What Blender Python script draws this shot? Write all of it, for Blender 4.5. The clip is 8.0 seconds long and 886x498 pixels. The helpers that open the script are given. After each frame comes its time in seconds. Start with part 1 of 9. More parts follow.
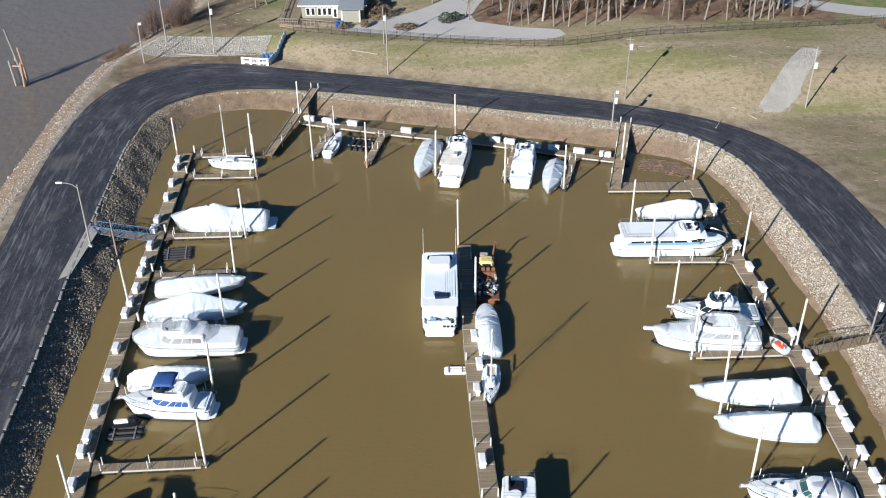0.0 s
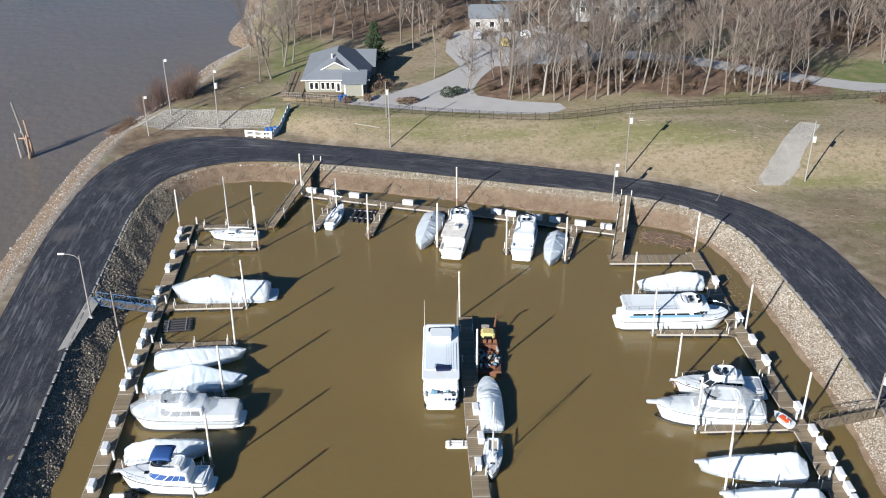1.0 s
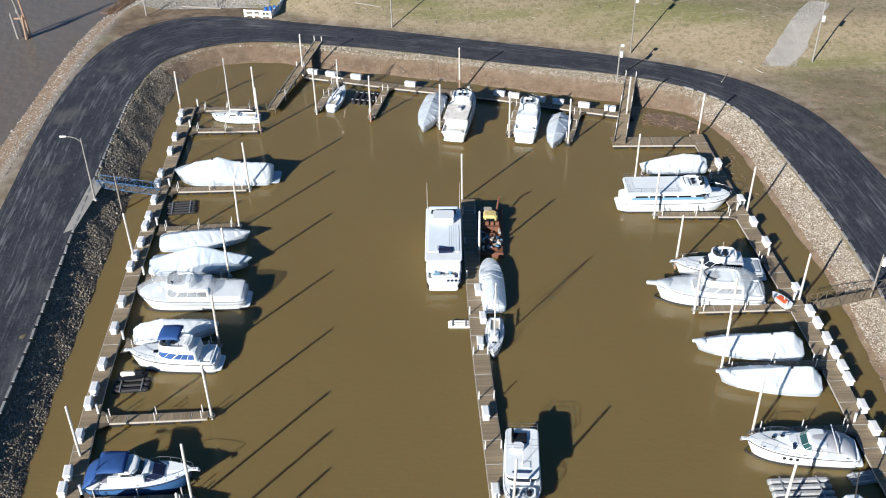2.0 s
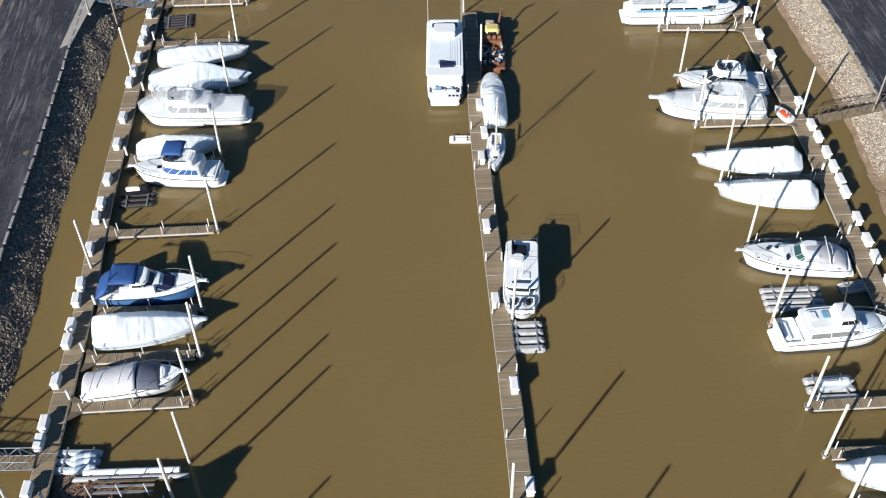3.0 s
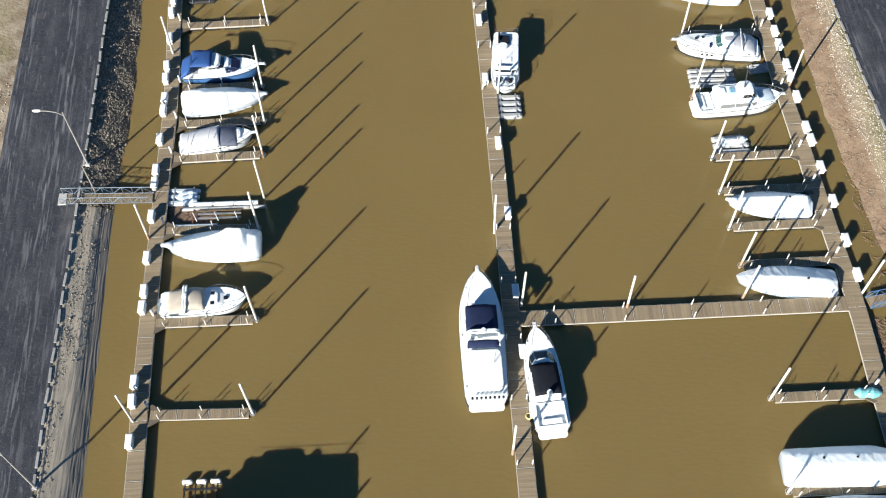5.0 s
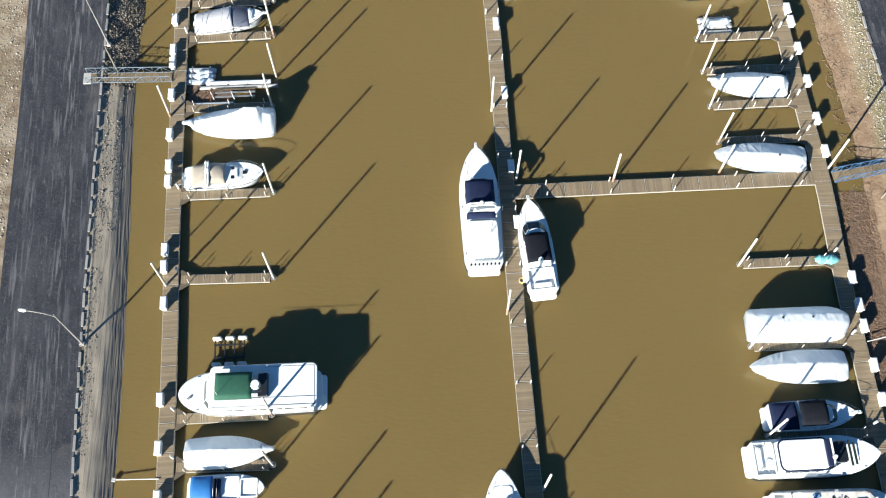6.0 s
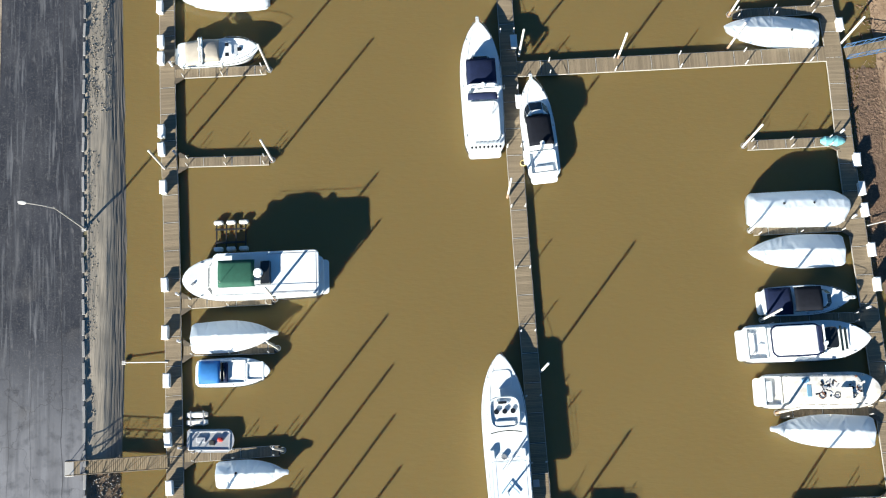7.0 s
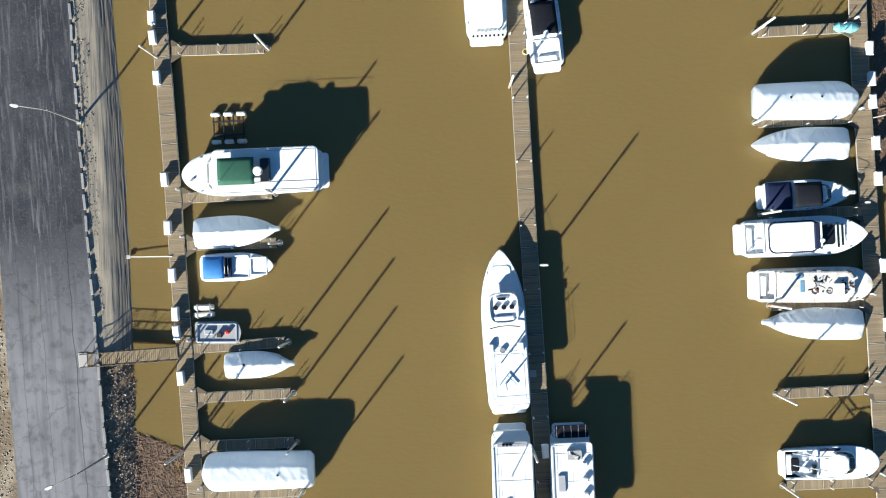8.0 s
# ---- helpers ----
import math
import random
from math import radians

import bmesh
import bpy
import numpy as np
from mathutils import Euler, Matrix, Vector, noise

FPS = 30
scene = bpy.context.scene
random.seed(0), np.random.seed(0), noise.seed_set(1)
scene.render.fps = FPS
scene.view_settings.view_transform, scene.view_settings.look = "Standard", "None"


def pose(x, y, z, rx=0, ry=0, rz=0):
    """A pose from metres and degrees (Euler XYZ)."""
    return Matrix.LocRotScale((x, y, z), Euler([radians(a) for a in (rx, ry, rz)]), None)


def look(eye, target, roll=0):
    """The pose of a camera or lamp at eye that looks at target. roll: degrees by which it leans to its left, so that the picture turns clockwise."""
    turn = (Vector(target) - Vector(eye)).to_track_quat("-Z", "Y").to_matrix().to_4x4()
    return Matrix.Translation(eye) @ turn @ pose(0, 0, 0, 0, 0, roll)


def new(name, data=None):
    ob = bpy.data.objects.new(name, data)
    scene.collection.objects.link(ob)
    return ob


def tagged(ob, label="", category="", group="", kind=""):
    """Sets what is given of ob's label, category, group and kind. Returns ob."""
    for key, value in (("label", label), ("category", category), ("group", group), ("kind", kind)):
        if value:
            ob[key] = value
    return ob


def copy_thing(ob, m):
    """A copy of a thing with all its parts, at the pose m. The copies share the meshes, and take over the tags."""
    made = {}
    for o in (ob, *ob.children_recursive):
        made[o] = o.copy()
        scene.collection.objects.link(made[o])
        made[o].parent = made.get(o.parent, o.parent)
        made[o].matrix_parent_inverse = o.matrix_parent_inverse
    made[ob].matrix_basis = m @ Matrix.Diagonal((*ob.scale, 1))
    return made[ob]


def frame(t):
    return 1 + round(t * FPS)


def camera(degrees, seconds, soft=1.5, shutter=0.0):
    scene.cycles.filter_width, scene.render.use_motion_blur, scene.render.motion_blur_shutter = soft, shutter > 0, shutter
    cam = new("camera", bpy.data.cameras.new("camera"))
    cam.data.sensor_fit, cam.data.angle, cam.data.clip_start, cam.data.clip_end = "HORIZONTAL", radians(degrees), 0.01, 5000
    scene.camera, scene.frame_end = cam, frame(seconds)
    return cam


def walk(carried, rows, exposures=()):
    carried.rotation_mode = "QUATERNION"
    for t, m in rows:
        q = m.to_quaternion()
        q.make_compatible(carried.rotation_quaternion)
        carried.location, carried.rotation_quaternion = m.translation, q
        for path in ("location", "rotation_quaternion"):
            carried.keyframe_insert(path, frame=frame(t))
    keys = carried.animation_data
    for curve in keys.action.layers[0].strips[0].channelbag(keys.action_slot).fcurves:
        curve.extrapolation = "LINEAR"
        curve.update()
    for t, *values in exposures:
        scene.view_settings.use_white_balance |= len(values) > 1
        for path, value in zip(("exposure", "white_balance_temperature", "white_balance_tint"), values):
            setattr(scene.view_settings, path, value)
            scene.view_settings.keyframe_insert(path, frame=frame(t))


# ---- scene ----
# ---- camera ----
cam = camera(47.0, 8.0, soft=1.1)
PATH = [
    (0.0, -0.01, 3.45, 68.02, 0.00, -32.43, -0.41),
    (0.1, -0.01, 3.38, 68.02, 0.01, -33.14, -0.40),
    (0.2, -0.01, 3.33, 68.02, 0.02, -33.58, -0.39),
    (0.3, -0.01, 3.32, 68.02, 0.03, -33.73, -0.38),
    (0.4, -0.01, 3.34, 68.02, 0.03, -33.49, -0.37),
    (0.5, -0.02, 3.40, 68.03, 0.04, -32.97, -0.36),
    (0.6, -0.02, 3.49, 68.04, 0.05, -32.13, -0.35),
    (0.7, -0.02, 3.59, 68.05, 0.05, -31.19, -0.34),
    (0.8, -0.02, 3.69, 68.06, 0.05, -30.21, -0.34),
    (0.9, -0.02, 3.80, 68.08, 0.06, -29.30, -0.33),
    (1.0, -0.02, 3.60, 67.96, 0.06, -28.40, -0.32),
    (1.1, -0.03, 3.66, 67.96, 0.08, -27.89, -0.34),
    (1.2, -0.03, 3.68, 67.96, 0.07, -27.78, -0.39),
    (2.3, -0.04, 3.01, 68.09, 0.37, -38.71, -0.54),
    (2.5, -0.04, 2.83, 68.06, 0.36, -40.71, -0.68),
    (3.0, -0.04, 2.47, 68.05, 0.52, -45.05, -0.78),
    (3.5, -0.04, 2.13, 68.10, 0.71, -48.87, -0.98),
    (4.0, -0.23, -4.42, 74.75, 0.55, -51.81, -0.80),
    (4.5, -0.46, -10.98, 82.20, 0.42, -54.75, -0.68),
    (4.7, -0.60, -13.69, 85.55, 0.36, -55.93, -0.67),
    (5.8, -1.70, -20.38, 100.17, -0.56, -64.21, 0.14),
    (6.0, -1.85, -19.08, 100.41, -0.72, -66.30, 0.28),
    (6.5, -1.43, -15.08, 101.62, -0.10, -71.88, -0.32),
    (7.0, -1.50, -10.90, 102.73, -0.15, -77.42, -0.30),
    (7.5, -1.54, -5.71, 103.69, -0.21, -83.36, -0.25),
    (8.0, -1.57, 0.77, 104.15, -0.24, -89.86, -0.24),
]
EXPOSURE = [(0.0, 0.95, 6400, 10), (2.5, 0.88, 6550, 10), (4.5, 1.24, 6800, 8), (8.0, 1.41, 6750, 5)]
walk(cam, [(t, pose(x, y, z, 90 + pitch, 0, yaw) @ pose(0, 0, 0, 0, 0, roll)) for t, x, y, z, yaw, pitch, roll in PATH], EXPOSURE)

# ---- light ----
SUN_ELEV, SHADOW_X, SHADOW_Y = 22.1, 0.604, 0.797
world = bpy.data.worlds.new("world")
scene.world = world
world.use_nodes = True
sky = world.node_tree.nodes.new("ShaderNodeTexSky")
sky.sky_type = "NISHITA"
sky.sun_disc = False
sky.sun_elevation = radians(SUN_ELEV)
sky.sun_rotation = math.atan2(-SHADOW_X, -SHADOW_Y)
sky.air_density, sky.dust_density, sky.ozone_density = 1.0, 0.05, 5.0
back = world.node_tree.nodes["Background"]
back.inputs["Strength"].default_value = 0.046
deep = world.node_tree.nodes.new("ShaderNodeHueSaturation")
deep.inputs["Saturation"].default_value = 1.15
world.node_tree.links.new(sky.outputs["Color"], deep.inputs["Color"])
world.node_tree.links.new(deep.outputs["Color"], back.inputs["Color"])
sun = new("sun", bpy.data.lights.new("sun", "SUN"))
sun.data.energy, sun.data.angle, sun.data.color = 5.0, radians(0.5), (1.0, 0.945, 0.875)
flat = math.cos(radians(SUN_ELEV))
sun.matrix_world = look((0, 0, 0), (SHADOW_X * flat, SHADOW_Y * flat, -math.sin(radians(SUN_ELEV))))


from mathutils.geometry import tessellate_polygon


# ---- materials ----
def material(name, colour, rough=0.6, metal=0.0, vary=0.12, scale=1.0, fine=12.0, bump=0.0, island=0.0, objects=0.0, stain=None, coat=0.0, spec=0.5):
    """A principled surface with two scales of variation; stain: (colour, amount, size)."""
    m = bpy.data.materials.new(name)
    m.use_nodes = True
    t = m.node_tree
    p = t.nodes["Principled BSDF"]
    p.inputs["Roughness"].default_value = rough
    p.inputs["Metallic"].default_value = metal
    p.inputs["Specular IOR Level"].default_value = spec
    p.inputs["Coat Weight"].default_value = coat
    co = t.nodes.new("ShaderNodeNewGeometry").outputs["Position"]

    def noise_at(size, detail=4.0):
        n = t.nodes.new("ShaderNodeTexNoise")
        n.inputs["Scale"].default_value = size
        n.inputs["Detail"].default_value = detail
        t.links.new(co, n.inputs["Vector"])
        return n.outputs["Fac"]

    def math_node(op, a, b):
        n = t.nodes.new("ShaderNodeMath")
        n.operation = op
        for i, v in enumerate((a, b)):
            if isinstance(v, (int, float)):
                n.inputs[i].default_value = v
            else:
                t.links.new(v, n.inputs[i])
        return n.outputs[0]

    big, small = noise_at(scale), noise_at(fine)
    f = math_node("ADD", math_node("MULTIPLY", math_node("SUBTRACT", big, 0.5), 2.4 * vary), math_node("MULTIPLY", math_node("SUBTRACT", small, 0.5), 1.6 * vary))
    f = math_node("ADD", f, 1.0)
    if island:
        r = t.nodes.new("ShaderNodeNewGeometry").outputs["Random Per Island"]
        f = math_node("ADD", f, math_node("MULTIPLY", math_node("SUBTRACT", r, 0.5), 2 * island))
    if objects:
        r = t.nodes.new("ShaderNodeObjectInfo").outputs["Random"]
        f = math_node("ADD", f, math_node("MULTIPLY", math_node("SUBTRACT", r, 0.5), 2 * objects))
    mul = t.nodes.new("ShaderNodeVectorMath")
    mul.operation = "SCALE"
    mul.inputs[0].default_value = colour
    t.links.new(f, mul.inputs["Scale"])
    out = mul.outputs[0]
    if stain:
        mix = t.nodes.new("ShaderNodeMix")
        mix.data_type = "RGBA"
        ramp = t.nodes.new("ShaderNodeMapRange")
        ramp.inputs["From Min"].default_value, ramp.inputs["From Max"].default_value = 0.48, 0.68
        ramp.inputs["To Max"].default_value = stain[1]
        t.links.new(noise_at(stain[2], 6.0), ramp.inputs["Value"])
        t.links.new(ramp.outputs[0], mix.inputs["Factor"])
        t.links.new(out, mix.inputs["A"])
        mix.inputs["B"].default_value = (*stain[0], 1)
        out = mix.outputs["Result"]
    t.links.new(out, p.inputs["Base Color"])
    if bump:
        b = t.nodes.new("ShaderNodeBump")
        b.inputs["Strength"].default_value = 0.6
        b.inputs["Distance"].default_value = bump
        t.links.new(small, b.inputs["Height"])
        t.links.new(b.outputs[0], p.inputs["Normal"])
    return m


GEL = material("white gelcoat", (0.67, 0.72, 0.75), 0.28, vary=0.03, scale=0.6, stain=((0.72, 0.71, 0.66), 0.25, 1.2))
GEL_OLD = material("weathered gelcoat", (0.74, 0.72, 0.675), 0.5, vary=0.08, scale=0.8, stain=((0.40, 0.36, 0.28), 0.5, 1.5))
DECK_WHITE = material("non-skid deck", (0.70, 0.755, 0.785), 0.6, vary=0.05, scale=1.5, fine=30, stain=((0.66, 0.64, 0.58), 0.3, 1.0))
DECK_BEIGE = material("beige cockpit sole", (0.46, 0.42, 0.34), 0.7, vary=0.12, scale=2.0)
# the film's stain is no dirt: bluish patches paint in its bluish shading
SHRINK = material("white shrink film", (0.70, 0.755, 0.79), 0.30, vary=0.04, scale=1.2, fine=3.0, bump=0.07, stain=((0.62, 0.69, 0.745), 0.6, 0.45))
SHRINK_BLUE = material("bluish shrink film", (0.62, 0.71, 0.78), 0.35, vary=0.04, scale=1.0, fine=3.0, bump=0.03)
CLEAR = material("milky clear film", (0.52, 0.57, 0.62), 0.18, vary=0.22, scale=1.3, fine=3.0, bump=0.05)


def translucent(m, colour, share):
    """Lets daylight through a film, scattered."""
    t = m.node_tree
    n, k = t.nodes.new("ShaderNodeBsdfTranslucent"), t.nodes.new("ShaderNodeMixShader")
    n.inputs["Color"].default_value = (*colour, 1)
    k.inputs[0].default_value = share
    t.links.new(t.nodes["Principled BSDF"].outputs[0], k.inputs[1])
    t.links.new(n.outputs[0], k.inputs[2])
    t.links.new(k.outputs[0], t.nodes["Material Output"].inputs["Surface"])


translucent(SHRINK, (0.78, 0.87, 0.97), 0.38)
translucent(SHRINK_BLUE, (0.66, 0.79, 0.94), 0.36)
GLASS = material("tinted window", (0.015, 0.018, 0.022), 0.08, vary=0.2, spec=0.6)
BRIGHT_BLUE = material("bright blue canvas", (0.015, 0.155, 0.44), 0.7, vary=0.15, scale=2.0, bump=0.02)
NAVY = material("navy canvas", (0.010, 0.018, 0.055), 0.8, vary=0.25, scale=2.0, bump=0.02, spec=0.25)
BLUE = material("blue canvas", (0.015, 0.066, 0.225), 0.75, vary=0.2, scale=2.0, bump=0.02)
BLACK_CANVAS = material("black canvas", (0.007, 0.009, 0.015), 0.85, vary=0.3, scale=2.0, bump=0.02, spec=0.2)
GREEN = material("green canvas", (0.012, 0.085, 0.055), 0.8, vary=0.2, scale=2.0, bump=0.02)
GREY_CANVAS = material("grey canvas", (0.33, 0.345, 0.385), 0.8, vary=0.15, scale=1.5, bump=0.02)
PALE_CANVAS = material("pale grey canvas", (0.46, 0.48, 0.52), 0.7, vary=0.12, scale=1.2, fine=4.0, bump=0.04)
SLATE_CANVAS = material("slate canvas", (0.085, 0.10, 0.145), 0.7, vary=0.15, scale=1.5, bump=0.03)
TEAL_GLASS = material("teal tinted glass", (0.03, 0.085, 0.085), 0.1, vary=0.2, spec=0.6)
GREY_GLASS = material("grey curtained window", (0.17, 0.18, 0.19), 0.15, vary=0.15)
PALE_DECK = material("pale blue deck cloth", (0.66, 0.74, 0.80), 0.6, vary=0.06, scale=1.0, fine=5.0, bump=0.02)
TAN = material("tan canvas", (0.37, 0.335, 0.285), 0.8, vary=0.15, scale=1.5, bump=0.02)
# the blue shade on a white hull's side, put into its colour
HULL_SHADE_BLUE = material("white hull in painted blue shade", (0.045, 0.125, 0.29), 0.25, vary=0.06)
SKY_STRIPE = material("light blue stripe", (0.15, 0.30, 0.43), 0.35, vary=0.06)
CHROME = material("stainless tube", (0.62, 0.63, 0.64), 0.25, metal=1.0, vary=0.05)
CLEAR.node_tree.nodes["Principled BSDF"].inputs["Alpha"].default_value = 0.33
DARK_TRIM = material("dark rubber", (0.03, 0.03, 0.03), 0.6, vary=0.2)
RUST = material("rusty steel", (0.16, 0.065, 0.035), 0.8, vary=0.3, scale=2.0, stain=((0.07, 0.04, 0.03), 0.7, 3.0), bump=0.02)
YELLOW = material("faded yellow machine paint", (0.58, 0.48, 0.20), 0.5, vary=0.15, stain=((0.25, 0.14, 0.05), 0.6, 2.0))
PLANK = material("weathered dock planks", (0.218, 0.173, 0.115), 0.85, vary=0.16, scale=0.5, fine=9.0, island=0.16, bump=0.01)
PLANK_DARK = material("wet dock timber", (0.10, 0.082, 0.06), 0.85, vary=0.2, scale=0.8)
BUMPER = material("pale dock bumper", (0.40, 0.385, 0.35), 0.6, vary=0.15, scale=1.5)
FLOAT_BLACK = material("black polyethylene float", (0.018, 0.018, 0.02), 0.55, vary=0.25)
FLOAT_GREY = material("grey plastic float", (0.33, 0.35, 0.37), 0.6, vary=0.12, stain=((0.2, 0.17, 0.12), 0.5, 2.0))
BOX_WHITE = material("white fibreglass box", (0.69, 0.71, 0.72), 0.45, vary=0.04, objects=0.05, stain=((0.5, 0.48, 0.42), 0.3, 1.6))
PILING = material("pale sleeved piling", (0.55, 0.54, 0.51), 0.6, vary=0.08, scale=1.0, objects=0.1, stain=((0.36, 0.30, 0.23), 0.6, 0.9))
PILING_RUST = material("rusting steel piling", (0.30, 0.20, 0.14), 0.8, vary=0.25, scale=1.0)
GALV = material("galvanised steel", (0.42, 0.43, 0.44), 0.5, metal=0.7, vary=0.12)
ALU = material("aluminium truss", (0.50, 0.52, 0.54), 0.45, metal=0.6, vary=0.1)
GREY_STEEL = material("blue-grey truss paint", (0.17, 0.22, 0.27), 0.5, vary=0.12)
BLUE_STEEL = material("blue painted truss", (0.06, 0.14, 0.27), 0.5, vary=0.12)
POLE_WOOD = material("grey utility pole", (0.20, 0.185, 0.165), 0.9, vary=0.2, scale=1.0, fine=8.0)
POLE_PALE = material("pale lamp pole", (0.25, 0.245, 0.235), 0.6, vary=0.08)
LAMP_WHITE = material("lamp housing", (0.60, 0.60, 0.58), 0.5, vary=0.05)
STONE_PALE = material("pale limestone rubble", (0.405, 0.375, 0.325), 0.9, vary=0.2, scale=0.3, island=0.32, bump=0.03)
STONE_DARK = material("brown-grey rubble", (0.225, 0.20, 0.16), 0.9, vary=0.2, scale=0.3, island=0.36, bump=0.03)
STONE_BROWN = material("brown silted rubble", (0.20, 0.155, 0.11), 0.9, vary=0.2, scale=0.3, island=0.34, bump=0.03)
STONE_SLATE = material("dark grey rubble", (0.17, 0.165, 0.155), 0.9, vary=0.2, scale=0.3, island=0.40, bump=0.03)
STONE_GREY = material("grey limestone rubble", (0.33, 0.32, 0.30), 0.9, vary=0.2, scale=0.3, island=0.34, bump=0.03)
DRIFT = material("driftwood", (0.20, 0.135, 0.095), 0.9, vary=0.2, island=0.3)
BARK = material("bare grey-brown bark", (0.17, 0.15, 0.13), 0.95, vary=0.25, scale=0.6, objects=0.2)
BARK_PALE = material("pale sycamore bark", (0.26, 0.245, 0.225), 0.95, vary=0.25, scale=0.6)
TWIG = material("bare twigs", (0.15, 0.122, 0.104), 0.95, vary=0.2, scale=0.2, objects=0.25)
NEEDLE = material("dark conifer foliage", (0.022, 0.038, 0.016), 0.9, vary=0.3, scale=1.0, island=0.3)
SHRUB = material("brown winter shrub", (0.12, 0.082, 0.055), 0.95, vary=0.3, scale=1.0, island=0.3)
BRUSH = material("reddish bare brush", (0.135, 0.090, 0.072), 0.95, vary=0.2, scale=0.5, objects=0.15)
SHINGLE = material("slate-grey shingles", (0.155, 0.178, 0.205), 0.85, vary=0.12, scale=0.5, fine=6.0, bump=0.02)
SIDING = material("sage-grey siding", (0.235, 0.24, 0.205), 0.8, vary=0.08)
TRIM = material("white trim", (0.76, 0.76, 0.73), 0.6, vary=0.05)
GRAVEL = material("fine grey gravel", (0.30, 0.29, 0.27), 0.95, vary=0.22, scale=0.6, fine=6.0, bump=0.03)
CONCRETE = material("pale concrete", (0.37, 0.368, 0.365), 0.85, vary=0.12, scale=0.4)
PANEL = material("pale blue panel", (0.42, 0.60, 0.78), 0.6, vary=0.1)
FENCE = material("brown metal fence", (0.035, 0.030, 0.026), 0.7, vary=0.2)
BARREL = material("blue plastic drum", (0.02, 0.12, 0.42), 0.45, vary=0.1)
MUD = material("brown mud", (0.15, 0.105, 0.07), 0.75, vary=0.25, scale=0.7, fine=5.0, bump=0.03)
KERB = material("weathered timber kerb", (0.23, 0.232, 0.235), 0.85, vary=0.2, objects=0.2)


# ---- mesh helpers ----
def finish(bm, name, mat, smooth=False):
    bmesh.ops.recalc_face_normals(bm, faces=bm.faces)
    me = bpy.data.meshes.new(name)
    bm.to_mesh(me)
    bm.free()
    me.materials.append(mat)
    if smooth:
        me.polygons.foreach_set("use_smooth", [True] * len(me.polygons))
    return me


def part(name, bm, mat, parent, label="", smooth=False):
    ob = new(name, finish(bm, name, mat, smooth))
    ob.parent = parent
    return tagged(ob, label) if label else ob


def solo(name, bm, mat, label, category, kind="", group="", smooth=False):
    return tagged(new(name, finish(bm, name, mat, smooth)), label, category, group, kind)


def thing(name, label, category, m, group=""):
    ob = new(name)
    ob.matrix_world = m
    return tagged(ob, label, category, group)


def ring_loft(bm, rings, cap=True, closed=True):
    vs = [[bm.verts.new(p) for p in r] for r in rings]
    n = len(rings[0])
    for a, b in zip(vs, vs[1:]):
        for i in range(n if closed else n - 1):
            j = (i + 1) % n
            bm.faces.new((a[i], a[j], b[j], b[i]))
    if cap:
        bm.faces.new(vs[0][::-1])
        bm.faces.new(vs[-1])
    return bm


def box(bm, x, y, z, sx, sy, sz, rz=0.0, ry=0.0, taper=1.0):
    """A block centred at x, y with its underside at z."""
    r = Matrix.Rotation(radians(rz), 3, "Z") @ Matrix.Rotation(radians(ry), 3, "Y")
    vs = []
    for k, s in ((0, 1.0), (1, taper)):
        for a, b in ((-1, -1), (1, -1), (1, 1), (-1, 1)):
            vs.append(bm.verts.new(Vector((x, y, z)) + r @ Vector((a * sx * s / 2, b * sy * s / 2, k * sz))))
    for q in ((3, 2, 1, 0), (4, 5, 6, 7), (0, 1, 5, 4), (1, 2, 6, 5), (2, 3, 7, 6), (3, 0, 4, 7)):
        bm.faces.new([vs[i] for i in q])
    return bm


def soft_box(bm, x, y, z, sx, sy, sz, r=0.06, rz=0.0):
    """A block with chamfered upright and upper edges."""
    c, s = math.cos(radians(rz)), math.sin(radians(rz))
    rings = []
    for zz, g in ((0, 0.0), (sz - r, 0.0), (sz, r)):
        hx, hy = sx / 2 - g, sy / 2 - g
        pts = [(-hx + r, -hy), (hx - r, -hy), (hx, -hy + r), (hx, hy - r), (hx - r, hy), (-hx + r, hy), (-hx, hy - r), (-hx, -hy + r)]
        rings.append([(x + a * c - b * s, y + a * s + b * c, z + zz) for a, b in pts])
    return ring_loft(bm, rings)


def tube(bm, p, q, r0, r1=None, n=8):
    p, q = Vector(p), Vector(q)
    d = (q - p).normalized()
    u = d.orthogonal().normalized()
    v = d.cross(u)
    rings = []
    for c, r in ((p, r0), (q, r1 if r1 is not None else r0)):
        rings.append([c + (u * math.cos(a) + v * math.sin(a)) * r for a in (2 * math.pi * k / n for k in range(n))])
    return ring_loft(bm, rings)


def pipe(bm, pts, r, n=6):
    """One bent tube through the given places."""
    pts = [Vector(p) for p in pts]
    rings, u = [], None
    for i, p in enumerate(pts):
        d = (pts[min(i + 1, len(pts) - 1)] - pts[max(i - 1, 0)]).normalized()
        u = d.orthogonal().normalized() if u is None else (u - d * u.dot(d)).normalized()
        v = d.cross(u)
        rings.append([p + (u * math.cos(a) + v * math.sin(a)) * r for a in (2 * math.pi * k / n for k in range(n))])
    return ring_loft(bm, rings)


def smooth_line(pts, rounds=2, closed=False):
    pts = [Vector(p) for p in pts]
    for _ in range(rounds):
        out = [] if closed else [pts[0]]
        for i in range(len(pts) if closed else len(pts) - 1):
            a, b = pts[i], pts[(i + 1) % len(pts)]
            out += [a.lerp(b, 0.25), a.lerp(b, 0.75)]
        pts = out if closed else out + [pts[-1]]
    return pts


def along(pts, step):
    """Evenly spaced places and directions along a line."""
    out, left = [], step / 2
    for a, b in zip(pts, pts[1:]):
        d = (b - a).length
        while left < d:
            out.append((a.lerp(b, left / d), (b - a).normalized()))
            left += step
        left -= d
    return out


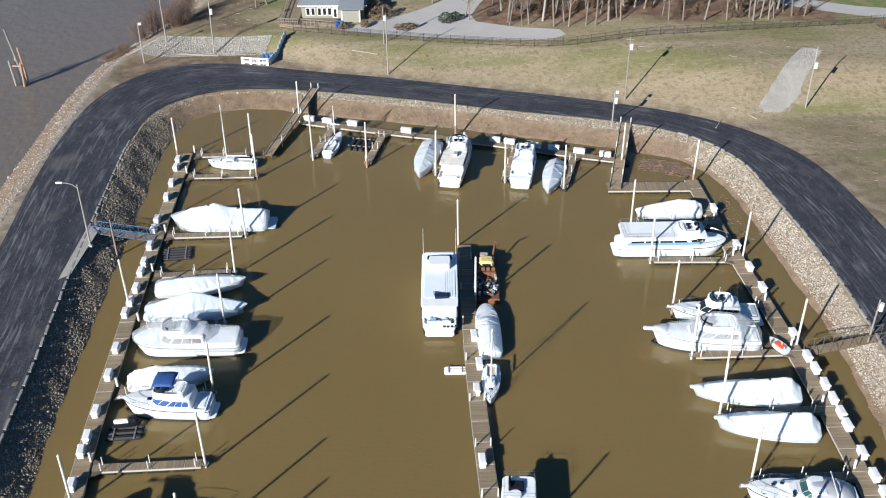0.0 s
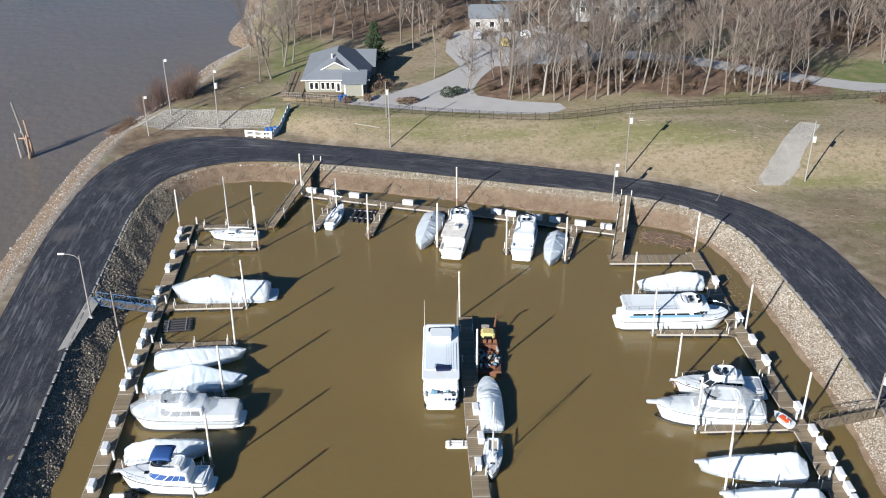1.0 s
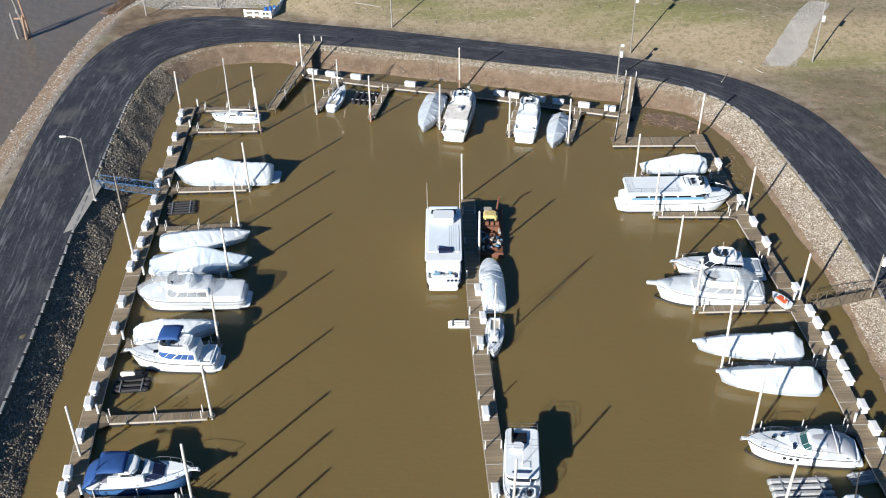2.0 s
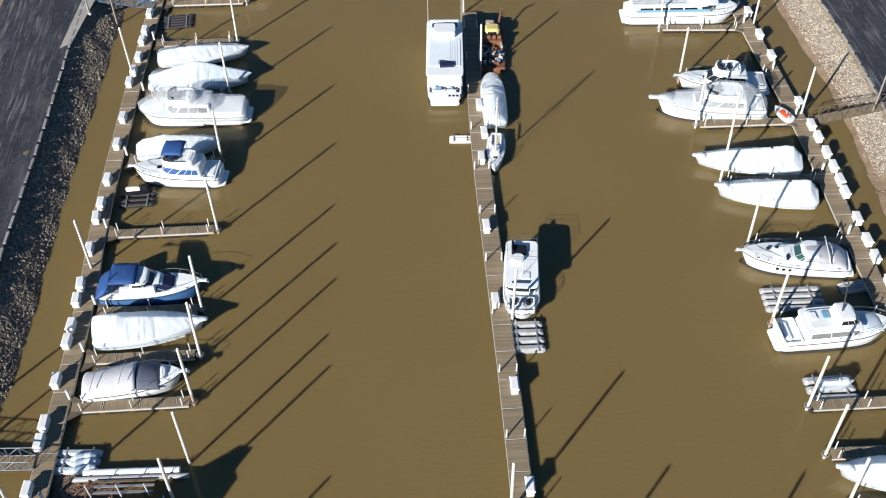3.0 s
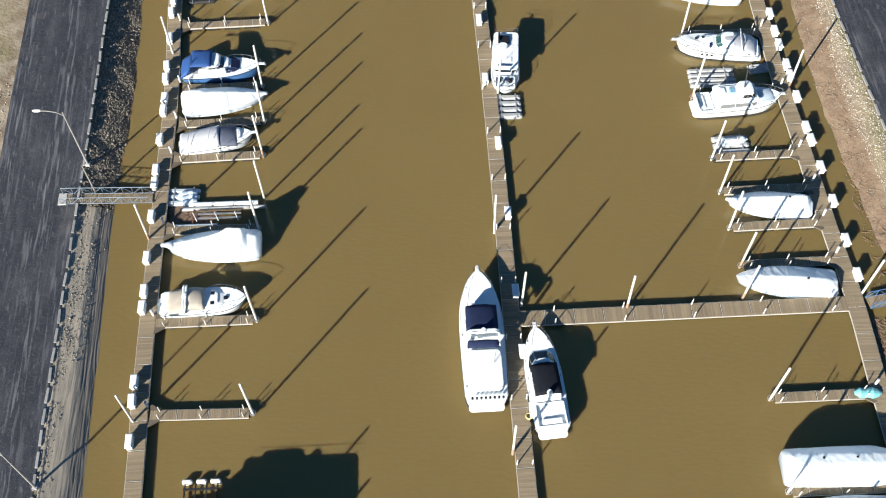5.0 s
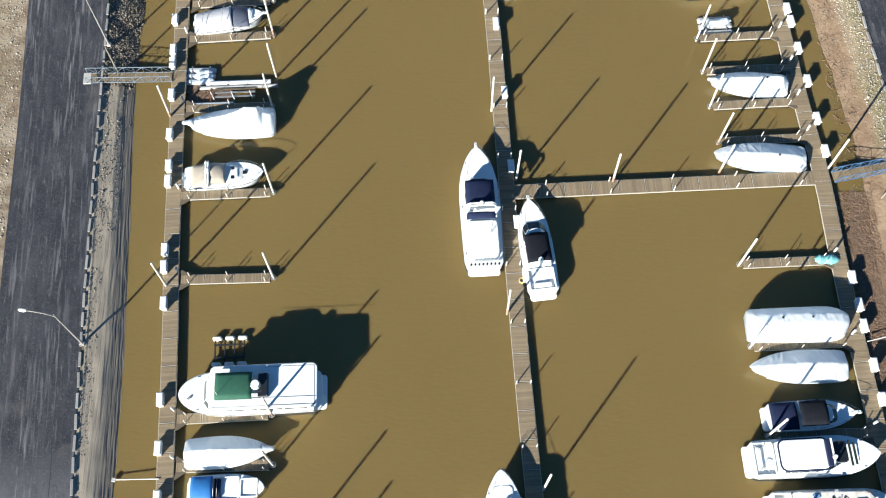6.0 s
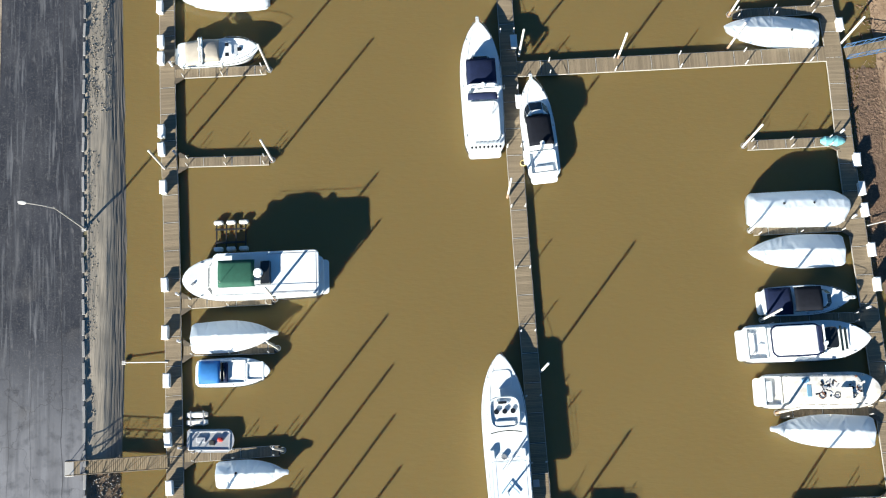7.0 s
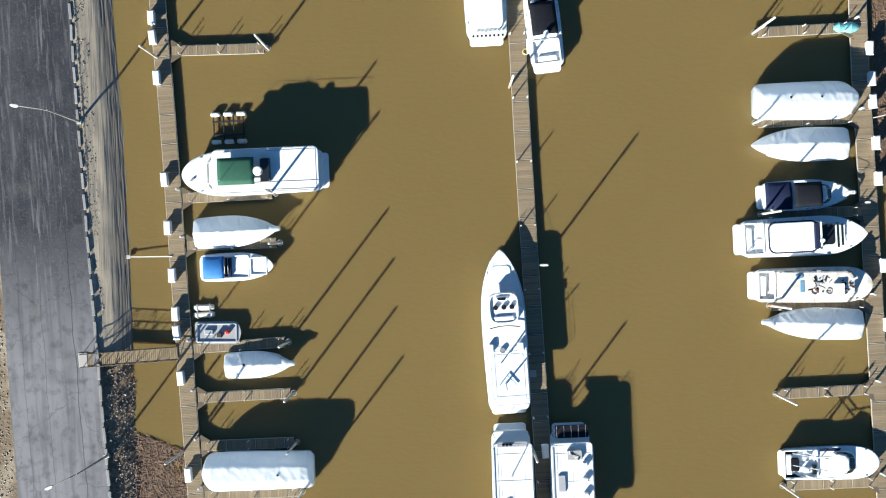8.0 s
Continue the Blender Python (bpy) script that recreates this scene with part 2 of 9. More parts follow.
def distance_to(line, X, Y, closed=False):
    """Signed distances from places to a line: positive to its right-hand side."""
    best = np.full(X.shape, 1e9)
    sign = np.zeros(X.shape)
    pairs = list(zip(line, line[1:])) + ([(line[-1], line[0])] if closed else [])
    for a, b in pairs:
        dx, dy = b.x - a.x, b.y - a.y
        t = np.clip(((X - a.x) * dx + (Y - a.y) * dy) / (dx * dx + dy * dy + 1e-9), 0, 1)
        ex, ey = X - a.x - t * dx, Y - a.y - t * dy
        d = np.hypot(ex, ey)
        nearer = d < best - 1e-6
        best = np.where(nearer, d, best)
        sign = np.where(nearer, np.sign(dy * ex - dx * ey), sign)
    return best * np.where(sign == 0, 1, sign)


def strip(line, left, right, z, uv=False):
    """A flat band along a line."""
    bm = bmesh.new()
    rows = []
    for i, p in enumerate(line):
        d = (line[min(i + 1, len(line) - 1)] - line[max(i - 1, 0)]).normalized()
        n = Vector((-d.y, d.x))
        a, b = Vector((p.x, p.y)) + n * left, Vector((p.x, p.y)) - n * right
        rows.append([(a.x, a.y, z), (b.x, b.y, z)])
    return ring_loft(bm, rows, cap=False, closed=False)


# ---- ground, water and road ----
ROAD_Z, DECK_Z = 1.8, 0.6
WATERLINE = smooth_line([(-29.5, -70, 0), (-32.9, -24, 0), (-34.0, 7, 0), (-35.1, 24, 0), (-36.9, 45, 0), (-36.9, 57, 0), (-38.0, 72, 0), (-39.4, 93, 0), (-40.2, 117, 0), (-41.3, 138, 0), (-40.4, 147, 0), (-36.0, 151.8, 0), (-28, 152.8, 0), (-17.8, 149.4, 0), (-2.8, 146.2, 0), (14, 141.2, 0), (27.6, 137.0, 0), (35.2, 133.6, 0), (39.3, 125.4, 0), (40.5, 111.6, 0), (42.4, 95, 0), (42.4, 88, 0), (42.4, 77, 0), (42.4, 60, 0), (44.3, 46, 0), (45.4, 36, 0), (45.2, 22, 0), (45.4, 0, 0), (46, -70, 0)])
ROAD_IN = smooth_line([(-31.5, -70, 0), (-35.8, -18.7, 0), (-37.3, 0, 0), (-38.8, 20.5, 0), (-40.1, 43.5, 0), (-40.4, 53.5, 0), (-41.8, 77, 0), (-42.8, 91.5, 0), (-44.2, 107.2, 0), (-45.1, 124, 0), (-46.0, 140.5, 0), (-43.6, 151.0, 0), (-35.3, 156.2, 0), (-25.3, 156.2, 0), (-7.2, 152.5, 0), (10.1, 147.2, 0), (26.8, 143.4, 0), (36.5, 138.5, 0), (42.2, 130.2, 0), (43.4, 120.6, 0), (45.3, 107.4, 0), (46.1, 94, 0), (46.1, 81.1, 0), (46.9, 68, 0), (49.2, 46, 0), (50.5, 30, 0), (51, -70, 0)])
ROAD_OUT = smooth_line([(-41, -70, 0), (-44.9, -21.4, 0), (-46, -5.2, 0), (-48.4, 33, 0), (-51.3, 74, 0), (-54, 108, 0), (-55.9, 127.5, 0), (-56.2, 144.5, 0), (-54.4, 155.5, 0), (-50.4, 162.4, 0), (-45.8, 166.2, 0), (-40.4, 167.3, 0), (-34.7, 166.8, 0), (-28.9, 165.4, 0), (-21.5, 163.3, 0), (-9.4, 160.6, 0), (1.6, 157.4, 0), (19, 152.5, 0), (28.5, 149.4, 0), (39.4, 144.6, 0), (47.2, 138.2, 0), (52.6, 128.5, 0), (54.9, 114, 0), (57.2, 90, 0), (58.8, 60, 0), (60.5, 30, 0), (61.5, -70, 0)])
RIVER = smooth_line([(-62, -3200, 0), (-56, -70, 0), (-60.8, 60, 0), (-61.0, 125.3, 0), (-61.2, 153.6, 0), (-60.6, 162, 0), (-59.7, 170.4, 0), (-57.5, 177, 0), (-55.3, 184, 0), (-53, 190, 0), (-51.0, 199, 0), (-50.2, 210.3, 0), (-46.0, 220.5, 0), (-43.6, 223.4, 0), (-48.3, 226.5, 0), (-49.6, 238.6, 0), (-47.8, 250, 0), (-60, 330, 0), (-90, 600, 0), (-300, 3200, 0)], 1)


def level(y):
    """Top of the levee: lower towards the south."""
    t = np.clip((64.0 - y) / 26.0, 0.0, 1.0)
    return ROAD_Z - 0.62 * t * t * (3 - 2 * t)


def field(X, Y):
    """The slope north of the road up to the higher ground of the house and the trees."""
    d = distance_to(ROAD_OUT, X, Y)
    top = np.interp(X, [-60, -35, -5, 15, 35, 60, 100], [1.5, 1.9, 2.3, 3.0, 4.2, 3.8, 3.2])
    foot = np.interp(X, [-30, -18], [5.0, 1.2])
    wide = np.interp(X, [-30, -10, 15, 35], [5.5, 10.5, 13.0, 17.0])
    t = np.where(X > 44, np.minimum((-d - foot) / wide, (Y - np.interp(X, [44, 54], [142.5, 145.0])) / 13.5), (-d - foot) / wide)
    t = np.clip(t, 0, 1) * np.clip((Y - 118) / 24, 0, 1)
    return top * np.where(t < 0.6, t, t - (t - 0.6) ** 2 / 0.8) / 0.8


def heights(X, Y):
    """Ground level: bank up from the basin, levee, shore down to the river, rising ground to the north."""
    inside = distance_to(WATERLINE, X, Y)
    up = -inside
    bench = np.where(up < 1.6, up * 0.42, 0.67 + (up - 1.6) * 0.19) + np.clip(up - 3.2, 0, 9) * 0.35
    h = np.clip(np.where((X < 0) & (Y < 46) & (up > 0), bench, up * 0.42), -2.2, level(Y))
    h = np.where((Y < -66) & (h < 0), -2.0, h)
    river = distance_to(RIVER, X, Y)
    on_levee = h > level(Y) - 0.01
    rise = np.clip((Y - 215) / 300, 0, 1) * 5.0 * (river > 20)
    h = np.where(on_levee, h + field(X, Y) + rise, h)
    h = np.minimum(h, np.clip(river * 0.42, -2.5, 12.0))
    wob = 0.10 * np.sin(X * 0.9 + np.sin(Y * 0.6) * 1.3) * np.sin(Y * 0.8 + 0.4 * X)
    edge = ~on_levee & (h > -1.5)
    return h + np.where(edge & ~((X < 0) & (Y > -10) & (Y < 47)), wob, 0.0)


def axis(low, high, step, far):
    mid = np.arange(low, high + step / 2, step)
    out, s = [], step
    while high + sum(out) < far:
        s *= 1.35
        out.append(s)
    up = high + np.cumsum(out)
    down = low - np.cumsum(out)
    return np.concatenate([down[::-1], mid, up])


gx, gy = axis(-66, 110, 1.0, 3000), axis(-40, 256, 1.0, 3000)
GX, GY = np.meshgrid(gx, gy)
GH = heights(GX, GY)
quads = []
for j in range(len(gy) - 1):
    for i in range(len(gx) - 1):
        a = j * len(gx) + i
        quads.append((a, a + 1, a + len(gx) + 1, a + len(gx)))
me = bpy.data.meshes.new("ground")
me.from_pydata(np.stack([GX, GY, GH], -1).reshape(-1, 3).tolist(), [], quads)
me.polygons.foreach_set("use_smooth", [True] * len(me.polygons))


def blob(X, Y, x0, x1, y0, y1, soft):
    """A soft-edged, uneven patch of the plan."""
    w = 1.6 * np.sin(X * 0.31 + 1.7 * np.sin(Y * 0.23)) + 1.1 * np.sin(Y * 0.57 + X * 0.19)
    def up(v, e):
        return np.clip((v + w - e) / soft, 0, 1)
    return up(X, x0) * up(-X, -x1) * up(Y, y0) * up(-Y, -y1)


MASKS = {
    "bank": np.clip((level(GY) - GH - 0.05) / 0.3, 0, 1),
    "verge": np.exp(-np.abs(distance_to(ROAD_OUT, GX, GY)) / np.where((GY < 66) & (GX < 0), 9.0, 2.2)),
    "litter": np.clip(blob(GX, GY, 5, 70, 175.2, 199, 2.5) + 0.9 * blob(GX, GY, -36, 125, 214, 300, 6) + 0.6 * blob(GX, GY, 66, 125, 199, 230, 4), 0, 1),
    "bare": np.clip(blob(GX, GY, -60, -30, 158, 173, 1.5) + 0.85 * blob(GX, GY, -62, -55, 120, 166, 2.5) + 0.55 * blob(GX, GY, 50, 66, 96, 146, 6) + 0.9 * blob(GX, GY, -52, -34, 174, 203, 3), 0, 1),
    "lawn": np.clip(blob(GX, GY, 68, 140, 178, 196, 3) + blob(GX, GY, -36, -24, 190, 222, 3), 0, 1),
    "rubble": np.clip((GH - np.where(((GY > 131) & (GX < 36)) | (GY < 80), 1.1, 0.42)) / 0.4, 0, 1) * (GH < ROAD_Z + 0.05) * ((GX > -28) & (GY > 30) & (distance_to(ROAD_IN, GX, GY) > -0.5)),
    "shore": np.clip(1.3 - np.abs(distance_to(RIVER, GX, GY) - 2.2) / 3.0, 0, 1) * (GY > 40),
}
for key, values in MASKS.items():
    me.attributes.new(key, "FLOAT", "POINT").data.foreach_set("value", values.astype(np.float32).ravel())


def ground_material():
    """Turf, bare earth near the road, brown silt on the banks."""
    m = bpy.data.materials.new("winter turf and earth")
    m.use_nodes = True
    t = m.node_tree
    p = t.nodes["Principled BSDF"]
    p.inputs["Roughness"].default_value = 0.95
    geo = t.nodes.new("ShaderNodeNewGeometry").outputs["Position"]

    def noise_at(size, detail=5.0, stretch=None):
        n = t.nodes.new("ShaderNodeTexNoise")
        n.inputs["Scale"].default_value, n.inputs["Detail"].default_value = size, detail
        src = geo
        if stretch:
            k = t.nodes.new("ShaderNodeVectorMath")
            k.operation = "MULTIPLY"
            k.inputs[1].default_value = stretch
            t.links.new(geo, k.inputs[0])
            src = k.outputs[0]
        t.links.new(src, n.inputs["Vector"])
        return n.outputs["Fac"]

    def ramp(v, lo, hi):
        r = t.nodes.new("ShaderNodeMapRange")
        r.inputs["From Min"].default_value, r.inputs["From Max"].default_value = lo, hi
        t.links.new(v, r.inputs["Value"])
        return r.outputs[0]

    def mix(f, a, b):
        n = t.nodes.new("ShaderNodeMix")
        n.data_type = "RGBA"
        t.links.new(f, n.inputs["Factor"])
        for k, v in (("A", a), ("B", b)):
            if isinstance(v, tuple):
                n.inputs[k].default_value = (*v, 1)
            else:
                t.links.new(v, n.inputs[k])
        return n.outputs["Result"]

    def mask(key):
        n = t.nodes.new("ShaderNodeAttribute")
        n.attribute_name = key
        return n.outputs["Fac"]

    def half_of(f, k):
        n = t.nodes.new("ShaderNodeMath")
        n.operation = "MULTIPLY"
        t.links.new(f, n.inputs[0])
        n.inputs[1].default_value = k
        return n.outputs[0]

    turf = mix(ramp(noise_at(0.07, 7.0, (0.6, 1.0, 1.0)), 0.42, 0.58), (0.285, 0.23, 0.15), (0.155, 0.158, 0.062))
    turf = mix(ramp(noise_at(0.35, 8.0, (0.18, 1.0, 1.0)), 0.46, 0.70), turf, (0.315, 0.258, 0.18))
    turf = mix(half_of(ramp(noise_at(1.3, 8.0), 0.48, 0.68), 0.75), turf, (0.118, 0.113, 0.052))
    turf = mix(half_of(ramp(noise_at(5.0, 4.0), 0.45, 0.70), 0.6), turf, (0.165, 0.135, 0.085))
    turf = mix(half_of(ramp(noise_at(2.4, 6.0, (0.3, 1.0, 1.0)), 0.55, 0.72), 0.6), turf, (0.32, 0.27, 0.20))
    turf = mix(half_of(mask("lawn"), 0.8), turf, mix(ramp(noise_at(0.5, 8.0), 0.4, 0.65), (0.10, 0.14, 0.035), (0.19, 0.18, 0.085)))
    turf = mix(mask("litter"), turf, mix(ramp(noise_at(0.6, 8.0), 0.38, 0.66), (0.105, 0.062, 0.042), (0.20, 0.135, 0.088)))
    turf = mix(mask("verge"), turf, mix(ramp(noise_at(0.5, 8.0), 0.42, 0.6), (0.165, 0.125, 0.088), (0.29, 0.245, 0.19)))
    earth = mix(ramp(noise_at(0.5, 9.0), 0.36, 0.66), (0.095, 0.064, 0.041), (0.20, 0.15, 0.10))
    turf = mix(half_of(mask("bare"), 0.9), turf, earth)
    turf = mix(mask("shore"), turf, mix(ramp(noise_at(1.2, 8.0), 0.38, 0.62), (0.20, 0.185, 0.165), (0.33, 0.315, 0.29)))
    soil = mix(ramp(noise_at(0.8, 6.0), 0.35, 0.65), (0.16, 0.108, 0.07), (0.23, 0.168, 0.115))
    soil = mix(half_of(mask("rubble"), 0.85), soil, mix(ramp(noise_at(1.6, 8.0), 0.38, 0.62), (0.19, 0.155, 0.115), (0.36, 0.315, 0.25)))
    t.links.new(mix(mask("bank"), turf, soil), p.inputs["Base Color"])
    b = t.nodes.new("ShaderNodeBump")
    b.inputs["Distance"].default_value = 0.08
    t.links.new(noise_at(3.0), b.inputs["Height"])
    t.links.new(b.outputs[0], p.inputs["Normal"])
    return m


me.materials.append(ground_material())
tagged(new("ground", me), "dry winter turf and bare earth banks round the basin", "ground", kind="structure")


def water_material(name, colour, streak, chop, grain):
    m = bpy.data.materials.new(name)
    m.use_nodes = True
    t = m.node_tree
    p = t.nodes["Principled BSDF"]
    p.inputs["Roughness"].default_value = 0.12
    p.inputs["IOR"].default_value = 1.33
    # silt-laden water scatters light under its surface, red furthest
    p.subsurface_method = "BURLEY"
    p.inputs["Subsurface Weight"].default_value = 0.9
    p.inputs["Subsurface Radius"].default_value = (1.0, 0.55, 0.25)
    p.inputs["Subsurface Scale"].default_value = 0.6
    geo = t.nodes.new("ShaderNodeNewGeometry").outputs["Position"]
    n = t.nodes.new("ShaderNodeTexNoise")
    n.inputs["Scale"].default_value, n.inputs["Detail"].default_value = 0.035, 4.0
    t.links.new(geo, n.inputs["Vector"])
    r = t.nodes.new("ShaderNodeMix")
    r.data_type = "RGBA"
    r.inputs["A"].default_value = (*[c * 0.9 for c in colour], 1)
    r.inputs["B"].default_value = (*[c * 1.1 for c in colour], 1)
    t.links.new(n.outputs["Fac"], r.inputs["Factor"])
    t.links.new(r.outputs["Result"], p.inputs["Base Color"])
    k = t.nodes.new("ShaderNodeVectorMath")
    k.operation = "MULTIPLY"
    k.inputs[1].default_value = streak
    t.links.new(geo, k.inputs[0])
    w = t.nodes.new("ShaderNodeTexNoise")
    w.inputs["Scale"].default_value, w.inputs["Detail"].default_value = grain, 4.0
    t.links.new(k.outputs[0], w.inputs["Vector"])
    b = t.nodes.new("ShaderNodeBump")
    b.inputs["Strength"].default_value, b.inputs["Distance"].default_value = chop
    t.links.new(w.outputs["Fac"], b.inputs["Height"])
    t.links.new(b.outputs[0], p.inputs["Normal"])
    return m


def sheet(name, corners, mat, label):
    bm = bmesh.new()
    bm.faces.new([bm.verts.new((x, y, 0)) for x, y in corners])
    return solo(name, bm, mat, label, "water", "structure")


sheet("water", [(-46.5, -72), (52, -72), (52, 160), (-46.5, 160)], water_material("muddy basin water", (0.160, 0.116, 0.046), (0.45, 1.0, 1.0), (0.5, 0.03), 2.6), "calm muddy brown water of the boat basin")
sheet("water_river", [(-3000, -3000), (-46.5, -3000), (-46.5, 165), (-20, 165), (-20, 3000), (-3000, 3000)], water_material("river water", (0.150, 0.128, 0.107), (0.7, 0.45, 1.0), (0.7, 0.25), 0.8), "grey-brown river water with faint ripples")


def asphalt():
    """Dark sealed asphalt with scuffs drawn out along the road; an older, paler stretch to the south."""
    m = material("patched asphalt", (0.022, 0.026, 0.037), 0.8, vary=0.16, scale=0.25, fine=3.0, bump=0.01, spec=0.25)
    t = m.node_tree
    p = t.nodes["Principled BSDF"]
    base = p.inputs["Base Color"].links[0].from_socket
    uv = t.nodes.new("ShaderNodeUVMap")
    uv.uv_map = "along"
    geo = t.nodes.new("ShaderNodeNewGeometry").outputs["Position"]

    def noise_at(src, scale, stretch, detail=6.0):
        k = t.nodes.new("ShaderNodeVectorMath")
        k.operation = "MULTIPLY"
        k.inputs[1].default_value = stretch
        t.links.new(src, k.inputs[0])
        n = t.nodes.new("ShaderNodeTexNoise")
        n.inputs["Scale"].default_value, n.inputs["Detail"].default_value = scale, detail
        t.links.new(k.outputs[0], n.inputs["Vector"])
        return n.outputs["Fac"]

    def ramp(v, lo, hi, top=1.0):
        r = t.nodes.new("ShaderNodeMapRange")
        r.inputs["From Min"].default_value, r.inputs["From Max"].default_value, r.inputs["To Max"].default_value = lo, hi, top
        t.links.new(v, r.inputs["Value"])
        return r.outputs[0]

    def mix(f, a, b):
        n = t.nodes.new("ShaderNodeMix")
        n.data_type = "RGBA"
        t.links.new(f, n.inputs["Factor"])
        t.links.new(a, n.inputs["A"])
        n.inputs["B"].default_value = (*b, 1)
        return n.outputs["Result"]

    sep = t.nodes.new("ShaderNodeSeparateXYZ")
    t.links.new(geo, sep.inputs[0])
    both = t.nodes.new("ShaderNodeMath")
    both.operation = "MULTIPLY"
    t.links.new(ramp(noise_at(uv.outputs[0], 1.0, (3.0, 0.2, 1.0), 12.0), 0.51, 0.66, 1.0), both.inputs[0])
    t.links.new(ramp(noise_at(uv.outputs[0], 1.0, (0.42, 0.025, 1.0), 4.0), 0.44, 0.60, 0.85), both.inputs[1])
    c = mix(both.outputs[0], base, (0.205, 0.215, 0.235))
    c = mix(ramp(sep.outputs["Y"], 4.0, -10.0, 0.9), c, (0.215, 0.222, 0.245))
    c = mix(ramp(noise_at(uv.outputs[0], 1.0, (1.5, 0.10, 1.0), 6.0), 0.48, 0.66, 0.45), c, (0.052, 0.056, 0.066))
    c = mix(ramp(noise_at(uv.outputs[0], 1.0, (2.2, 0.5, 1.0), 8.0), 0.60, 0.70, 0.35), c, (0.19, 0.19, 0.20))
    c = mix(ramp(noise_at(geo, 0.45, (1, 0.6, 1), 9.0), 0.50, 0.66, 0.3), c, (0.072, 0.075, 0.088))
    c = mix(ramp(noise_at(geo, 1.1, (1, 1, 1), 10.0), 0.50, 0.72, 0.55), c, (0.048, 0.052, 0.062))
    c = mix(ramp(noise_at(geo, 4.5, (1, 1, 1), 6.0), 0.54, 0.76, 0.3), c, (0.17, 0.165, 0.16))
    c = mix(ramp(noise_at(uv.outputs[0], 1.0, (0.45, 0.05, 1.0), 8.0), 0.54, 0.72, 0.35), c, (0.095, 0.098, 0.108))
    c = mix(ramp(noise_at(geo, 0.16, (1, 1, 1)), 0.60, 0.72, 0.3), c, (0.17, 0.16, 0.15))
    v = t.nodes.new("ShaderNodeTexVoronoi")
    v.feature = "DISTANCE_TO_EDGE"
    v.inputs["Scale"].default_value = 0.14
    warp = t.nodes.new("ShaderNodeVectorMath")
    warp.operation = "MULTIPLY_ADD"
    wn = t.nodes.new("ShaderNodeTexNoise")
    wn.inputs["Scale"].default_value, wn.inputs["Detail"].default_value = 0.6, 5.0
    t.links.new(geo, wn.inputs["Vector"])
    t.links.new(wn.outputs["Color"], warp.inputs[0])
    warp.inputs[1].default_value = (4.0, 4.0, 0.0)
    t.links.new(geo, warp.inputs[2])
    t.links.new(warp.outputs[0], v.inputs["Vector"])
    c = mix(ramp(noise_at(geo, 9.0, (1, 1, 1), 3.0), 0.50, 0.72, 0.22), c, (0.135, 0.14, 0.15))
    c = mix(ramp(v.outputs["Distance"], 0.010, 0.0, 0.4), c, (0.022, 0.022, 0.026))
    su = t.nodes.new("ShaderNodeSeparateXYZ")
    t.links.new(uv.outputs[0], su.inputs[0])
    for at, width, amount in ((2.35, 0.05, 0.6), (5.6, 0.04, 0.35), (7.9, 0.05, 0.3)):
        wave = t.nodes.new("ShaderNodeMath")
        wave.operation = "MULTIPLY_ADD"
        t.links.new(noise_at(uv.outputs[0], 0.25, (0.0, 1.0, 1.0), 4.0), wave.inputs[0])
        wave.inputs[1].default_value = 0.7
        t.links.new(su.outputs["X"], wave.inputs[2])
        off = t.nodes.new("ShaderNodeMath")
        off.operation = "COMPARE"
        off.inputs[1].default_value, off.inputs[2].default_value = at + 0.35, width
        t.links.new(wave.outputs[0], off.inputs[0])
        c = mix(ramp(off.outputs[0], 0.0, 1.0, amount), c, (0.025, 0.025, 0.03))
    t.links.new(c, p.inputs["Base Color"])
    return m


def band(inner, outer, z, n=320):
    """A sheet between two lines, each divided evenly, with metres across and along it."""
    def even(line):
        cum = np.concatenate([[0], np.cumsum([(b - a).length for a, b in zip(line, line[1:])])])
        s = np.linspace(0, cum[-1], n)
        return np.stack([np.interp(s, cum, [p[k] for p in line]) for k in (0, 1)], -1), cum[-1]
    bm = bmesh.new()
    ins, _ = even(inner)
    outs, length = even(outer)
    rows = [[(a[0] + (b[0] - a[0]) * k / 6, a[1] + (b[1] - a[1]) * k / 6, z + float(level(a[1] + (b[1] - a[1]) * k / 6)) + 0.05 * (1 - abs(k - 3) / 3)) for k in range(7)] for a, b in zip(ins, outs)]
    vs = [[bm.verts.new(p) for p in r] for r in rows]
    layer = bm.loops.layers.uv.new("along")
    for i in range(n - 1):
        for k in range(6):
            f = bm.faces.new((vs[i][k], vs[i][k + 1], vs[i + 1][k + 1], vs[i + 1][k]))
            for loop, (ii, kk) in zip(f.loops, ((i, k), (i, k + 1), (i + 1, k + 1), (i + 1, k))):
                loop[layer].uv = (kk * 1.6, ii * length / n)
    return bm


solo("road", band(ROAD_IN, ROAD_OUT, 0.03), asphalt(), "worn dark asphalt levee road with pale scuffs", "road", "structure")


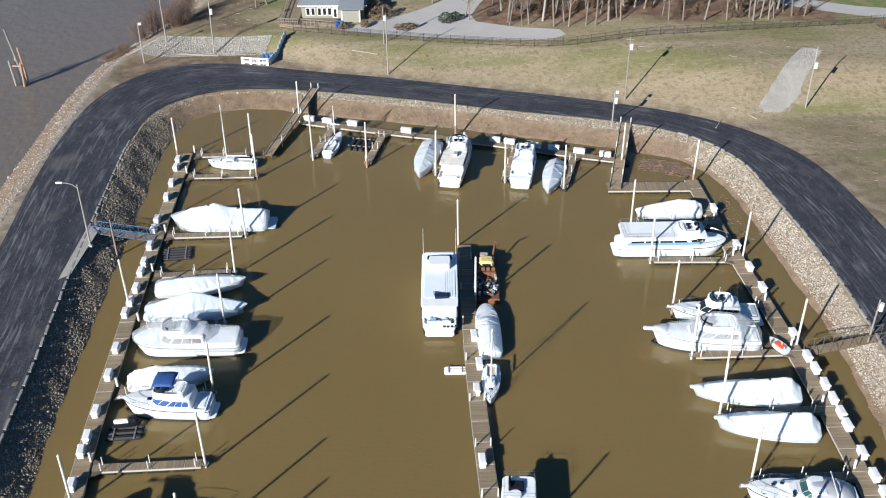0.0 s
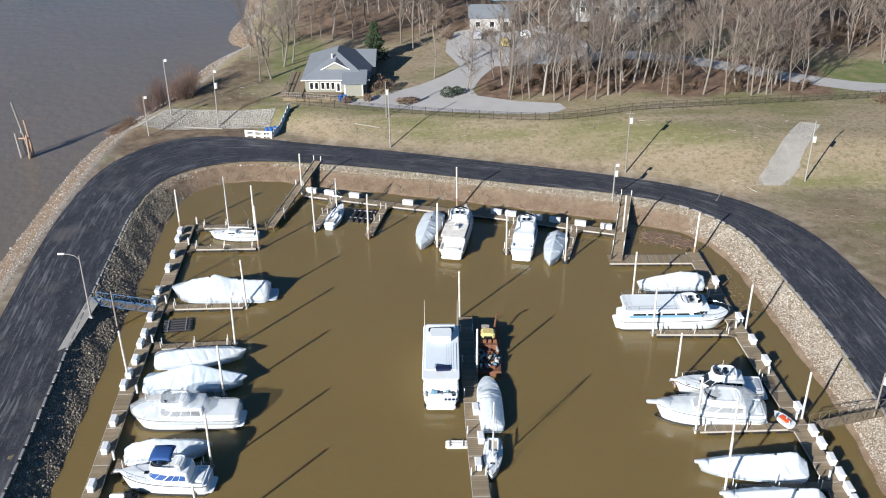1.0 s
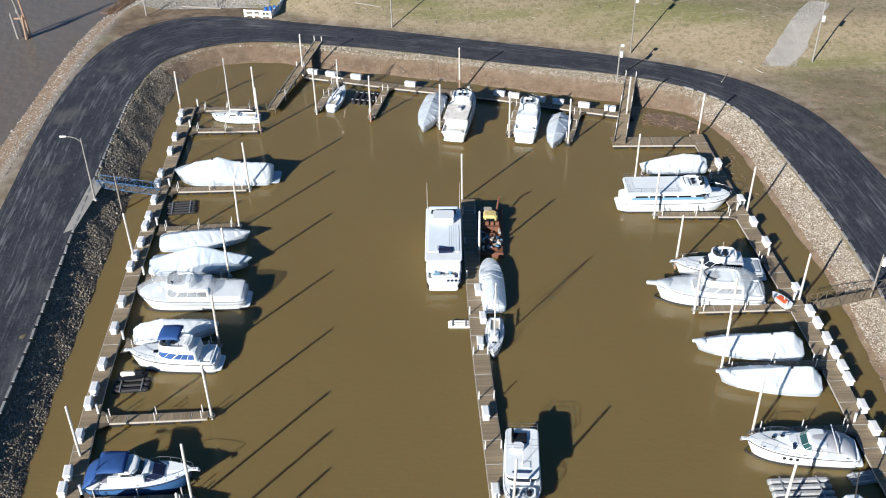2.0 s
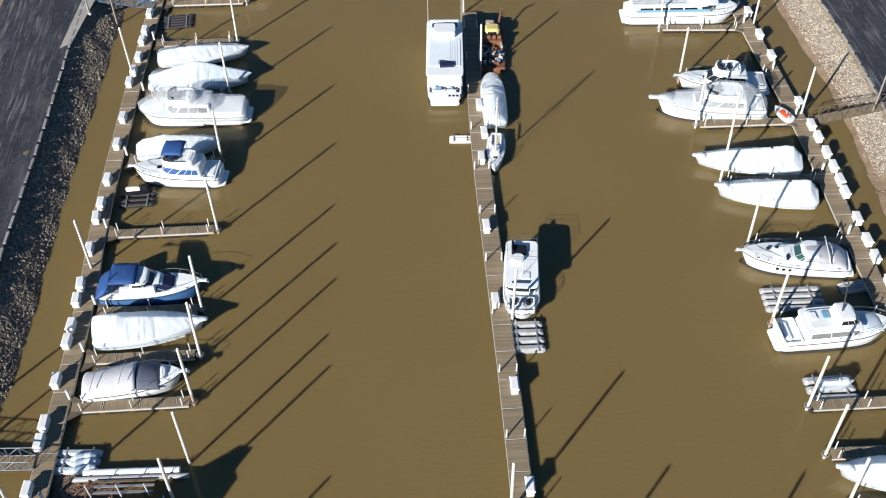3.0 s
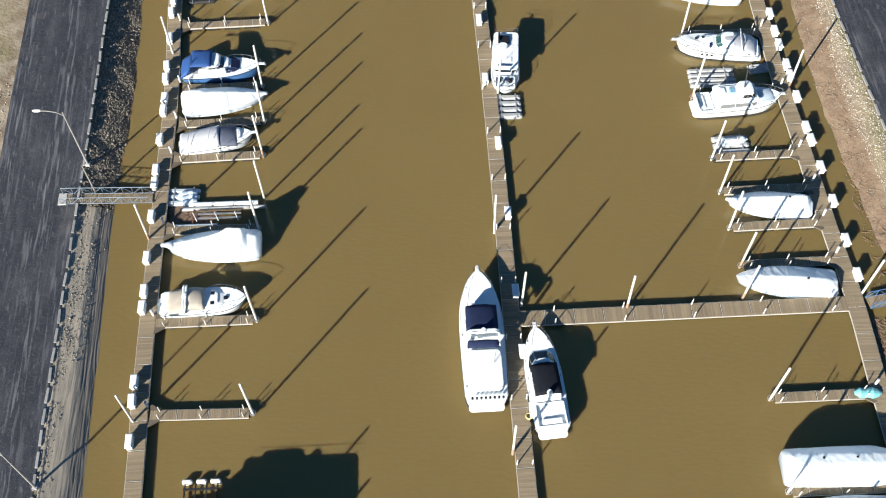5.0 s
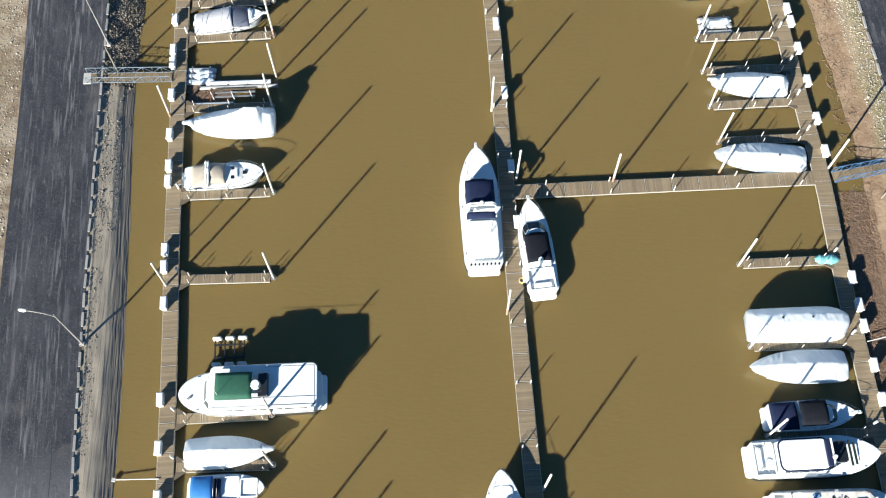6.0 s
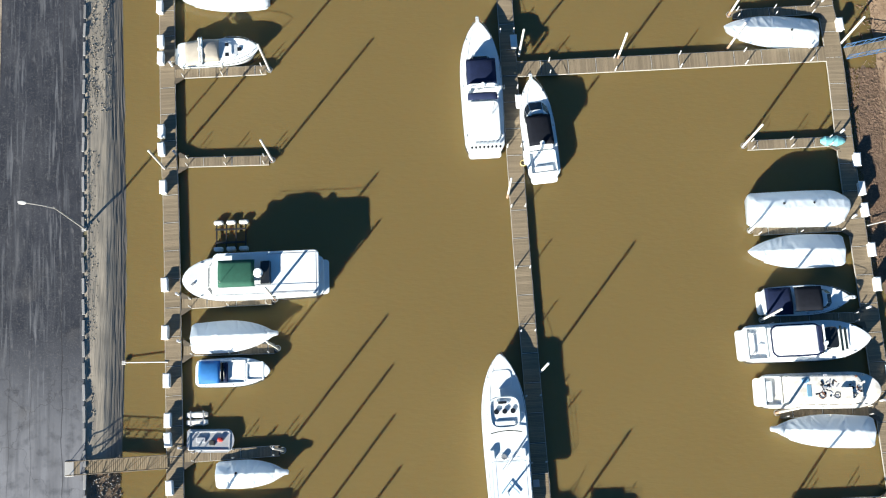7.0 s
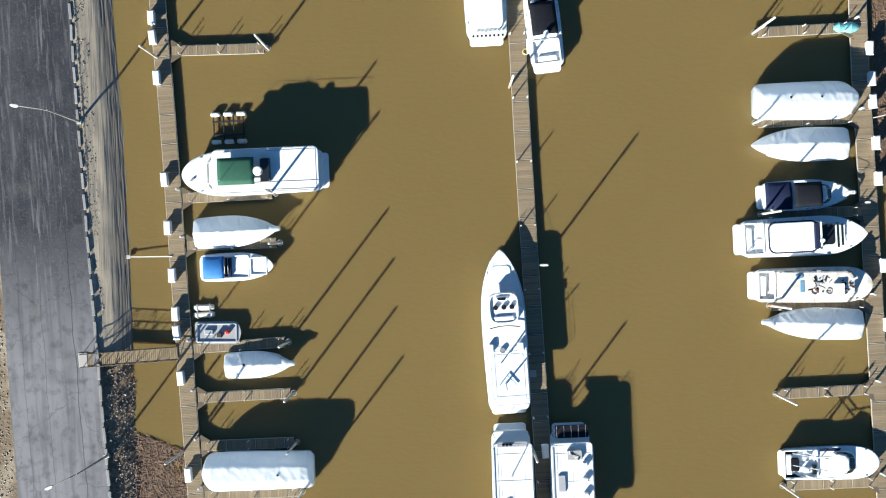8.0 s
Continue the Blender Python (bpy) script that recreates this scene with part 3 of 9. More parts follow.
# ---- docks ----
WALKS = {
    "west": ([(-37.1, 136), (-35.6, 100.6), (-34.7, 87), (-33.9, 74.3), (-32.4, 62), (-31.4, 42.7), (-30.3, 24), (-29.5, 15.5), (-28.2, -5.6), (-27.1, -21), (-25.3, -46)], 1.55),
    "centre": ([(2.6, 110.5), (2.9, 92.5), (3.3, 81), (4.4, 62), (4.9, 52.7), (5.6, 36.4), (6.4, 16.3), (7.1, 2.7), (8.4, -19.8), (9.8, -46)], 1.6),
    "east": ([(34.2, 127), (35.3, 110), (37.5, 87.2), (38.0, 71), (38.3, 63), (38.9, 55.4), (39.9, 41.5), (40.7, 34), (40.9, 21), (41.6, 8.6), (42.4, -8.5), (43.1, -22), (44.3, -46)], 1.7),
    "cross": ([(6.6, 31.55), (41.0, 33.1)], 1.6),
    "north": ([(-21.5, 146.5), (-7, 142.3), (7.2, 138.7), (19.2, 134.7), (25.8, 132.8)], 1.4),
    "north-east": ([(22.4, 125.1), (34.8, 125.1)], 2.3),
}


def decked(bm_deck, bm_frame, bm_edge, pts, width, z=DECK_Z):
    """Cross planks, side beams, floats and pale edge strips along a line."""
    for k, (c, d) in enumerate(along(pts, 0.165)):
        a = math.degrees(math.atan2(d.y, d.x))
        if k % 18 == 15:
            box(bm_edge, c.x, c.y, z - 0.03, 0.06, width, 0.032, a)
            continue
        box(bm_deck, c.x, c.y, z - 0.05 + random.uniform(-0.006, 0.006), 0.15, width + random.uniform(-0.03, 0.03), 0.05, a)
    for a, b in zip(pts, pts[1:]):
        d = (b - a).normalized()
        n = Vector((-d.y, d.x, 0))
        m, ang, l = (a + b) / 2, math.degrees(math.atan2(d.y, d.x)), (b - a).length
        for s in (-1, 1):
            e = m + n * s * (width / 2 - 0.04)
            box(bm_frame, e.x, e.y, z - 0.30, l, 0.08, 0.245, ang)
            e = m + n * s * (width / 2 + 0.035)
            box(bm_edge, e.x, e.y, z - 0.20, l, 0.05, 0.17, ang)


def float_parts(ob, pts, width):
    shared = finish(soft_box(bmesh.new(), 0, 0, 0, 1.9, width * 0.86, 0.55, 0.06), "float", FLOAT_BLACK)
    for c, d in along(pts, 2.4):
        o = new("float", shared)
        o.parent = ob
        o.matrix_world = pose(c.x, c.y, -0.25, 0, 0, math.degrees(math.atan2(d.y, d.x)))


def walkway(key):
    pts, width = WALKS[key]
    pts = [Vector((x, y, 0)) for x, y in pts]
    if key in ("west", "east", "centre"):
        pts = smooth_line(pts, 1)
    bms = [bmesh.new() for _ in range(3)]
    decked(*bms, pts, width)
    ob = thing("floating_walkway", "long floating dock walkway of weathered grey-brown planks", "dock", pose(0, 0, 0))
    tagged(part("planks", bms[0], PLANK, ob), kind="stuff")
    part("frame", bms[1], PLANK_DARK, ob)
    float_parts(ob, pts, width)
    part("edge_strip", bms[2], BUMPER, ob, "pale edge bumper strip")
    return ob


for key in WALKS:
    walkway(key)

FINGERS_WEST = [(-35.7, 135.4, -27.9, 135.7), (-35.5, 129.0, -26.3, 129.2), (-34.9, 113.2, -25.4, 113.6), (-34.4, 104.2, -25.3, 105.0), (-33.6, 94.2, -24.7, 94.8), (-33.0, 83.0, -23.7, 82.9), (-32.6, 72.2, -22.6, 72.8), (-31.3, 62.3, -22.4, 62.6), (-31.0, 56.9, -21.7, 57.4), (-30.9, 51.9, -21.4, 52.5), (-30.4, 42.4, -21.0, 42.7), (-29.9, 31.3, -20.2, 31.7), (-29.0, 21.4, -19.6, 21.6), (-28.0, 6.4, -18.9, 6.8), (-27.6, 1.6, -18.5, 1.8), (-27.0, -8.9, -17.7, -8.3), (-26.6, -13.9, -17.2, -13.5), (-26.3, -18.8, -16.9, -18.5), (-26.0, -23.8, -16.4, -23.5)]
FINGERS_EAST = [(34.6, 115.4, 24.4, 115.2), (35.0, 106.8, 25.5, 106.9), (36.3, 97.3, 26.1, 96.6), (36.8, 88.8, 26.6, 88.4), (37.2, 79.6, 27.4, 79.2), (37.3, 70.6, 28.2, 70.2), (38.0, 61.2, 28.2, 60.5), (38.4, 52.2, 29.2, 51.7), (39.0, 47.5, 29.4, 47.1), (39.2, 42.9, 29.7, 42.4), (39.6, 38.2, 30.1, 37.7), (40.2, 23.2, 30.6, 22.8), (40.6, 14.0, 30.6, 13.6), (41.1, 4.5, 31.1, 4.3), (41.6, -4.8, 31.9, -5.0), (42.0, -13.6, 32.5, -14.0), (42.4, -23.0, 33.1, -23.3)]
FINGERS_NORTH = [(-16.7, 144.2, -18.6, 135.0), (-8.9, 141.9, -10.7, 132.7), (1.3, 139.4, -0.9, 130.2), (10.7, 136.6, 8.7, 127.8), (18.8, 133.9, 16.6, 125.5)]


def finger(x0, y0, x1, y1):
    """A finger pier with pairs of short mooring posts, a piling guide at its tip and a triangular gusset at its root."""
    a, b = Vector((x0, y0, 0)), Vector((x1, y1, 0))
    bms = [bmesh.new() for _ in range(3)]
    decked(*bms, [a, b], 0.95)
    d = (b - a).normalized()
    n = Vector((-d.y, d.x, 0))
    root = bms[1]
    for s in (-1, 1):
        vs = [a + n * s * 0.45, a + n * s * 1.25 - d * 0.15, a + n * s * 0.45 + d * 1.1]
        lo = [root.verts.new((v.x, v.y, DECK_Z - 0.18)) for v in vs]
        hi = [root.verts.new((v.x, v.y, DECK_Z + 0.004)) for v in vs]
        root.faces.new(hi)
        root.faces.new(lo[::-1])
        for i in range(3):
            j = (i + 1) % 3
            root.faces.new((lo[i], lo[j], hi[j], hi[i]))
    ob = thing("finger_pier", "narrow planked finger pier with short mooring posts", "dock", pose(0, 0, 0), "finger piers")
    tagged(part("planks", bms[0], PLANK, ob), kind="stuff")
    part("frame", bms[1], PLANK_DARK, ob)
    float_parts(ob, [a, b], 0.95)
    part("edge_strip", bms[2], BUMPER, ob, "pale edge bumper strip")
    length = (b - a).length
    for k in (0.9, length * 0.52, length - 0.5):
        for s in (-1, 1):
            p = a + d * k + n * s * 0.40
            bm = tube(bmesh.new(), (p.x, p.y, DECK_Z - 0.1), (p.x, p.y, DECK_Z + 0.95), 0.055, 0.05)
            part("mooring_post", bm, LAMP_WHITE, ob, "short white mooring post")
    e = b + d * 0.35
    bm = bmesh.new()
    vs = [[bm.verts.new((e.x + (0.29 + 0.05 * math.cos(q)) * math.cos(t), e.y + (0.29 + 0.05 * math.cos(q)) * math.sin(t), DECK_Z - 0.08 + 0.07 * math.sin(q))) for q in (0.785, 2.356, 3.927, 5.498)] for t in (2 * math.pi * k / 10 for k in range(10))]
    for k in range(10):
        for m in range(4):
            bm.faces.new((vs[k][m], vs[k][(m + 1) % 4], vs[(k + 1) % 10][(m + 1) % 4], vs[(k + 1) % 10][m]))
    part("pile_hoop", bm, GALV, ob, "galvanised piling hoop")
    return e


PILE_SPOTS = []
for row in FINGERS_WEST + FINGERS_EAST + FINGERS_NORTH:
    PILE_SPOTS.append(finger(*row))
PILE_OUT = [(-38.3, 135.3), (-35.8, 98.1), (-33.1, 67.7), (-32.1, 41.4), (-30.5, 20.75), (-28.2, -19.4), (34.5, 127.0), (36.5, 107.6), (37.8, 90.0), (39.2, 61.75), (41.6, 34.3), (1.9, 111.2), (17.5, 32.75), (6.9, 33.3), (-22.1, 147.6), (2.0, 142.6), (25.4, 132.0), (29.3, 85.7), (29.4, 33.9), (8.3, -0.7), (7.4, -19.4), (5.35, 17.5), (4.4, 42.2), (5.4, 61.2), (3.65, 98.4), (-20.45, 46.9)]


def piling(x, y, h, rusty):
    ob = thing("piling", "tall pale sleeved mooring piling standing in the water", "piling", pose(x, y, 0, random.uniform(-1, 1), random.uniform(-1, 1)), "mooring pilings")
    bm = bmesh.new()
    n = 12
    rings = [[(r * math.cos(2 * math.pi * k / n), r * math.sin(2 * math.pi * k / n), z) for k in range(n)] for z, r in ((-2.0, 0.13), (h - 0.02, 0.118))]
    part("shaft", ring_loft(bm, rings), PILING, ob, smooth=False)
    part("cap", tube(bmesh.new(), (0, 0, h - 0.02), (0, 0, h + 0.14), 0.13, 0.02, 12), LAMP_WHITE, ob, "white conical piling cap")
    if rusty:
        part("base_sleeve", tube(bmesh.new(), (0, 0, -1.0), (0, 0, 1.5), 0.142, 0.142, 12), PILING_RUST, ob, "rust-brown base sleeve")
    return ob


for i, e in enumerate(PILE_SPOTS):
    piling(e.x, e.y, 6.9 + random.uniform(-0.15, 0.15), i % 4 == 1)
for i, (x, y) in enumerate(PILE_OUT):
    piling(x, y, 6.65 + random.uniform(-0.15, 0.15), i % 3 == 0)

BOX_W = [(-37.8, 133.5), (-37.6, 131.1), (-37.2, 126.5), (-37.0, 122.6), (-36.9, 116.7), (-36.8, 114.3), (-36.3, 110.3), (-36.1, 106.6), (-36.0, 104.5), (-35.7, 101.1), (-35.7, 98.4), (-35.7, 96.2), (-35.0, 89.8), (-34.6, 85.3), (-34.3, 79.7), (-34.1, 76.1), (-34.1, 74.1), (-33.7, 69.8), (-33.4, 65.3), (-33.3, 63.4), (-33.0, 60.4), (-32.9, 58.6), (-32.7, 54.4), (-32.5, 50.1), (-32.4, 48.3), (-32.1, 44.0), (-31.8, 38.8), (-31.5, 34.8), (-31.4, 32.9), (-30.9, 24.7), (-30.8, 22.7), (-30.4, 18.6), (-29.7, 8.3), (-29.4, 3.4), (-29.0, -1.4), (-28.7, -5.3), (-28.6, -7.2), (-28.2, -11.8), (-27.5, -21.6)]
BOX_C = [(3.3, 91.5), (3.7, 86.7), (3.3, 82.6), (3.5, 72.5), (4.0, 63.0), (5.2, 53.6), (5.9, 44.1), (6.3, 34.5), (6.7, 27.7), (7.4, 21.5), (8.6, -19.5)]
BOX_E = [(35.4, 118.6), (36.2, 109.6), (36.5, 104.7), (36.9, 100.4), (37.9, 91.5), (38.2, 87.6), (38.4, 85.6), (38.6, 83.1), (38.7, 80.9), (38.8, 78.8), (38.8, 77.0), (38.9, 73.2), (39.0, 70.3), (39.1, 68.1), (39.4, 64.9), (39.5, 63.2), (39.7, 60.0), (39.9, 55.5), (40.1, 53.7), (40.4, 49.9), (40.8, 45.4), (41.1, 40.4), (41.4, 36.2), (41.8, 21.0), (42.0, 17.9), (42.1, 15.6), (42.4, 11.4), (42.6, 7.8), (43.0, -1.0), (43.4, -7.0)]
BOX_N = [(-20.5, 147.0), (-17.6, 146.1), (-13.7, 145.1), (-5.4, 142.5), (7.8, 139.2), (9.9, 138.5), (13.6, 137.2), (16.2, 136.4), (19.8, 135.3), (23.4, 134.2)]


def heading(key, y, by_x=None):
    pts = WALKS[key][0]
    for a, b in zip(pts, pts[1:]):
        if (by_x is None and min(a[1], b[1]) <= y <= max(a[1], b[1])) or (by_x is not None and min(a[0], b[0]) <= by_x <= max(a[0], b[0])):
            return math.degrees(math.atan2(b[1] - a[1], b[0] - a[0]))
    return math.degrees(math.atan2(pts[-1][1] - pts[0][1], pts[-1][0] - pts[0][0]))


def dock_box(x, y, rz, long_box=1.45):
    ob = thing("dock_box", "white fibreglass dock box on the walkway edge", "dock box", pose(x, y, DECK_Z, 0, 0, rz + random.uniform(-2, 2)), "dock boxes")
    part("body", soft_box(bmesh.new(), 0, 0, 0, long_box - 0.1, 0.62, 0.55, 0.05), BOX_WHITE, ob)
    bm = bmesh.new()
    rings = []
    for z, g in ((0.55, 0.0), (0.62, 0.0), (0.70, 0.10)):
        hx, hy = long_box / 2 - g, 0.36 - g
        rings.append([(-hx, -hy, z), (hx, -hy, z), (hx, hy, z), (-hx, hy, z)])
    lid = part("lid", ring_loft(bm, rings), BOX_WHITE, ob)
    part("latch", box(bmesh.new(), 0, -0.37, 0.50, 0.12, 0.03, 0.1), GALV, lid, "steel latch")


for x, y in BOX_W:
    dock_box(x, y, heading("west", y))
for x, y in BOX_C:
    dock_box(x, y, heading("centre", y))
for x, y in BOX_E:
    dock_box(x, y, heading("east", y))
for x, y in BOX_N:
    dock_box(x, y, heading("north", 0, x), 1.7)

# ---- boats ----
def plan_shape(L, B, stern=0.9, bow_start=0.5, blunt=2.2, full=0.8):
    """Half breadth by the share of the length from stern to bow; a lower full gives a rounder stem."""
    def half(s):
        if s < bow_start:
            return B / 2 * (0.80 + 0.20 * min(1.0, s / 0.045) ** 0.5) * (stern + (1 - stern) * math.sin(s / bow_start * math.pi / 2))
        return max(0.03, B / 2 * max(0.0, 1 - ((s - bow_start) / (1 - bow_start)) ** blunt) ** full)
    return half


def stations(n):
    """Shares of the length, closer together at the transom and the stem."""
    return [0.0, 0.008, 0.025] + [0.05 + 0.95 * (1 - (1 - i / n) ** 1.7) for i in range(n + 1)]


def plate(bm, x, y, z, sx, sy, sz, c=0.4):
    """A flat deck or roof with well-rounded corners and an eased upper edge."""
    rings = []
    for zz, g in ((0.0, 0.0), (sz * 0.55, 0.0), (sz, min(0.06, sz * 0.5))):
        hx, hy, r = sx / 2 - g, sy / 2 - g, max(0.02, c - g)
        pts = []
        for cx, cy, q0 in ((hx - r, hy - r, 0), (-hx + r, hy - r, 90), (-hx + r, -hy + r, 180), (hx - r, -hy + r, 270)):
            for k in range(5):
                q = radians(q0 + 22.5 * k)
                pts.append((x + cx + r * math.cos(q), y + cy + r * math.sin(q), z + zz))
        rings.append(pts)
    return ring_loft(bm, rings)


def hull_mesh(L, B, low, high, half, n=18, depth=0.45):
    bm = bmesh.new()
    rings = []
    for s in stations(n):
        w, z = half(s), low + (high - low) * s ** 1.8
        x = -L / 2 + L * s
        tuck = L * 0.07 * s ** 6
        rings.append([(x, -w, z), (x - tuck * 0.4, -w * 0.97, z * 0.55), (x - tuck, -w * 0.80, 0.02), (x - tuck * 1.4, -w * 0.3, -depth), (x - tuck * 1.4, w * 0.3, -depth), (x - tuck, w * 0.80, 0.02), (x - tuck * 0.4, w * 0.97, z * 0.55), (x, w, z)])
    return ring_loft(bm, rings)


def band_mesh(L, half, low, high, z0, z1, out, s0=0.0, s1=1.0, n=18):
    """A strip on both flanks, between two shares of the freeboard."""
    bm = bmesh.new()
    for side in (-1, 1):
        rings = []
        for k in stations(n):
            s = s0 + (s1 - s0) * k
            w, z = half(s), low + (high - low) * s ** 1.8
            x = -L / 2 + L * s
            y = side * (w * 0.985 + out)
            rings.append([(x, y, z * z0), (x, y, z * z1), (x, side * w * 0.93, z * z1), (x, side * w * 0.93, z * z0)])
        ring_loft(bm, rings)
    return bm


def patch(bm, a, b, c, d, u0, u1, v0, v1, out=0.02, thick=0.03):
    """A thin pane on a four-cornered face a-b (foot), d-c (head)."""
    a, b, c, d = (Vector(p) for p in (a, b, c, d))
    nrm = (b - a).cross(d - a).normalized()
    def at(u, v):
        return a.lerp(b, u).lerp(d.lerp(c, u), v)
    q = [at(u0, v0), at(u1, v0), at(u1, v1), at(u0, v1)]
    lo = [bm.verts.new(p - nrm * thick) for p in q]
    hi = [bm.verts.new(p + nrm * out) for p in q]
    bm.faces.new(hi)
    bm.faces.new(lo[::-1])
    for i in range(4):
        j = (i + 1) % 4
        bm.faces.new((lo[i], lo[j], hi[j], hi[i]))
    return bm


def house(ob, name, x0, x1, w, z, h, mat, front=0.5, rear=0.15, inset=0.12, nose=0.25, panes=4, glass=GLASS, sill=0.35, head=0.85, screen=True, label=""):
    """A deckhouse with raked ends and its window panes; x1 is the bow end."""
    def ring(zz, f, r, i):
        hw, xn, c = w / 2 - i, x1 - f - (x1 - x0) * nose, 0.12
        bow = [(xn + (x1 - f - xn) * math.sin(q), -hw * math.cos(q) ** 0.8, zz) for q in (0.55, 1.1)]
        return [(x0 + r + c, -hw, zz), (xn, -hw, zz)] + bow + [(p[0], -p[1], zz) for p in bow[::-1]] + [(xn, hw, zz), (x0 + r + c, hw, zz), (x0 + r, hw - c, zz), (x0 + r, -hw + c, zz)]
    lo, hi = ring(z, 0, 0, 0), ring(z + h, front, rear, inset)
    mid = (x0 + x1) / 2
    tops = [[(p[0] * k + mid * (1 - k), p[1] * k, z + h + up) for p in hi] for k, up in ((0.975, 0.05), (0.90, 0.085), (0.5, 0.11))]
    body = part(name, ring_loft(bmesh.new(), [lo, hi] + tops), mat, ob, label)
    if panes:
        for side in (0, 1):
            a, b, c, d = (lo[0], lo[1], hi[1], hi[0]) if side == 0 else (lo[6], lo[7], hi[7], hi[6])
            for k in range(panes):
                u0 = 0.05 + 0.9 * k / panes
                part("window_pane", patch(bmesh.new(), a, b, c, d, u0 + 0.012, u0 + 0.9 / panes - 0.012, sill, head), glass, body, "dark tinted window")
    if screen:
        for i in range(1, 6):
            part("windscreen_pane", patch(bmesh.new(), lo[i], lo[i + 1], hi[i + 1], hi[i], 0.03, 0.97, sill, head), glass, body, "dark raked windscreen")
    return body


def canvas(ob, name, x0, x1, w, z0, z1, mat, crown=0.18, skirt=0.0, label="", n=8, m=6):
    """A cloth top bowed across, with its edges drawn down."""
    bm = bmesh.new()
    rings = []
    for i in range(n + 1):
        s = i / n
        x = x0 + (x1 - x0) * s
        edge = 0.12 * (abs(2 * s - 1) ** 3)
        z = z0 + (z1 - z0) * s
        up = [(x, w / 2 * (2 * k / m - 1), z - edge - crown * (2 * k / m - 1) ** 2 + 0.025 * math.sin(7 * s + 3 * k)) for k in range(m + 1)]
        down = [(p[0], p[1] * 0.985, p[2] - 0.04) for p in up[::-1]]
        if skirt:
            up = [(x, -w / 2 * 1.03, z - crown - skirt)] + up + [(x, w / 2 * 1.03, z - crown - skirt)]
            down = [(x, w / 2 * 0.99, z - crown - skirt)] + down + [(x, -w / 2 * 0.99, z - crown - skirt)]
        rings.append(up + down)
    return part(name, ring_loft(bm, rings), mat, ob, label, smooth=True)


def cover_mesh(L, B, half, low, high, ridge, n=110, tent=0.55, skirt=0.22, rough=0.075):
    """Stretched film: from a skirt near the water over the gunwale to a ridge, with a few long taut folds."""
    ss, zs = [r[0] for r in ridge], [r[1] for r in ridge]
    rings = []
    seed = random.uniform(0, 50)
    folds = []
    for k in range(22):
        top = random.uniform(0.05, 0.95)
        folds.append((random.choice((-1, 1)), top, top + random.uniform(-0.16, 0.16), random.uniform(0.03, 0.085) * random.choice((1, 1, -1)), random.uniform(0.007, 0.016)))
    bulge = max(0.0, tent - 0.4) * 0.9
    across = [(1 - k / 11, min(1.0, k / 11 + bulge * math.sin(math.pi * k / 11) ** 0.8)) for k in range(1, 11)]
    for i in range(n + 1):
        s = i / n
        w = half(s) * 1.03 + 0.02
        sheer = low + (high - low) * s ** 1.8
        top = float(np.interp(s, ss, zs))
        rise = max(0.05, top - sheer)
        x = -L / 2 - 0.06 + (L + 0.12) * s
        prof = [(0.86, skirt), (0.95, sheer * 0.6), (1.01, sheer * 0.97), (1.0, sheer + 0.03)] + [(f, sheer + rise * g) for f, g in across] + [(0.0, top)]
        tuck = L * 0.05 * s ** 6
        left = [(x - (tuck if k < 2 else 0), -w * f, z, f) for k, (f, z) in enumerate(prof)]
        right = [(p[0], -p[1], p[2], p[3]) for p in left[-2::-1]]
        ring = []
        for p in left + right:
            d = 0.6 * noise.noise(Vector((p[0] * 0.6 + seed, p[1] * 1.0, p[2] * 1.0)))
            d += 1.2 * (0.25 - abs(noise.noise(Vector((p[0] * 1.0 + 0.7 * p[1] + seed, p[1] * 0.5, p[2] * 0.5)))))
            d *= rough
            side = -1 if p[1] < 0 else 1
            for which, s0, s1, tall, wide in folds:
                if which == side:
                    d += tall * math.exp(-((s - s0 - (s1 - s0) * min(1.0, p[3])) / wide) ** 2) * min(1.0, 0.3 + p[3])
            lower = p[2] <= sheer + 0.05
            ring.append((p[0], p[1] * (1 + (0.0 if lower else 0.5 * d)), max(skirt * 0.6, p[2] + (0.25 * d if lower else d))))
        rings.append(ring)
    return ring_loft(bmesh.new(), rings)


def boat_at(name, label, category, x, y, head, group=""):
    return thing(name, label, category, pose(x, y, 0, 0, 0, head), group)


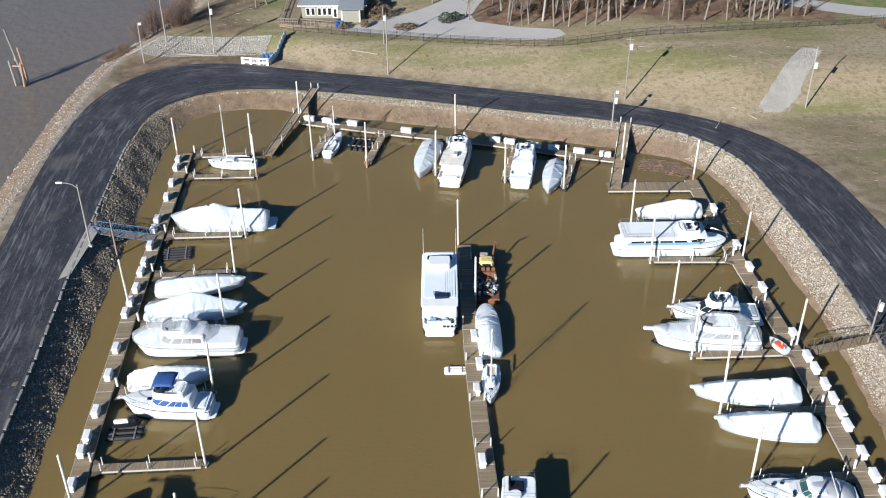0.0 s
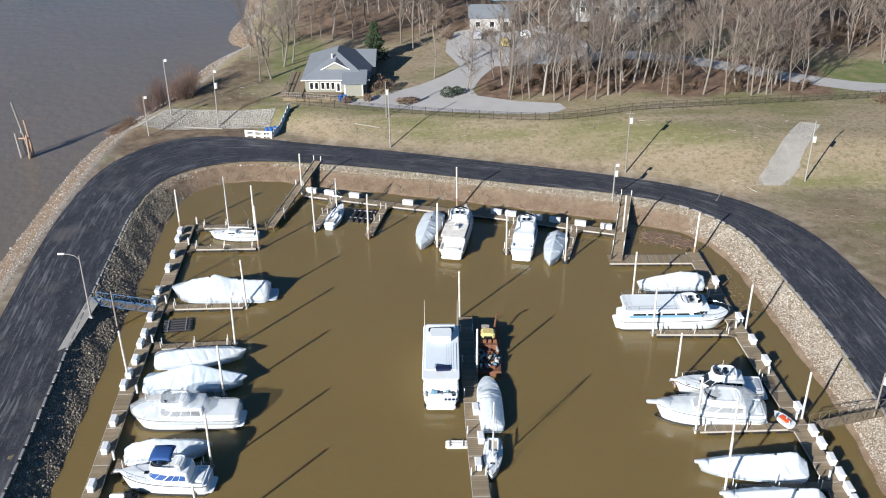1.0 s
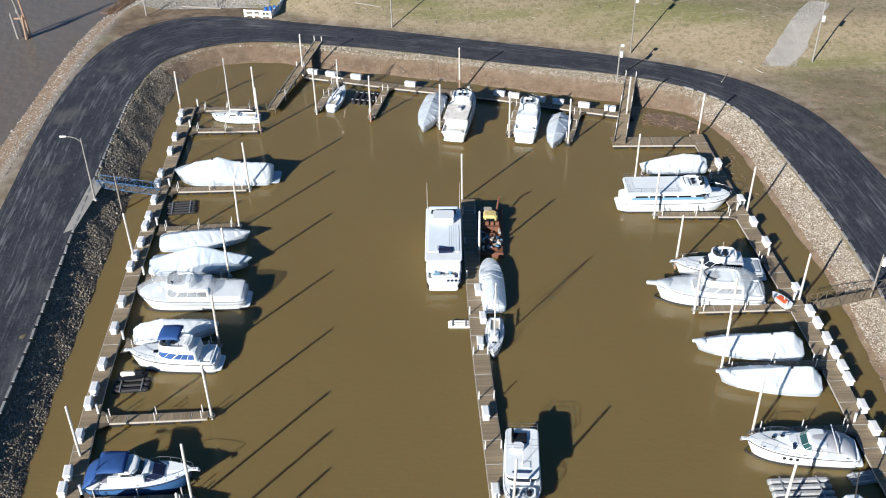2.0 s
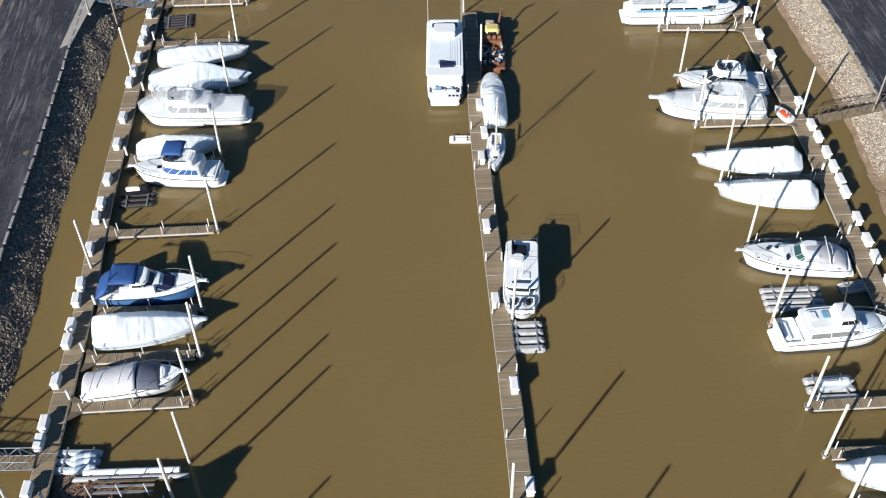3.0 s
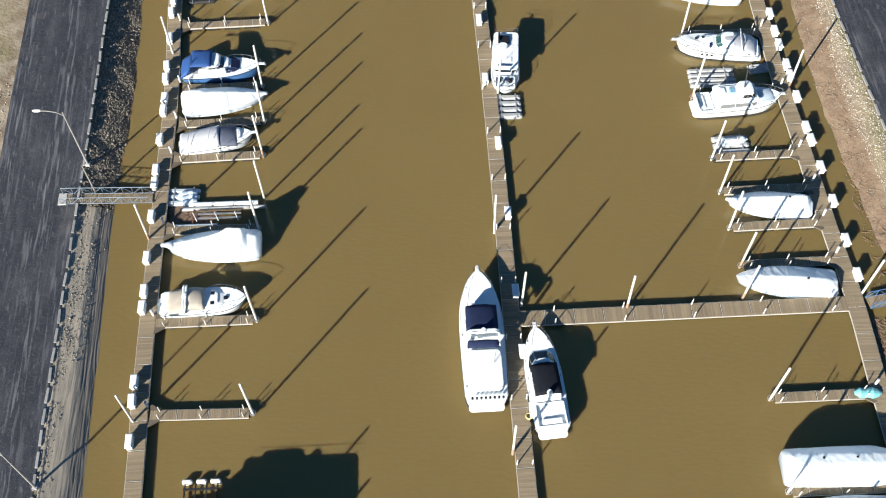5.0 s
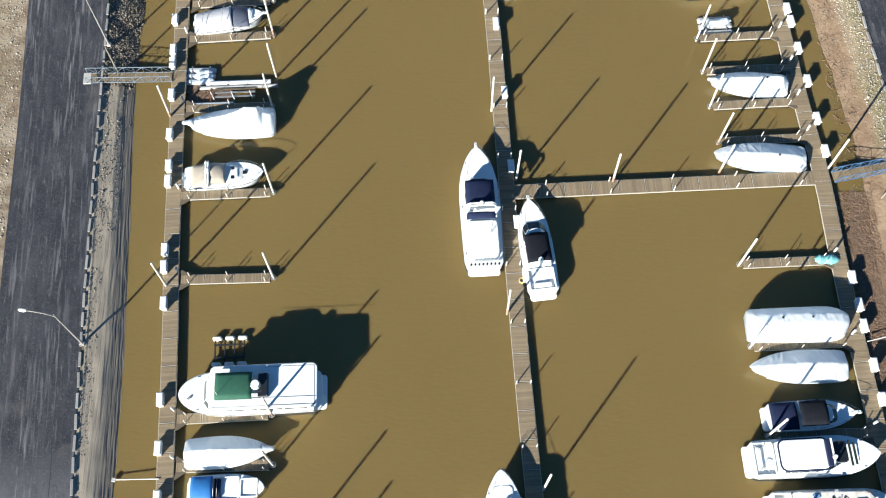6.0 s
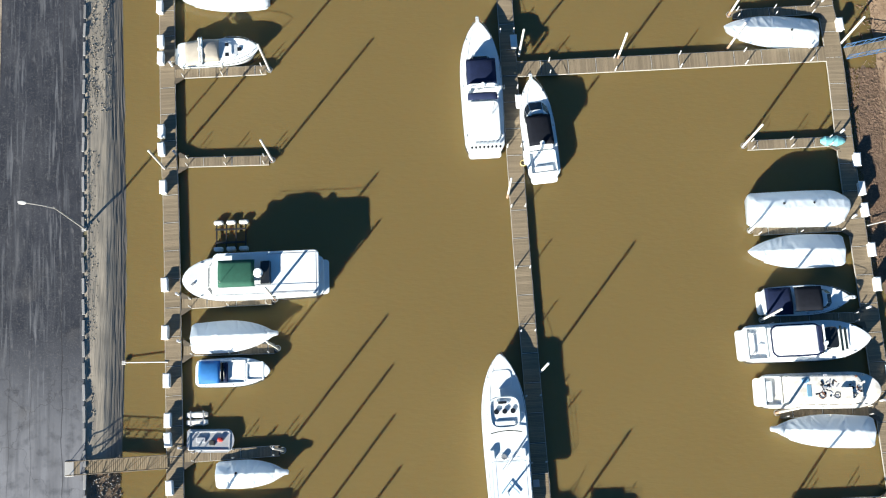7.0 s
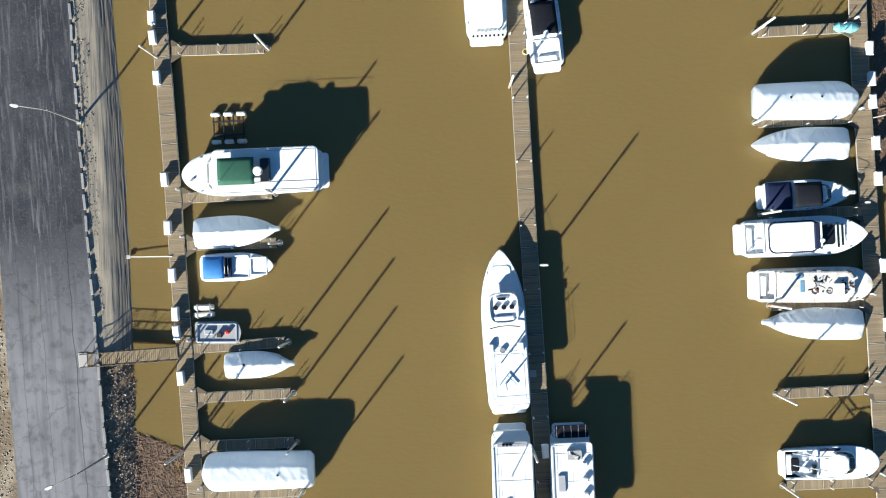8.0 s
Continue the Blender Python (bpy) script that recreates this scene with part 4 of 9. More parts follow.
def wrapped(label, x, y, head, L, B, ridge, low=0.95, high=1.35, film=None, stern=0.92, blunt=2.0, tent=0.4, hull=None, poles=0, bow_start=0.4, pulpit=False, full=0.8):
    ob = boat_at("covered_boat", label, "boat", x, y, head, "winter-wrapped boats")
    half = plan_shape(L, B, stern, bow_start, blunt, full)
    part("hull", hull_mesh(L * 0.93, B * 0.9, low * 0.95, high * 0.95, plan_shape(L * 0.93, B * 0.92, stern, bow_start, blunt, full)), hull or GEL, ob)
    part("film_cover", cover_mesh(L, B, half, low, high, ridge, tent=tent), film or SHRINK, ob, "taut wrinkled film cover", smooth=True)
    if pulpit:
        rings = [[(L / 2 + dx, r * 1.2 * math.cos(q), high + 0.02 + r * 0.7 * math.sin(q)) for q in (2 * math.pi * k / 8 for k in range(8))] for dx, r in ((-1.0, 0.40), (-0.5, 0.32), (0.0, 0.22), (0.25, 0.20), (0.33, 0.10))]
        part("wrapped_pulpit", ring_loft(bmesh.new(), rings), film or SHRINK, ob, "film-wrapped bow pulpit", smooth=True)
    bm = band_mesh(L, half, low, high, 0.30, 0.36, 0.06, 0.02, 0.82)
    part("band", bm, film or SHRINK, ob, "white strap band")
    for k in range(poles):
        xx = -L * 0.2 + k * L * 0.3
        r = float(np.interp((xx + L / 2) / L, [q[0] for q in ridge], [q[1] for q in ridge]))
        part("vent", tube(bmesh.new(), (xx, 0.1, r - 0.05), (xx, 0.1, r + 0.12), 0.14, 0.09), FLOAT_BLACK, ob, "small dark vent")
    return ob


def rail(ob, L, half, low, high, s0=0.55, h=0.62, mat=None):
    """A stainless bow rail on stanchions, one length a side."""
    n = 12
    for side in (-1, 1):
        pts, feet = [], []
        for i in range(n + 1):
            s = s0 + (0.995 - s0) * i / n
            z = low + (high - low) * s ** 1.8
            p = (-L / 2 + L * s + 0.15 * (i == n), side * half(s) * 0.93, z + h * min(1.0, 0.35 + 2.5 * i / n))
            pts.append(p)
            if i % 3 == 0:
                feet.append(((p[0], p[1], z - 0.02), p))
        bar = part("bow_rail", pipe(bmesh.new(), pts, 0.018, 5), mat or CHROME, ob, "stainless bow rail")
        for a, b in feet:
            part("stanchion", tube(bmesh.new(), a, b, 0.014, 0.014, 5), mat or CHROME, bar)


def motor_boat(name, label, x, y, head, L, B, low=1.1, high=1.75, hull=None, deck=None, stern=0.92, blunt=2.5, bow_start=0.45, stripe=None, rails=True, platform=0.55, hatches=2, pulpit=True, category="motor boat", full=0.75):
    """Hull, deck, rub rail and the usual deck gear. Returns the boat and its plan."""
    ob = boat_at(name, label, category, x, y, head)
    half = plan_shape(L, B, stern, bow_start, blunt, full)
    part("hull", hull_mesh(L, B, low, high, half), hull or GEL, ob)
    bm = bmesh.new()
    rings = []
    for s in stations(18):
        w, z = half(s) * 0.955, low + (high - low) * s ** 1.8
        xx = -L / 2 + 0.03 + (L - 0.08) * s
        rings.append([(xx, -w, z - 0.05), (xx, -w, z + 0.045), (xx, 0, z + 0.045 + 0.07 * min(1, w)), (xx, w, z + 0.045), (xx, w, z - 0.05)])
    part("deck", ring_loft(bm, rings), deck or DECK_WHITE, ob)
    part("rub_rail", band_mesh(L, half, low, high, 0.93, 0.99, 0.05), DARK_TRIM, ob, "dark rub rail")
    if stripe:
        part("stripe", band_mesh(L, half, low, high, 0.55, 0.74, 0.03), stripe, ob, "painted hull stripe")
    part("boot_top", band_mesh(L, half, low, high, 0.02, 0.12, -0.02), DARK_TRIM, ob, "dark waterline band")
    if platform:
        part("swim_platform", plate(bmesh.new(), -L / 2 - platform / 2 + 0.25, 0, 0.30, platform + 0.4, B * 0.78, 0.06, 0.35), DECK_WHITE, ob)
    if pulpit:
        z = high + 0.02
        bm = soft_box(bmesh.new(), L / 2 + 0.12, 0, z - 0.05, 0.75, 0.36, 0.08, 0.04)
        part("pulpit", bm, GEL, ob)
        part("anchor", box(bmesh.new(), L / 2 + 0.35, 0, z - 0.22, 0.5, 0.16, 0.2, 0, 20), GALV, ob, "galvanised anchor")
    for k in range(hatches):
        s = 0.70 + 0.11 * k
        z = low + (high - low) * s ** 1.8
        part("hatch", soft_box(bmesh.new(), -L / 2 + L * s, 0, z + 0.05, 0.46, 0.46, 0.10, 0.04), GLASS, ob, "dark deck hatch")
    if rails:
        rail(ob, L, half, low, high)
    for side in (-1, 1):
        for s in (0.12, 0.5, 0.86):
            z = low + (high - low) * s ** 1.8
            part("cleat", soft_box(bmesh.new(), -L / 2 + L * s, side * half(s) * 0.88, z + 0.04, 0.26, 0.07, 0.08, 0.02), CHROME, ob, "steel cleat")
    return ob, half


def cockpit(ob, x0, x1, w, z, sole=None, rim=None, depth=0.32, seats=True, helm=False):
    """A well: sole with a coaming round it, benches and a helm."""
    part("sole", soft_box(bmesh.new(), (x0 + x1) / 2, 0, z, x1 - x0 - 0.1, w - 0.1, 0.03, 0.02), sole or DECK_BEIGE, ob, "cockpit sole")
    bm = bmesh.new()
    for sx, sy, cx, cy in ((x1 - x0, 0.16, (x0 + x1) / 2, w / 2), (x1 - x0, 0.16, (x0 + x1) / 2, -w / 2), (0.16, w, x0, 0), (0.16, w, x1, 0)):
        soft_box(bm, cx, cy, z, sx, sy, depth, 0.04)
    part("coaming", bm, rim or GEL, ob)
    if seats:
        part("bench_seat", soft_box(bmesh.new(), x0 + 0.45, 0, z + 0.03, 0.55, w * 0.72, 0.30, 0.06), GEL, ob, "white cushioned bench")
    if helm:
        part("helm_console", soft_box(bmesh.new(), x1 - 0.35, -w * 0.2, z + 0.03, 0.4, w * 0.35, 0.45, 0.06), GLASS, ob, "dark helm console")
        for s in (-1, 1):
            part("helm_seat", soft_box(bmesh.new(), x1 - 1.15, s * w * 0.2, z + 0.03, 0.5, 0.5, 0.5, 0.08), GEL, ob, "white helm seat")


def flybridge(ob, x0, x1, w, z, h=0.75, seats=3, seat_mat=None, screen=True):
    """A rounded bridge tub with a low screen, round pedestal seats and an aft bench."""
    mid, hx = (x0 + x1) / 2, (x1 - x0) / 2
    def oval(g, zz):
        pts = []
        for k in range(20):
            q = 2 * math.pi * k / 20
            c, s = math.cos(q), math.sin(q)
            pts.append((mid + (hx - g) * math.copysign(abs(c) ** 0.55, c), (w / 2 - g) * math.copysign(abs(s) ** 0.55, s), z + zz))
        return pts
    fb = part("flybridge", ring_loft(bmesh.new(), [oval(0.0, 0), oval(0.05, h * 0.9), oval(0.10, h), oval(0.18, h), oval(0.22, h - 0.22)]), GEL, ob)
    if screen:
        bm = bmesh.new()
        arc = [(mid + (hx - 0.12) * math.cos(q), (w / 2 - 0.12) * math.sin(q)) for q in (-1.1 + 0.22 * k for k in range(11))]
        ring_loft(bm, [[(px, py, z + h - 0.04), (px - 0.10, py * 0.97, z + h + 0.28), (px - 0.14, py * 0.95, z + h + 0.28), (px - 0.04, py * 0.98, z + h - 0.04)] for px, py in arc])
        part("windscreen_pane", bm, GLASS, fb, "dark low curved windscreen")
    part("helm_console", soft_box(bmesh.new(), x1 - 0.62, w * 0.06, z + h - 0.23, 0.45, w * 0.42, 0.3, 0.10), GEL, fb)
    part("instrument_panel", soft_box(bmesh.new(), x1 - 0.66, w * 0.06, z + h + 0.07, 0.26, w * 0.26, 0.05, 0.02), GLASS, fb, "dark instrument panel")
    for k in range(seats):
        yy = (k - (seats - 1) / 2) * w * 0.26
        part("helm_seat", tube(bmesh.new(), (x1 - 1.5, yy, z + h - 0.23), (x1 - 1.5, yy, z + h + 0.02), 0.2, 0.25, 12), seat_mat or GLASS, fb, "dark round helm seat")
    part("bench_seat", soft_box(bmesh.new(), x0 + 0.6, 0, z + h - 0.27, 0.5, w * 0.66, 0.24, 0.10), GEL, fb, "white bench")
    return fb


def poles(ob, xs, w, z0, z1, r=0.025):
    for xx in xs:
        for s in (-1, 1):
            part("support_pole", tube(bmesh.new(), (xx, s * w / 2, z0), (xx, s * w / 2 * 0.96, z1), r, r, 6), CHROME, ob, "steel support pole")


def arch(ob, x, w, z0, z1, mat=None):
    bm = bmesh.new()
    pts = [(x - 0.3, -w / 2, z0), (x, -w / 2 * 0.92, z1 - 0.2), (x + 0.05, -w / 2 * 0.7, z1), (x + 0.05, w / 2 * 0.7, z1), (x, w / 2 * 0.92, z1 - 0.2), (x - 0.3, w / 2, z0)]
    for a, b in zip(pts, pts[1:]):
        d = Vector(b) - Vector(a)
        for k in (-0.13, 0.13):
            tube(bm, (a[0] + k, a[1], a[2]), (b[0] + k, b[1], b[2]), 0.10, 0.10, 6)
    ar = part("radar_arch", bm, mat or GEL, ob, "white radar arch")
    part("radar_dome", tube(bmesh.new(), (x + 0.05, 0, z1 + 0.05), (x + 0.05, 0, z1 + 0.32), 0.30, 0.22, 12), GEL, ar, "white radar dome")


def aerial(ob, x, y, z0, z1, r=0.03):
    part("aerial", tube(bmesh.new(), (x, y, z0), (x - 0.15, y, z1), r, r * 0.6, 5), LAMP_WHITE, ob, "white whip aerial")


def top_rail(ob, x0, x1, w, z, h=0.75):
    """A guard rail round a flat top."""
    bm = bmesh.new()
    pts = [(x0, -w / 2, z), (x1, -w / 2, z), (x1, w / 2, z), (x0, w / 2, z), (x0, -w / 2, z)]
    for hh in (h * 0.5, h):
        pipe(bm, [(p[0], p[1], z + hh) for p in pts], 0.014, 5)
    for a, b in zip(pts, pts[1:]):
        k = max(1, round((Vector(b) - Vector(a)).length / 1.5))
        for i in range(k):
            p = Vector(a).lerp(Vector(b), i / k)
            tube(bm, p, (p.x, p.y, z + h), 0.015, 0.015, 5)
    part("guard_rail", bm, CHROME, ob, "steel guard rail")


LOW = [(0, 1.45), (0.12, 1.75), (0.4, 1.95), (0.7, 1.75), (0.9, 1.5), (1, 1.38)]
MID = [(0, 1.7), (0.1, 2.3), (0.35, 2.6), (0.5, 2.35), (0.75, 1.95), (0.92, 1.6), (1, 1.42)]
AFT = [(0, 2.0), (0.03, 2.6), (0.12, 3.0), (0.16, 4.0), (0.30, 4.25), (0.36, 3.7), (0.5, 2.9), (0.75, 2.2), (0.92, 1.75), (1, 1.5)]
BIG = [(0, 2.0), (0.03, 2.5), (0.38, 2.8), (0.54, 3.5), (0.62, 3.1), (0.78, 2.8), (0.91, 2.0), (1, 1.6)]
ROUND = [(0, 1.5), (0.06, 1.7), (0.45, 1.9), (0.62, 1.75), (0.7, 1.5), (0.95, 1.4), (1, 1.3)]
CUT = [(0, 1.55), (0.035, 1.75), (0.10, 2.65), (0.16, 2.75), (0.42, 2.35), (0.7, 2.0), (0.9, 1.62), (1, 1.42)]
SQUARE = [(0, 2.0), (0.03, 2.75), (0.08, 2.95), (0.24, 2.9), (0.30, 2.55), (0.5, 2.3), (0.8, 1.85), (1, 1.5)]
TENT = [(0, 1.5), (0.2, 2.3), (0.48, 3.3), (0.6, 2.9), (0.8, 2.1), (1, 1.45)]
FLAT = [(0, 2.4), (0.03, 3.0), (0.1, 3.2), (0.5, 3.25), (0.9, 3.1), (0.97, 2.8), (1, 2.2)]

# west side, north to south
big = wrapped("large boat under a tall white film cover", -28.7, 116.4, 181, 12.3, 4.1, BIG, 1.2, 1.7, bow_start=0.6, blunt=3.0, poles=2, stern=0.96)
part("swim_platform", plate(bmesh.new(), -6.6, 0, 0.35, 1.3, 3.0, 0.1, 0.4), SHRINK_BLUE, big, "pale swim platform")
wrapped("white film-covered boat with a low rounded ridge", -28.3, 101.9, 7, 10.3, 3.1, LOW, poles=1)
wrapped("bluish film-covered boat draped over a tent ridge", -27.8, 96.9, 3, 11.3, 3.7, TENT, film=SHRINK_BLUE, tent=0.4)
wrapped("small white film-covered boat with a creased cover", -28.0, 84.9, 9, 8.5, 3.0, MID, poles=1)
wrapped("white film-covered boat with a high aft hump", -26.1, 60.2, 6, 9.4, 3.5, SQUARE, pulpit=True, bow_start=0.3)
wrapped("large white film-covered cruiser with a tall aft end", -25.1, 40.2, 183, 9.9, 3.5, AFT, 1.1, 1.6, poles=0, pulpit=True, bow_start=0.3)
wrapped("white film-covered runabout beside a black lift", -22.5, 3.0, 3, 8.4, 3.1, MID, poles=0, pulpit=True)
wrapped("small white film-covered boat", -20.3, -10.5, 2, 6.8, 2.6, LOW, poles=1, pulpit=True)
wrapped("box-shaped houseboat under a white film cover", -20.35, -21.2, 181, 11.0, 3.8, FLAT, 1.2, 1.4, tent=0.85, blunt=6, bow_start=0.75, poles=1, pulpit=False, full=0.5)
# centre
wrapped("white film-covered boat with a rounded bow", 4.85, 92.6, 92, 8.5, 2.6, ROUND, poles=0, blunt=2.6, bow_start=0.5, full=0.55, tent=0.6)
# east side
wrapped("small white film-covered boat by the north-east dock", 29.3, 118.0, 184, 8.6, 2.7, MID)
wrapped("white film-covered cruiser with a creased cover", 30.3, 82.1, 178, 10.6, 3.3, CUT, poles=1, pulpit=True, bow_start=0.3)
wrapped("long white film-covered cruiser", 31.1, 77.1, 175, 9.6, 3.3, CUT, 1.05, 1.5, poles=1, pulpit=True, bow_start=0.3)
wrapped("white film-covered runabout with a pointed bow", 33.9, 45.1, 176, 8.8, 2.9, CUT, poles=1, pulpit=True)
wrapped("white film-covered boat by the cross dock", 33.9, 35.5, 176, 10.1, 3.2, LOW, 1.1, 1.5, poles=1)
wrapped("blunt white film-covered boat with a blue stern panel", 35.1, 15.7, 1, 10.1, 3.7, FLAT, 1.1, 1.3, tent=0.75, blunt=4, bow_start=0.7, poles=2, pulpit=False, full=0.5)
wrapped("white film-covered boat with a sharp bow", 34.6, 11.3, 181, 9.9, 3.3, LOW)
wrapped("white film-covered boat with a pointed bow", 35.8, -6.8, 178, 10.0, 3.1, LOW, pulpit=True)
# north
wrapped("white film-covered boat moored bow out", -2.3, 133.4, 259, 10.6, 3.2, LOW, poles=1)
wrapped("white film-covered boat with a short cover", 15.2, 127.8, 257, 8.8, 2.7, LOW, poles=1)


# fly-bridge cruiser with blue trim
ob, half = motor_boat("cruiser", "white flybridge cruiser with blue windows and bimini", -27.4, 80.7, 177, 8.9, 3.1, 1.25, 1.7, hatches=1)
house(ob, "cabin", -2.8, 1.9, 2.7, 1.35, 1.15, GEL, front=1.3, nose=0.35, panes=3, glass=BLUE)
flybridge(ob, -2.2, 1.2, 2.5, 2.5, 0.7, 2)
canvas(ob, "bimini", -1.2, 0.9, 2.3, 4.35, 4.3, BLUE, label="blue bimini top")
poles(ob, (-1.1, 0.8), 2.2, 3.0, 4.2)
cockpit(ob, -4.1, -2.9, 2.7, 1.2)

# express cruiser: a white hull, coloured all over with the blue of its shade
ob, half = motor_boat("cruiser", "white express cruiser with blue shade painted on its hull and blue canvas enclosure", -26.8, 64.7, 3, 9.1, 3.1, 1.2, 1.75, hull=HULL_SHADE_BLUE, hatches=1)
house(ob, "cabin", -1.2, 3.0, 2.6, 1.45, 0.75, GEL, front=1.9, nose=0.4, panes=2, glass=NAVY)
house(ob, "windscreen_house", -1.6, 0.9, 2.5, 1.95, 0.75, GEL, front=0.9, panes=2)
canvas(ob, "canvas_top", -3.3, -0.9, 2.5, 3.25, 3.2, BLUE, crown=0.14, skirt=0.1, label="blue canvas top")
part("helm_well", plate(bmesh.new(), -1.9, 0, 1.5, 2.8, 2.2, 0.12, 0.3), GREY_CANVAS, ob, "grey cockpit floor under the top")
part("side_coaming", plate(bmesh.new(), -0.9, -1.15, 1.5, 3.2, 0.4, 0.9, 0.18), GEL, ob)
canvas(ob, "stern_cover", -4.7, -3.4, 2.8, 1.7, 2.6, BLUE, skirt=0.2, label="blue canvas stern cover")
poles(ob, (-3.2, -0.5), 2.5, 1.5, 3.2)

# grey canvas boat
ob, half = motor_boat("cabin_boat", "white cabin boat under a grey mooring cover", -26.2, 54.3, 9, 7.9, 2.9, 1.05, 1.5, hatches=1)
canvas(ob, "mooring_cover", -4.1, 0.3, 2.9, 1.6, 2.25, PALE_CANVAS, crown=0.5, skirt=0.1, label="sagging pale grey mooring cover", n=16)
canvas(ob, "front_cover", 0.3, 2.2, 2.7, 2.1, 1.75, SLATE_CANVAS, crown=0.4, skirt=0.25, label="dark slate front cover", n=8)
for k in range(0, 4, 3):
    part("cover_seam", pipe(bmesh.new(), [(-3.0 + 0.8 * k + 0.25 * q, 1.35 * math.sin(q), 1.75 + 0.16 * k + 0.42 * math.cos(q)) for q in (-1.2 + 0.4 * j for j in range(7))], 0.035, 5), GREY_CANVAS, ob, "pole ridge under the cover")
house(ob, "cabin", 2.1, 3.2, 1.6, 1.3, 0.3, GEL, front=0.5, nose=0.4, panes=0, screen=False)

# tan canvas express
ob, half = motor_boat("cruiser", "white express cruiser with tan canvas over its cockpit", -25.25, 33.5, 4, 8.7, 3.0, 1.1, 1.5, hatches=0, bow_start=0.55, blunt=2.8, pulpit=False)
house(ob, "cabin", -0.4, 3.1, 2.3, 1.25, 0.32, GEL, front=1.4, nose=0.4, panes=0, screen=False)
canvas(ob, "stern_cover", -3.5, -1.6, 2.7, 1.55, 1.95, TAN, crown=0.25, skirt=0.15, label="tan canvas cockpit cover")
canvas(ob, "canvas_top", -1.4, 0.2, 2.3, 2.45, 2.2, TAN, crown=0.3, skirt=0.5, label="tan canvas over the windscreen")
arch(ob, -1.7, 2.9, 1.3, 2.35)
for hx, hy in ((1.0, 0.55), (1.0, -0.55), (2.3, 0.0)):
    part("hatch", soft_box(bmesh.new(), hx, hy, 1.58 if hx < 2 else 1.5, 0.42, 0.42, 0.12, 0.04), GLASS, ob, "dark deck hatch")

# large houseboat with a green top
ob, half = motor_boat("houseboat", "large white houseboat with a green canvas on its upper deck", -20.7, 8.9, 182, 14.2, 4.6, 1.3, 1.7, blunt=2.4, bow_start=0.66, hatches=0, stripe=None, category="houseboat", full=0.55, pulpit=False, rails=False)
house(ob, "deckhouse", -6.6, 4.9, 4.1, 1.35, 1.75, GEL, front=0.8, nose=0.12, panes=7)
part("upper_deck", plate(bmesh.new(), -1.6, 0, 3.15, 10.6, 4.5, 0.14, 0.55), DECK_WHITE, ob)
canvas(ob, "green_top", -0.6, 3.0, 2.6, 4.25, 4.25, GREEN, crown=0.12, skirt=0.5, label="dark green canvas top")
part("windscreen_pane", box(bmesh.new(), -1.7, 0, 3.3, 0.9, 2.3, 0.6, 0, 8), GLASS, ob, "dark sloping windscreen")
for sgn in (-1, 1):
    part("deck_seam", box(bmesh.new(), -4.2, sgn * 1.95, 3.29, 5.0, 0.05, 0.03), GREY_CANVAS, ob, "grey deck seam")
    part("side_rail", pipe(bmesh.new(), [(-6.6, sgn * 2.1, 3.3), (-6.6, sgn * 2.1, 3.8), (3.2, sgn * 2.1, 3.8), (3.4, sgn * 2.1, 3.3)], 0.02, 5), CHROME, ob, "steel side rail")
part("windlass", soft_box(bmesh.new(), 6.0, 0.5, 1.74, 0.5, 0.2, 0.16, 0.04, 35), GALV, ob, "grey windlass")
part("deck_seam", box(bmesh.new(), -6.6, 0, 3.29, 0.05, 3.9, 0.03), GREY_CANVAS, ob, "grey deck seam")
part("radar_dome", tube(bmesh.new(), (-1.0, 0.1, 4.2), (-1.0, 0.1, 4.6), 0.5, 0.4, 12), GEL, ob, "white radar dome")
aerial(ob, 2.8, 0.9, 3.2, 6.0)

# runabout with a blue bimini
ob, half = motor_boat("runabout", "white runabout with a bright blue bimini", -22.4, -0.6, 2, 7.4, 2.9, 0.95, 1.3, hatches=0, pulpit=False, platform=0.3, full=0.6, rails=False)
cockpit(ob, -3.3, 1.2, 2.2, 0.98, sole=SHRINK_BLUE, helm=False)
part("dash_panel", soft_box(bmesh.new(), -0.7, 0, 1.1, 0.35, 1.9, 0.35, 0.06), NAVY, ob, "navy dash panel")
cockpit(ob, 1.4, 3.0, 1.7, 1.05, sole=SHRINK_BLUE, seats=False)
canvas(ob, "bimini", -3.3, -1.2, 2.2, 2.1, 2.1, BRIGHT_BLUE, crown=0.25, skirt=0.08, label="bright blue bimini top")
poles(ob, (-3.1, -1.4), 2.1, 1.2, 1.85)
part("windscreen_pane", box(bmesh.new(), -0.95, 0, 1.3, 0.05, 1.9, 0.4, 0, -30), GLASS, ob, "low dark windscreen")

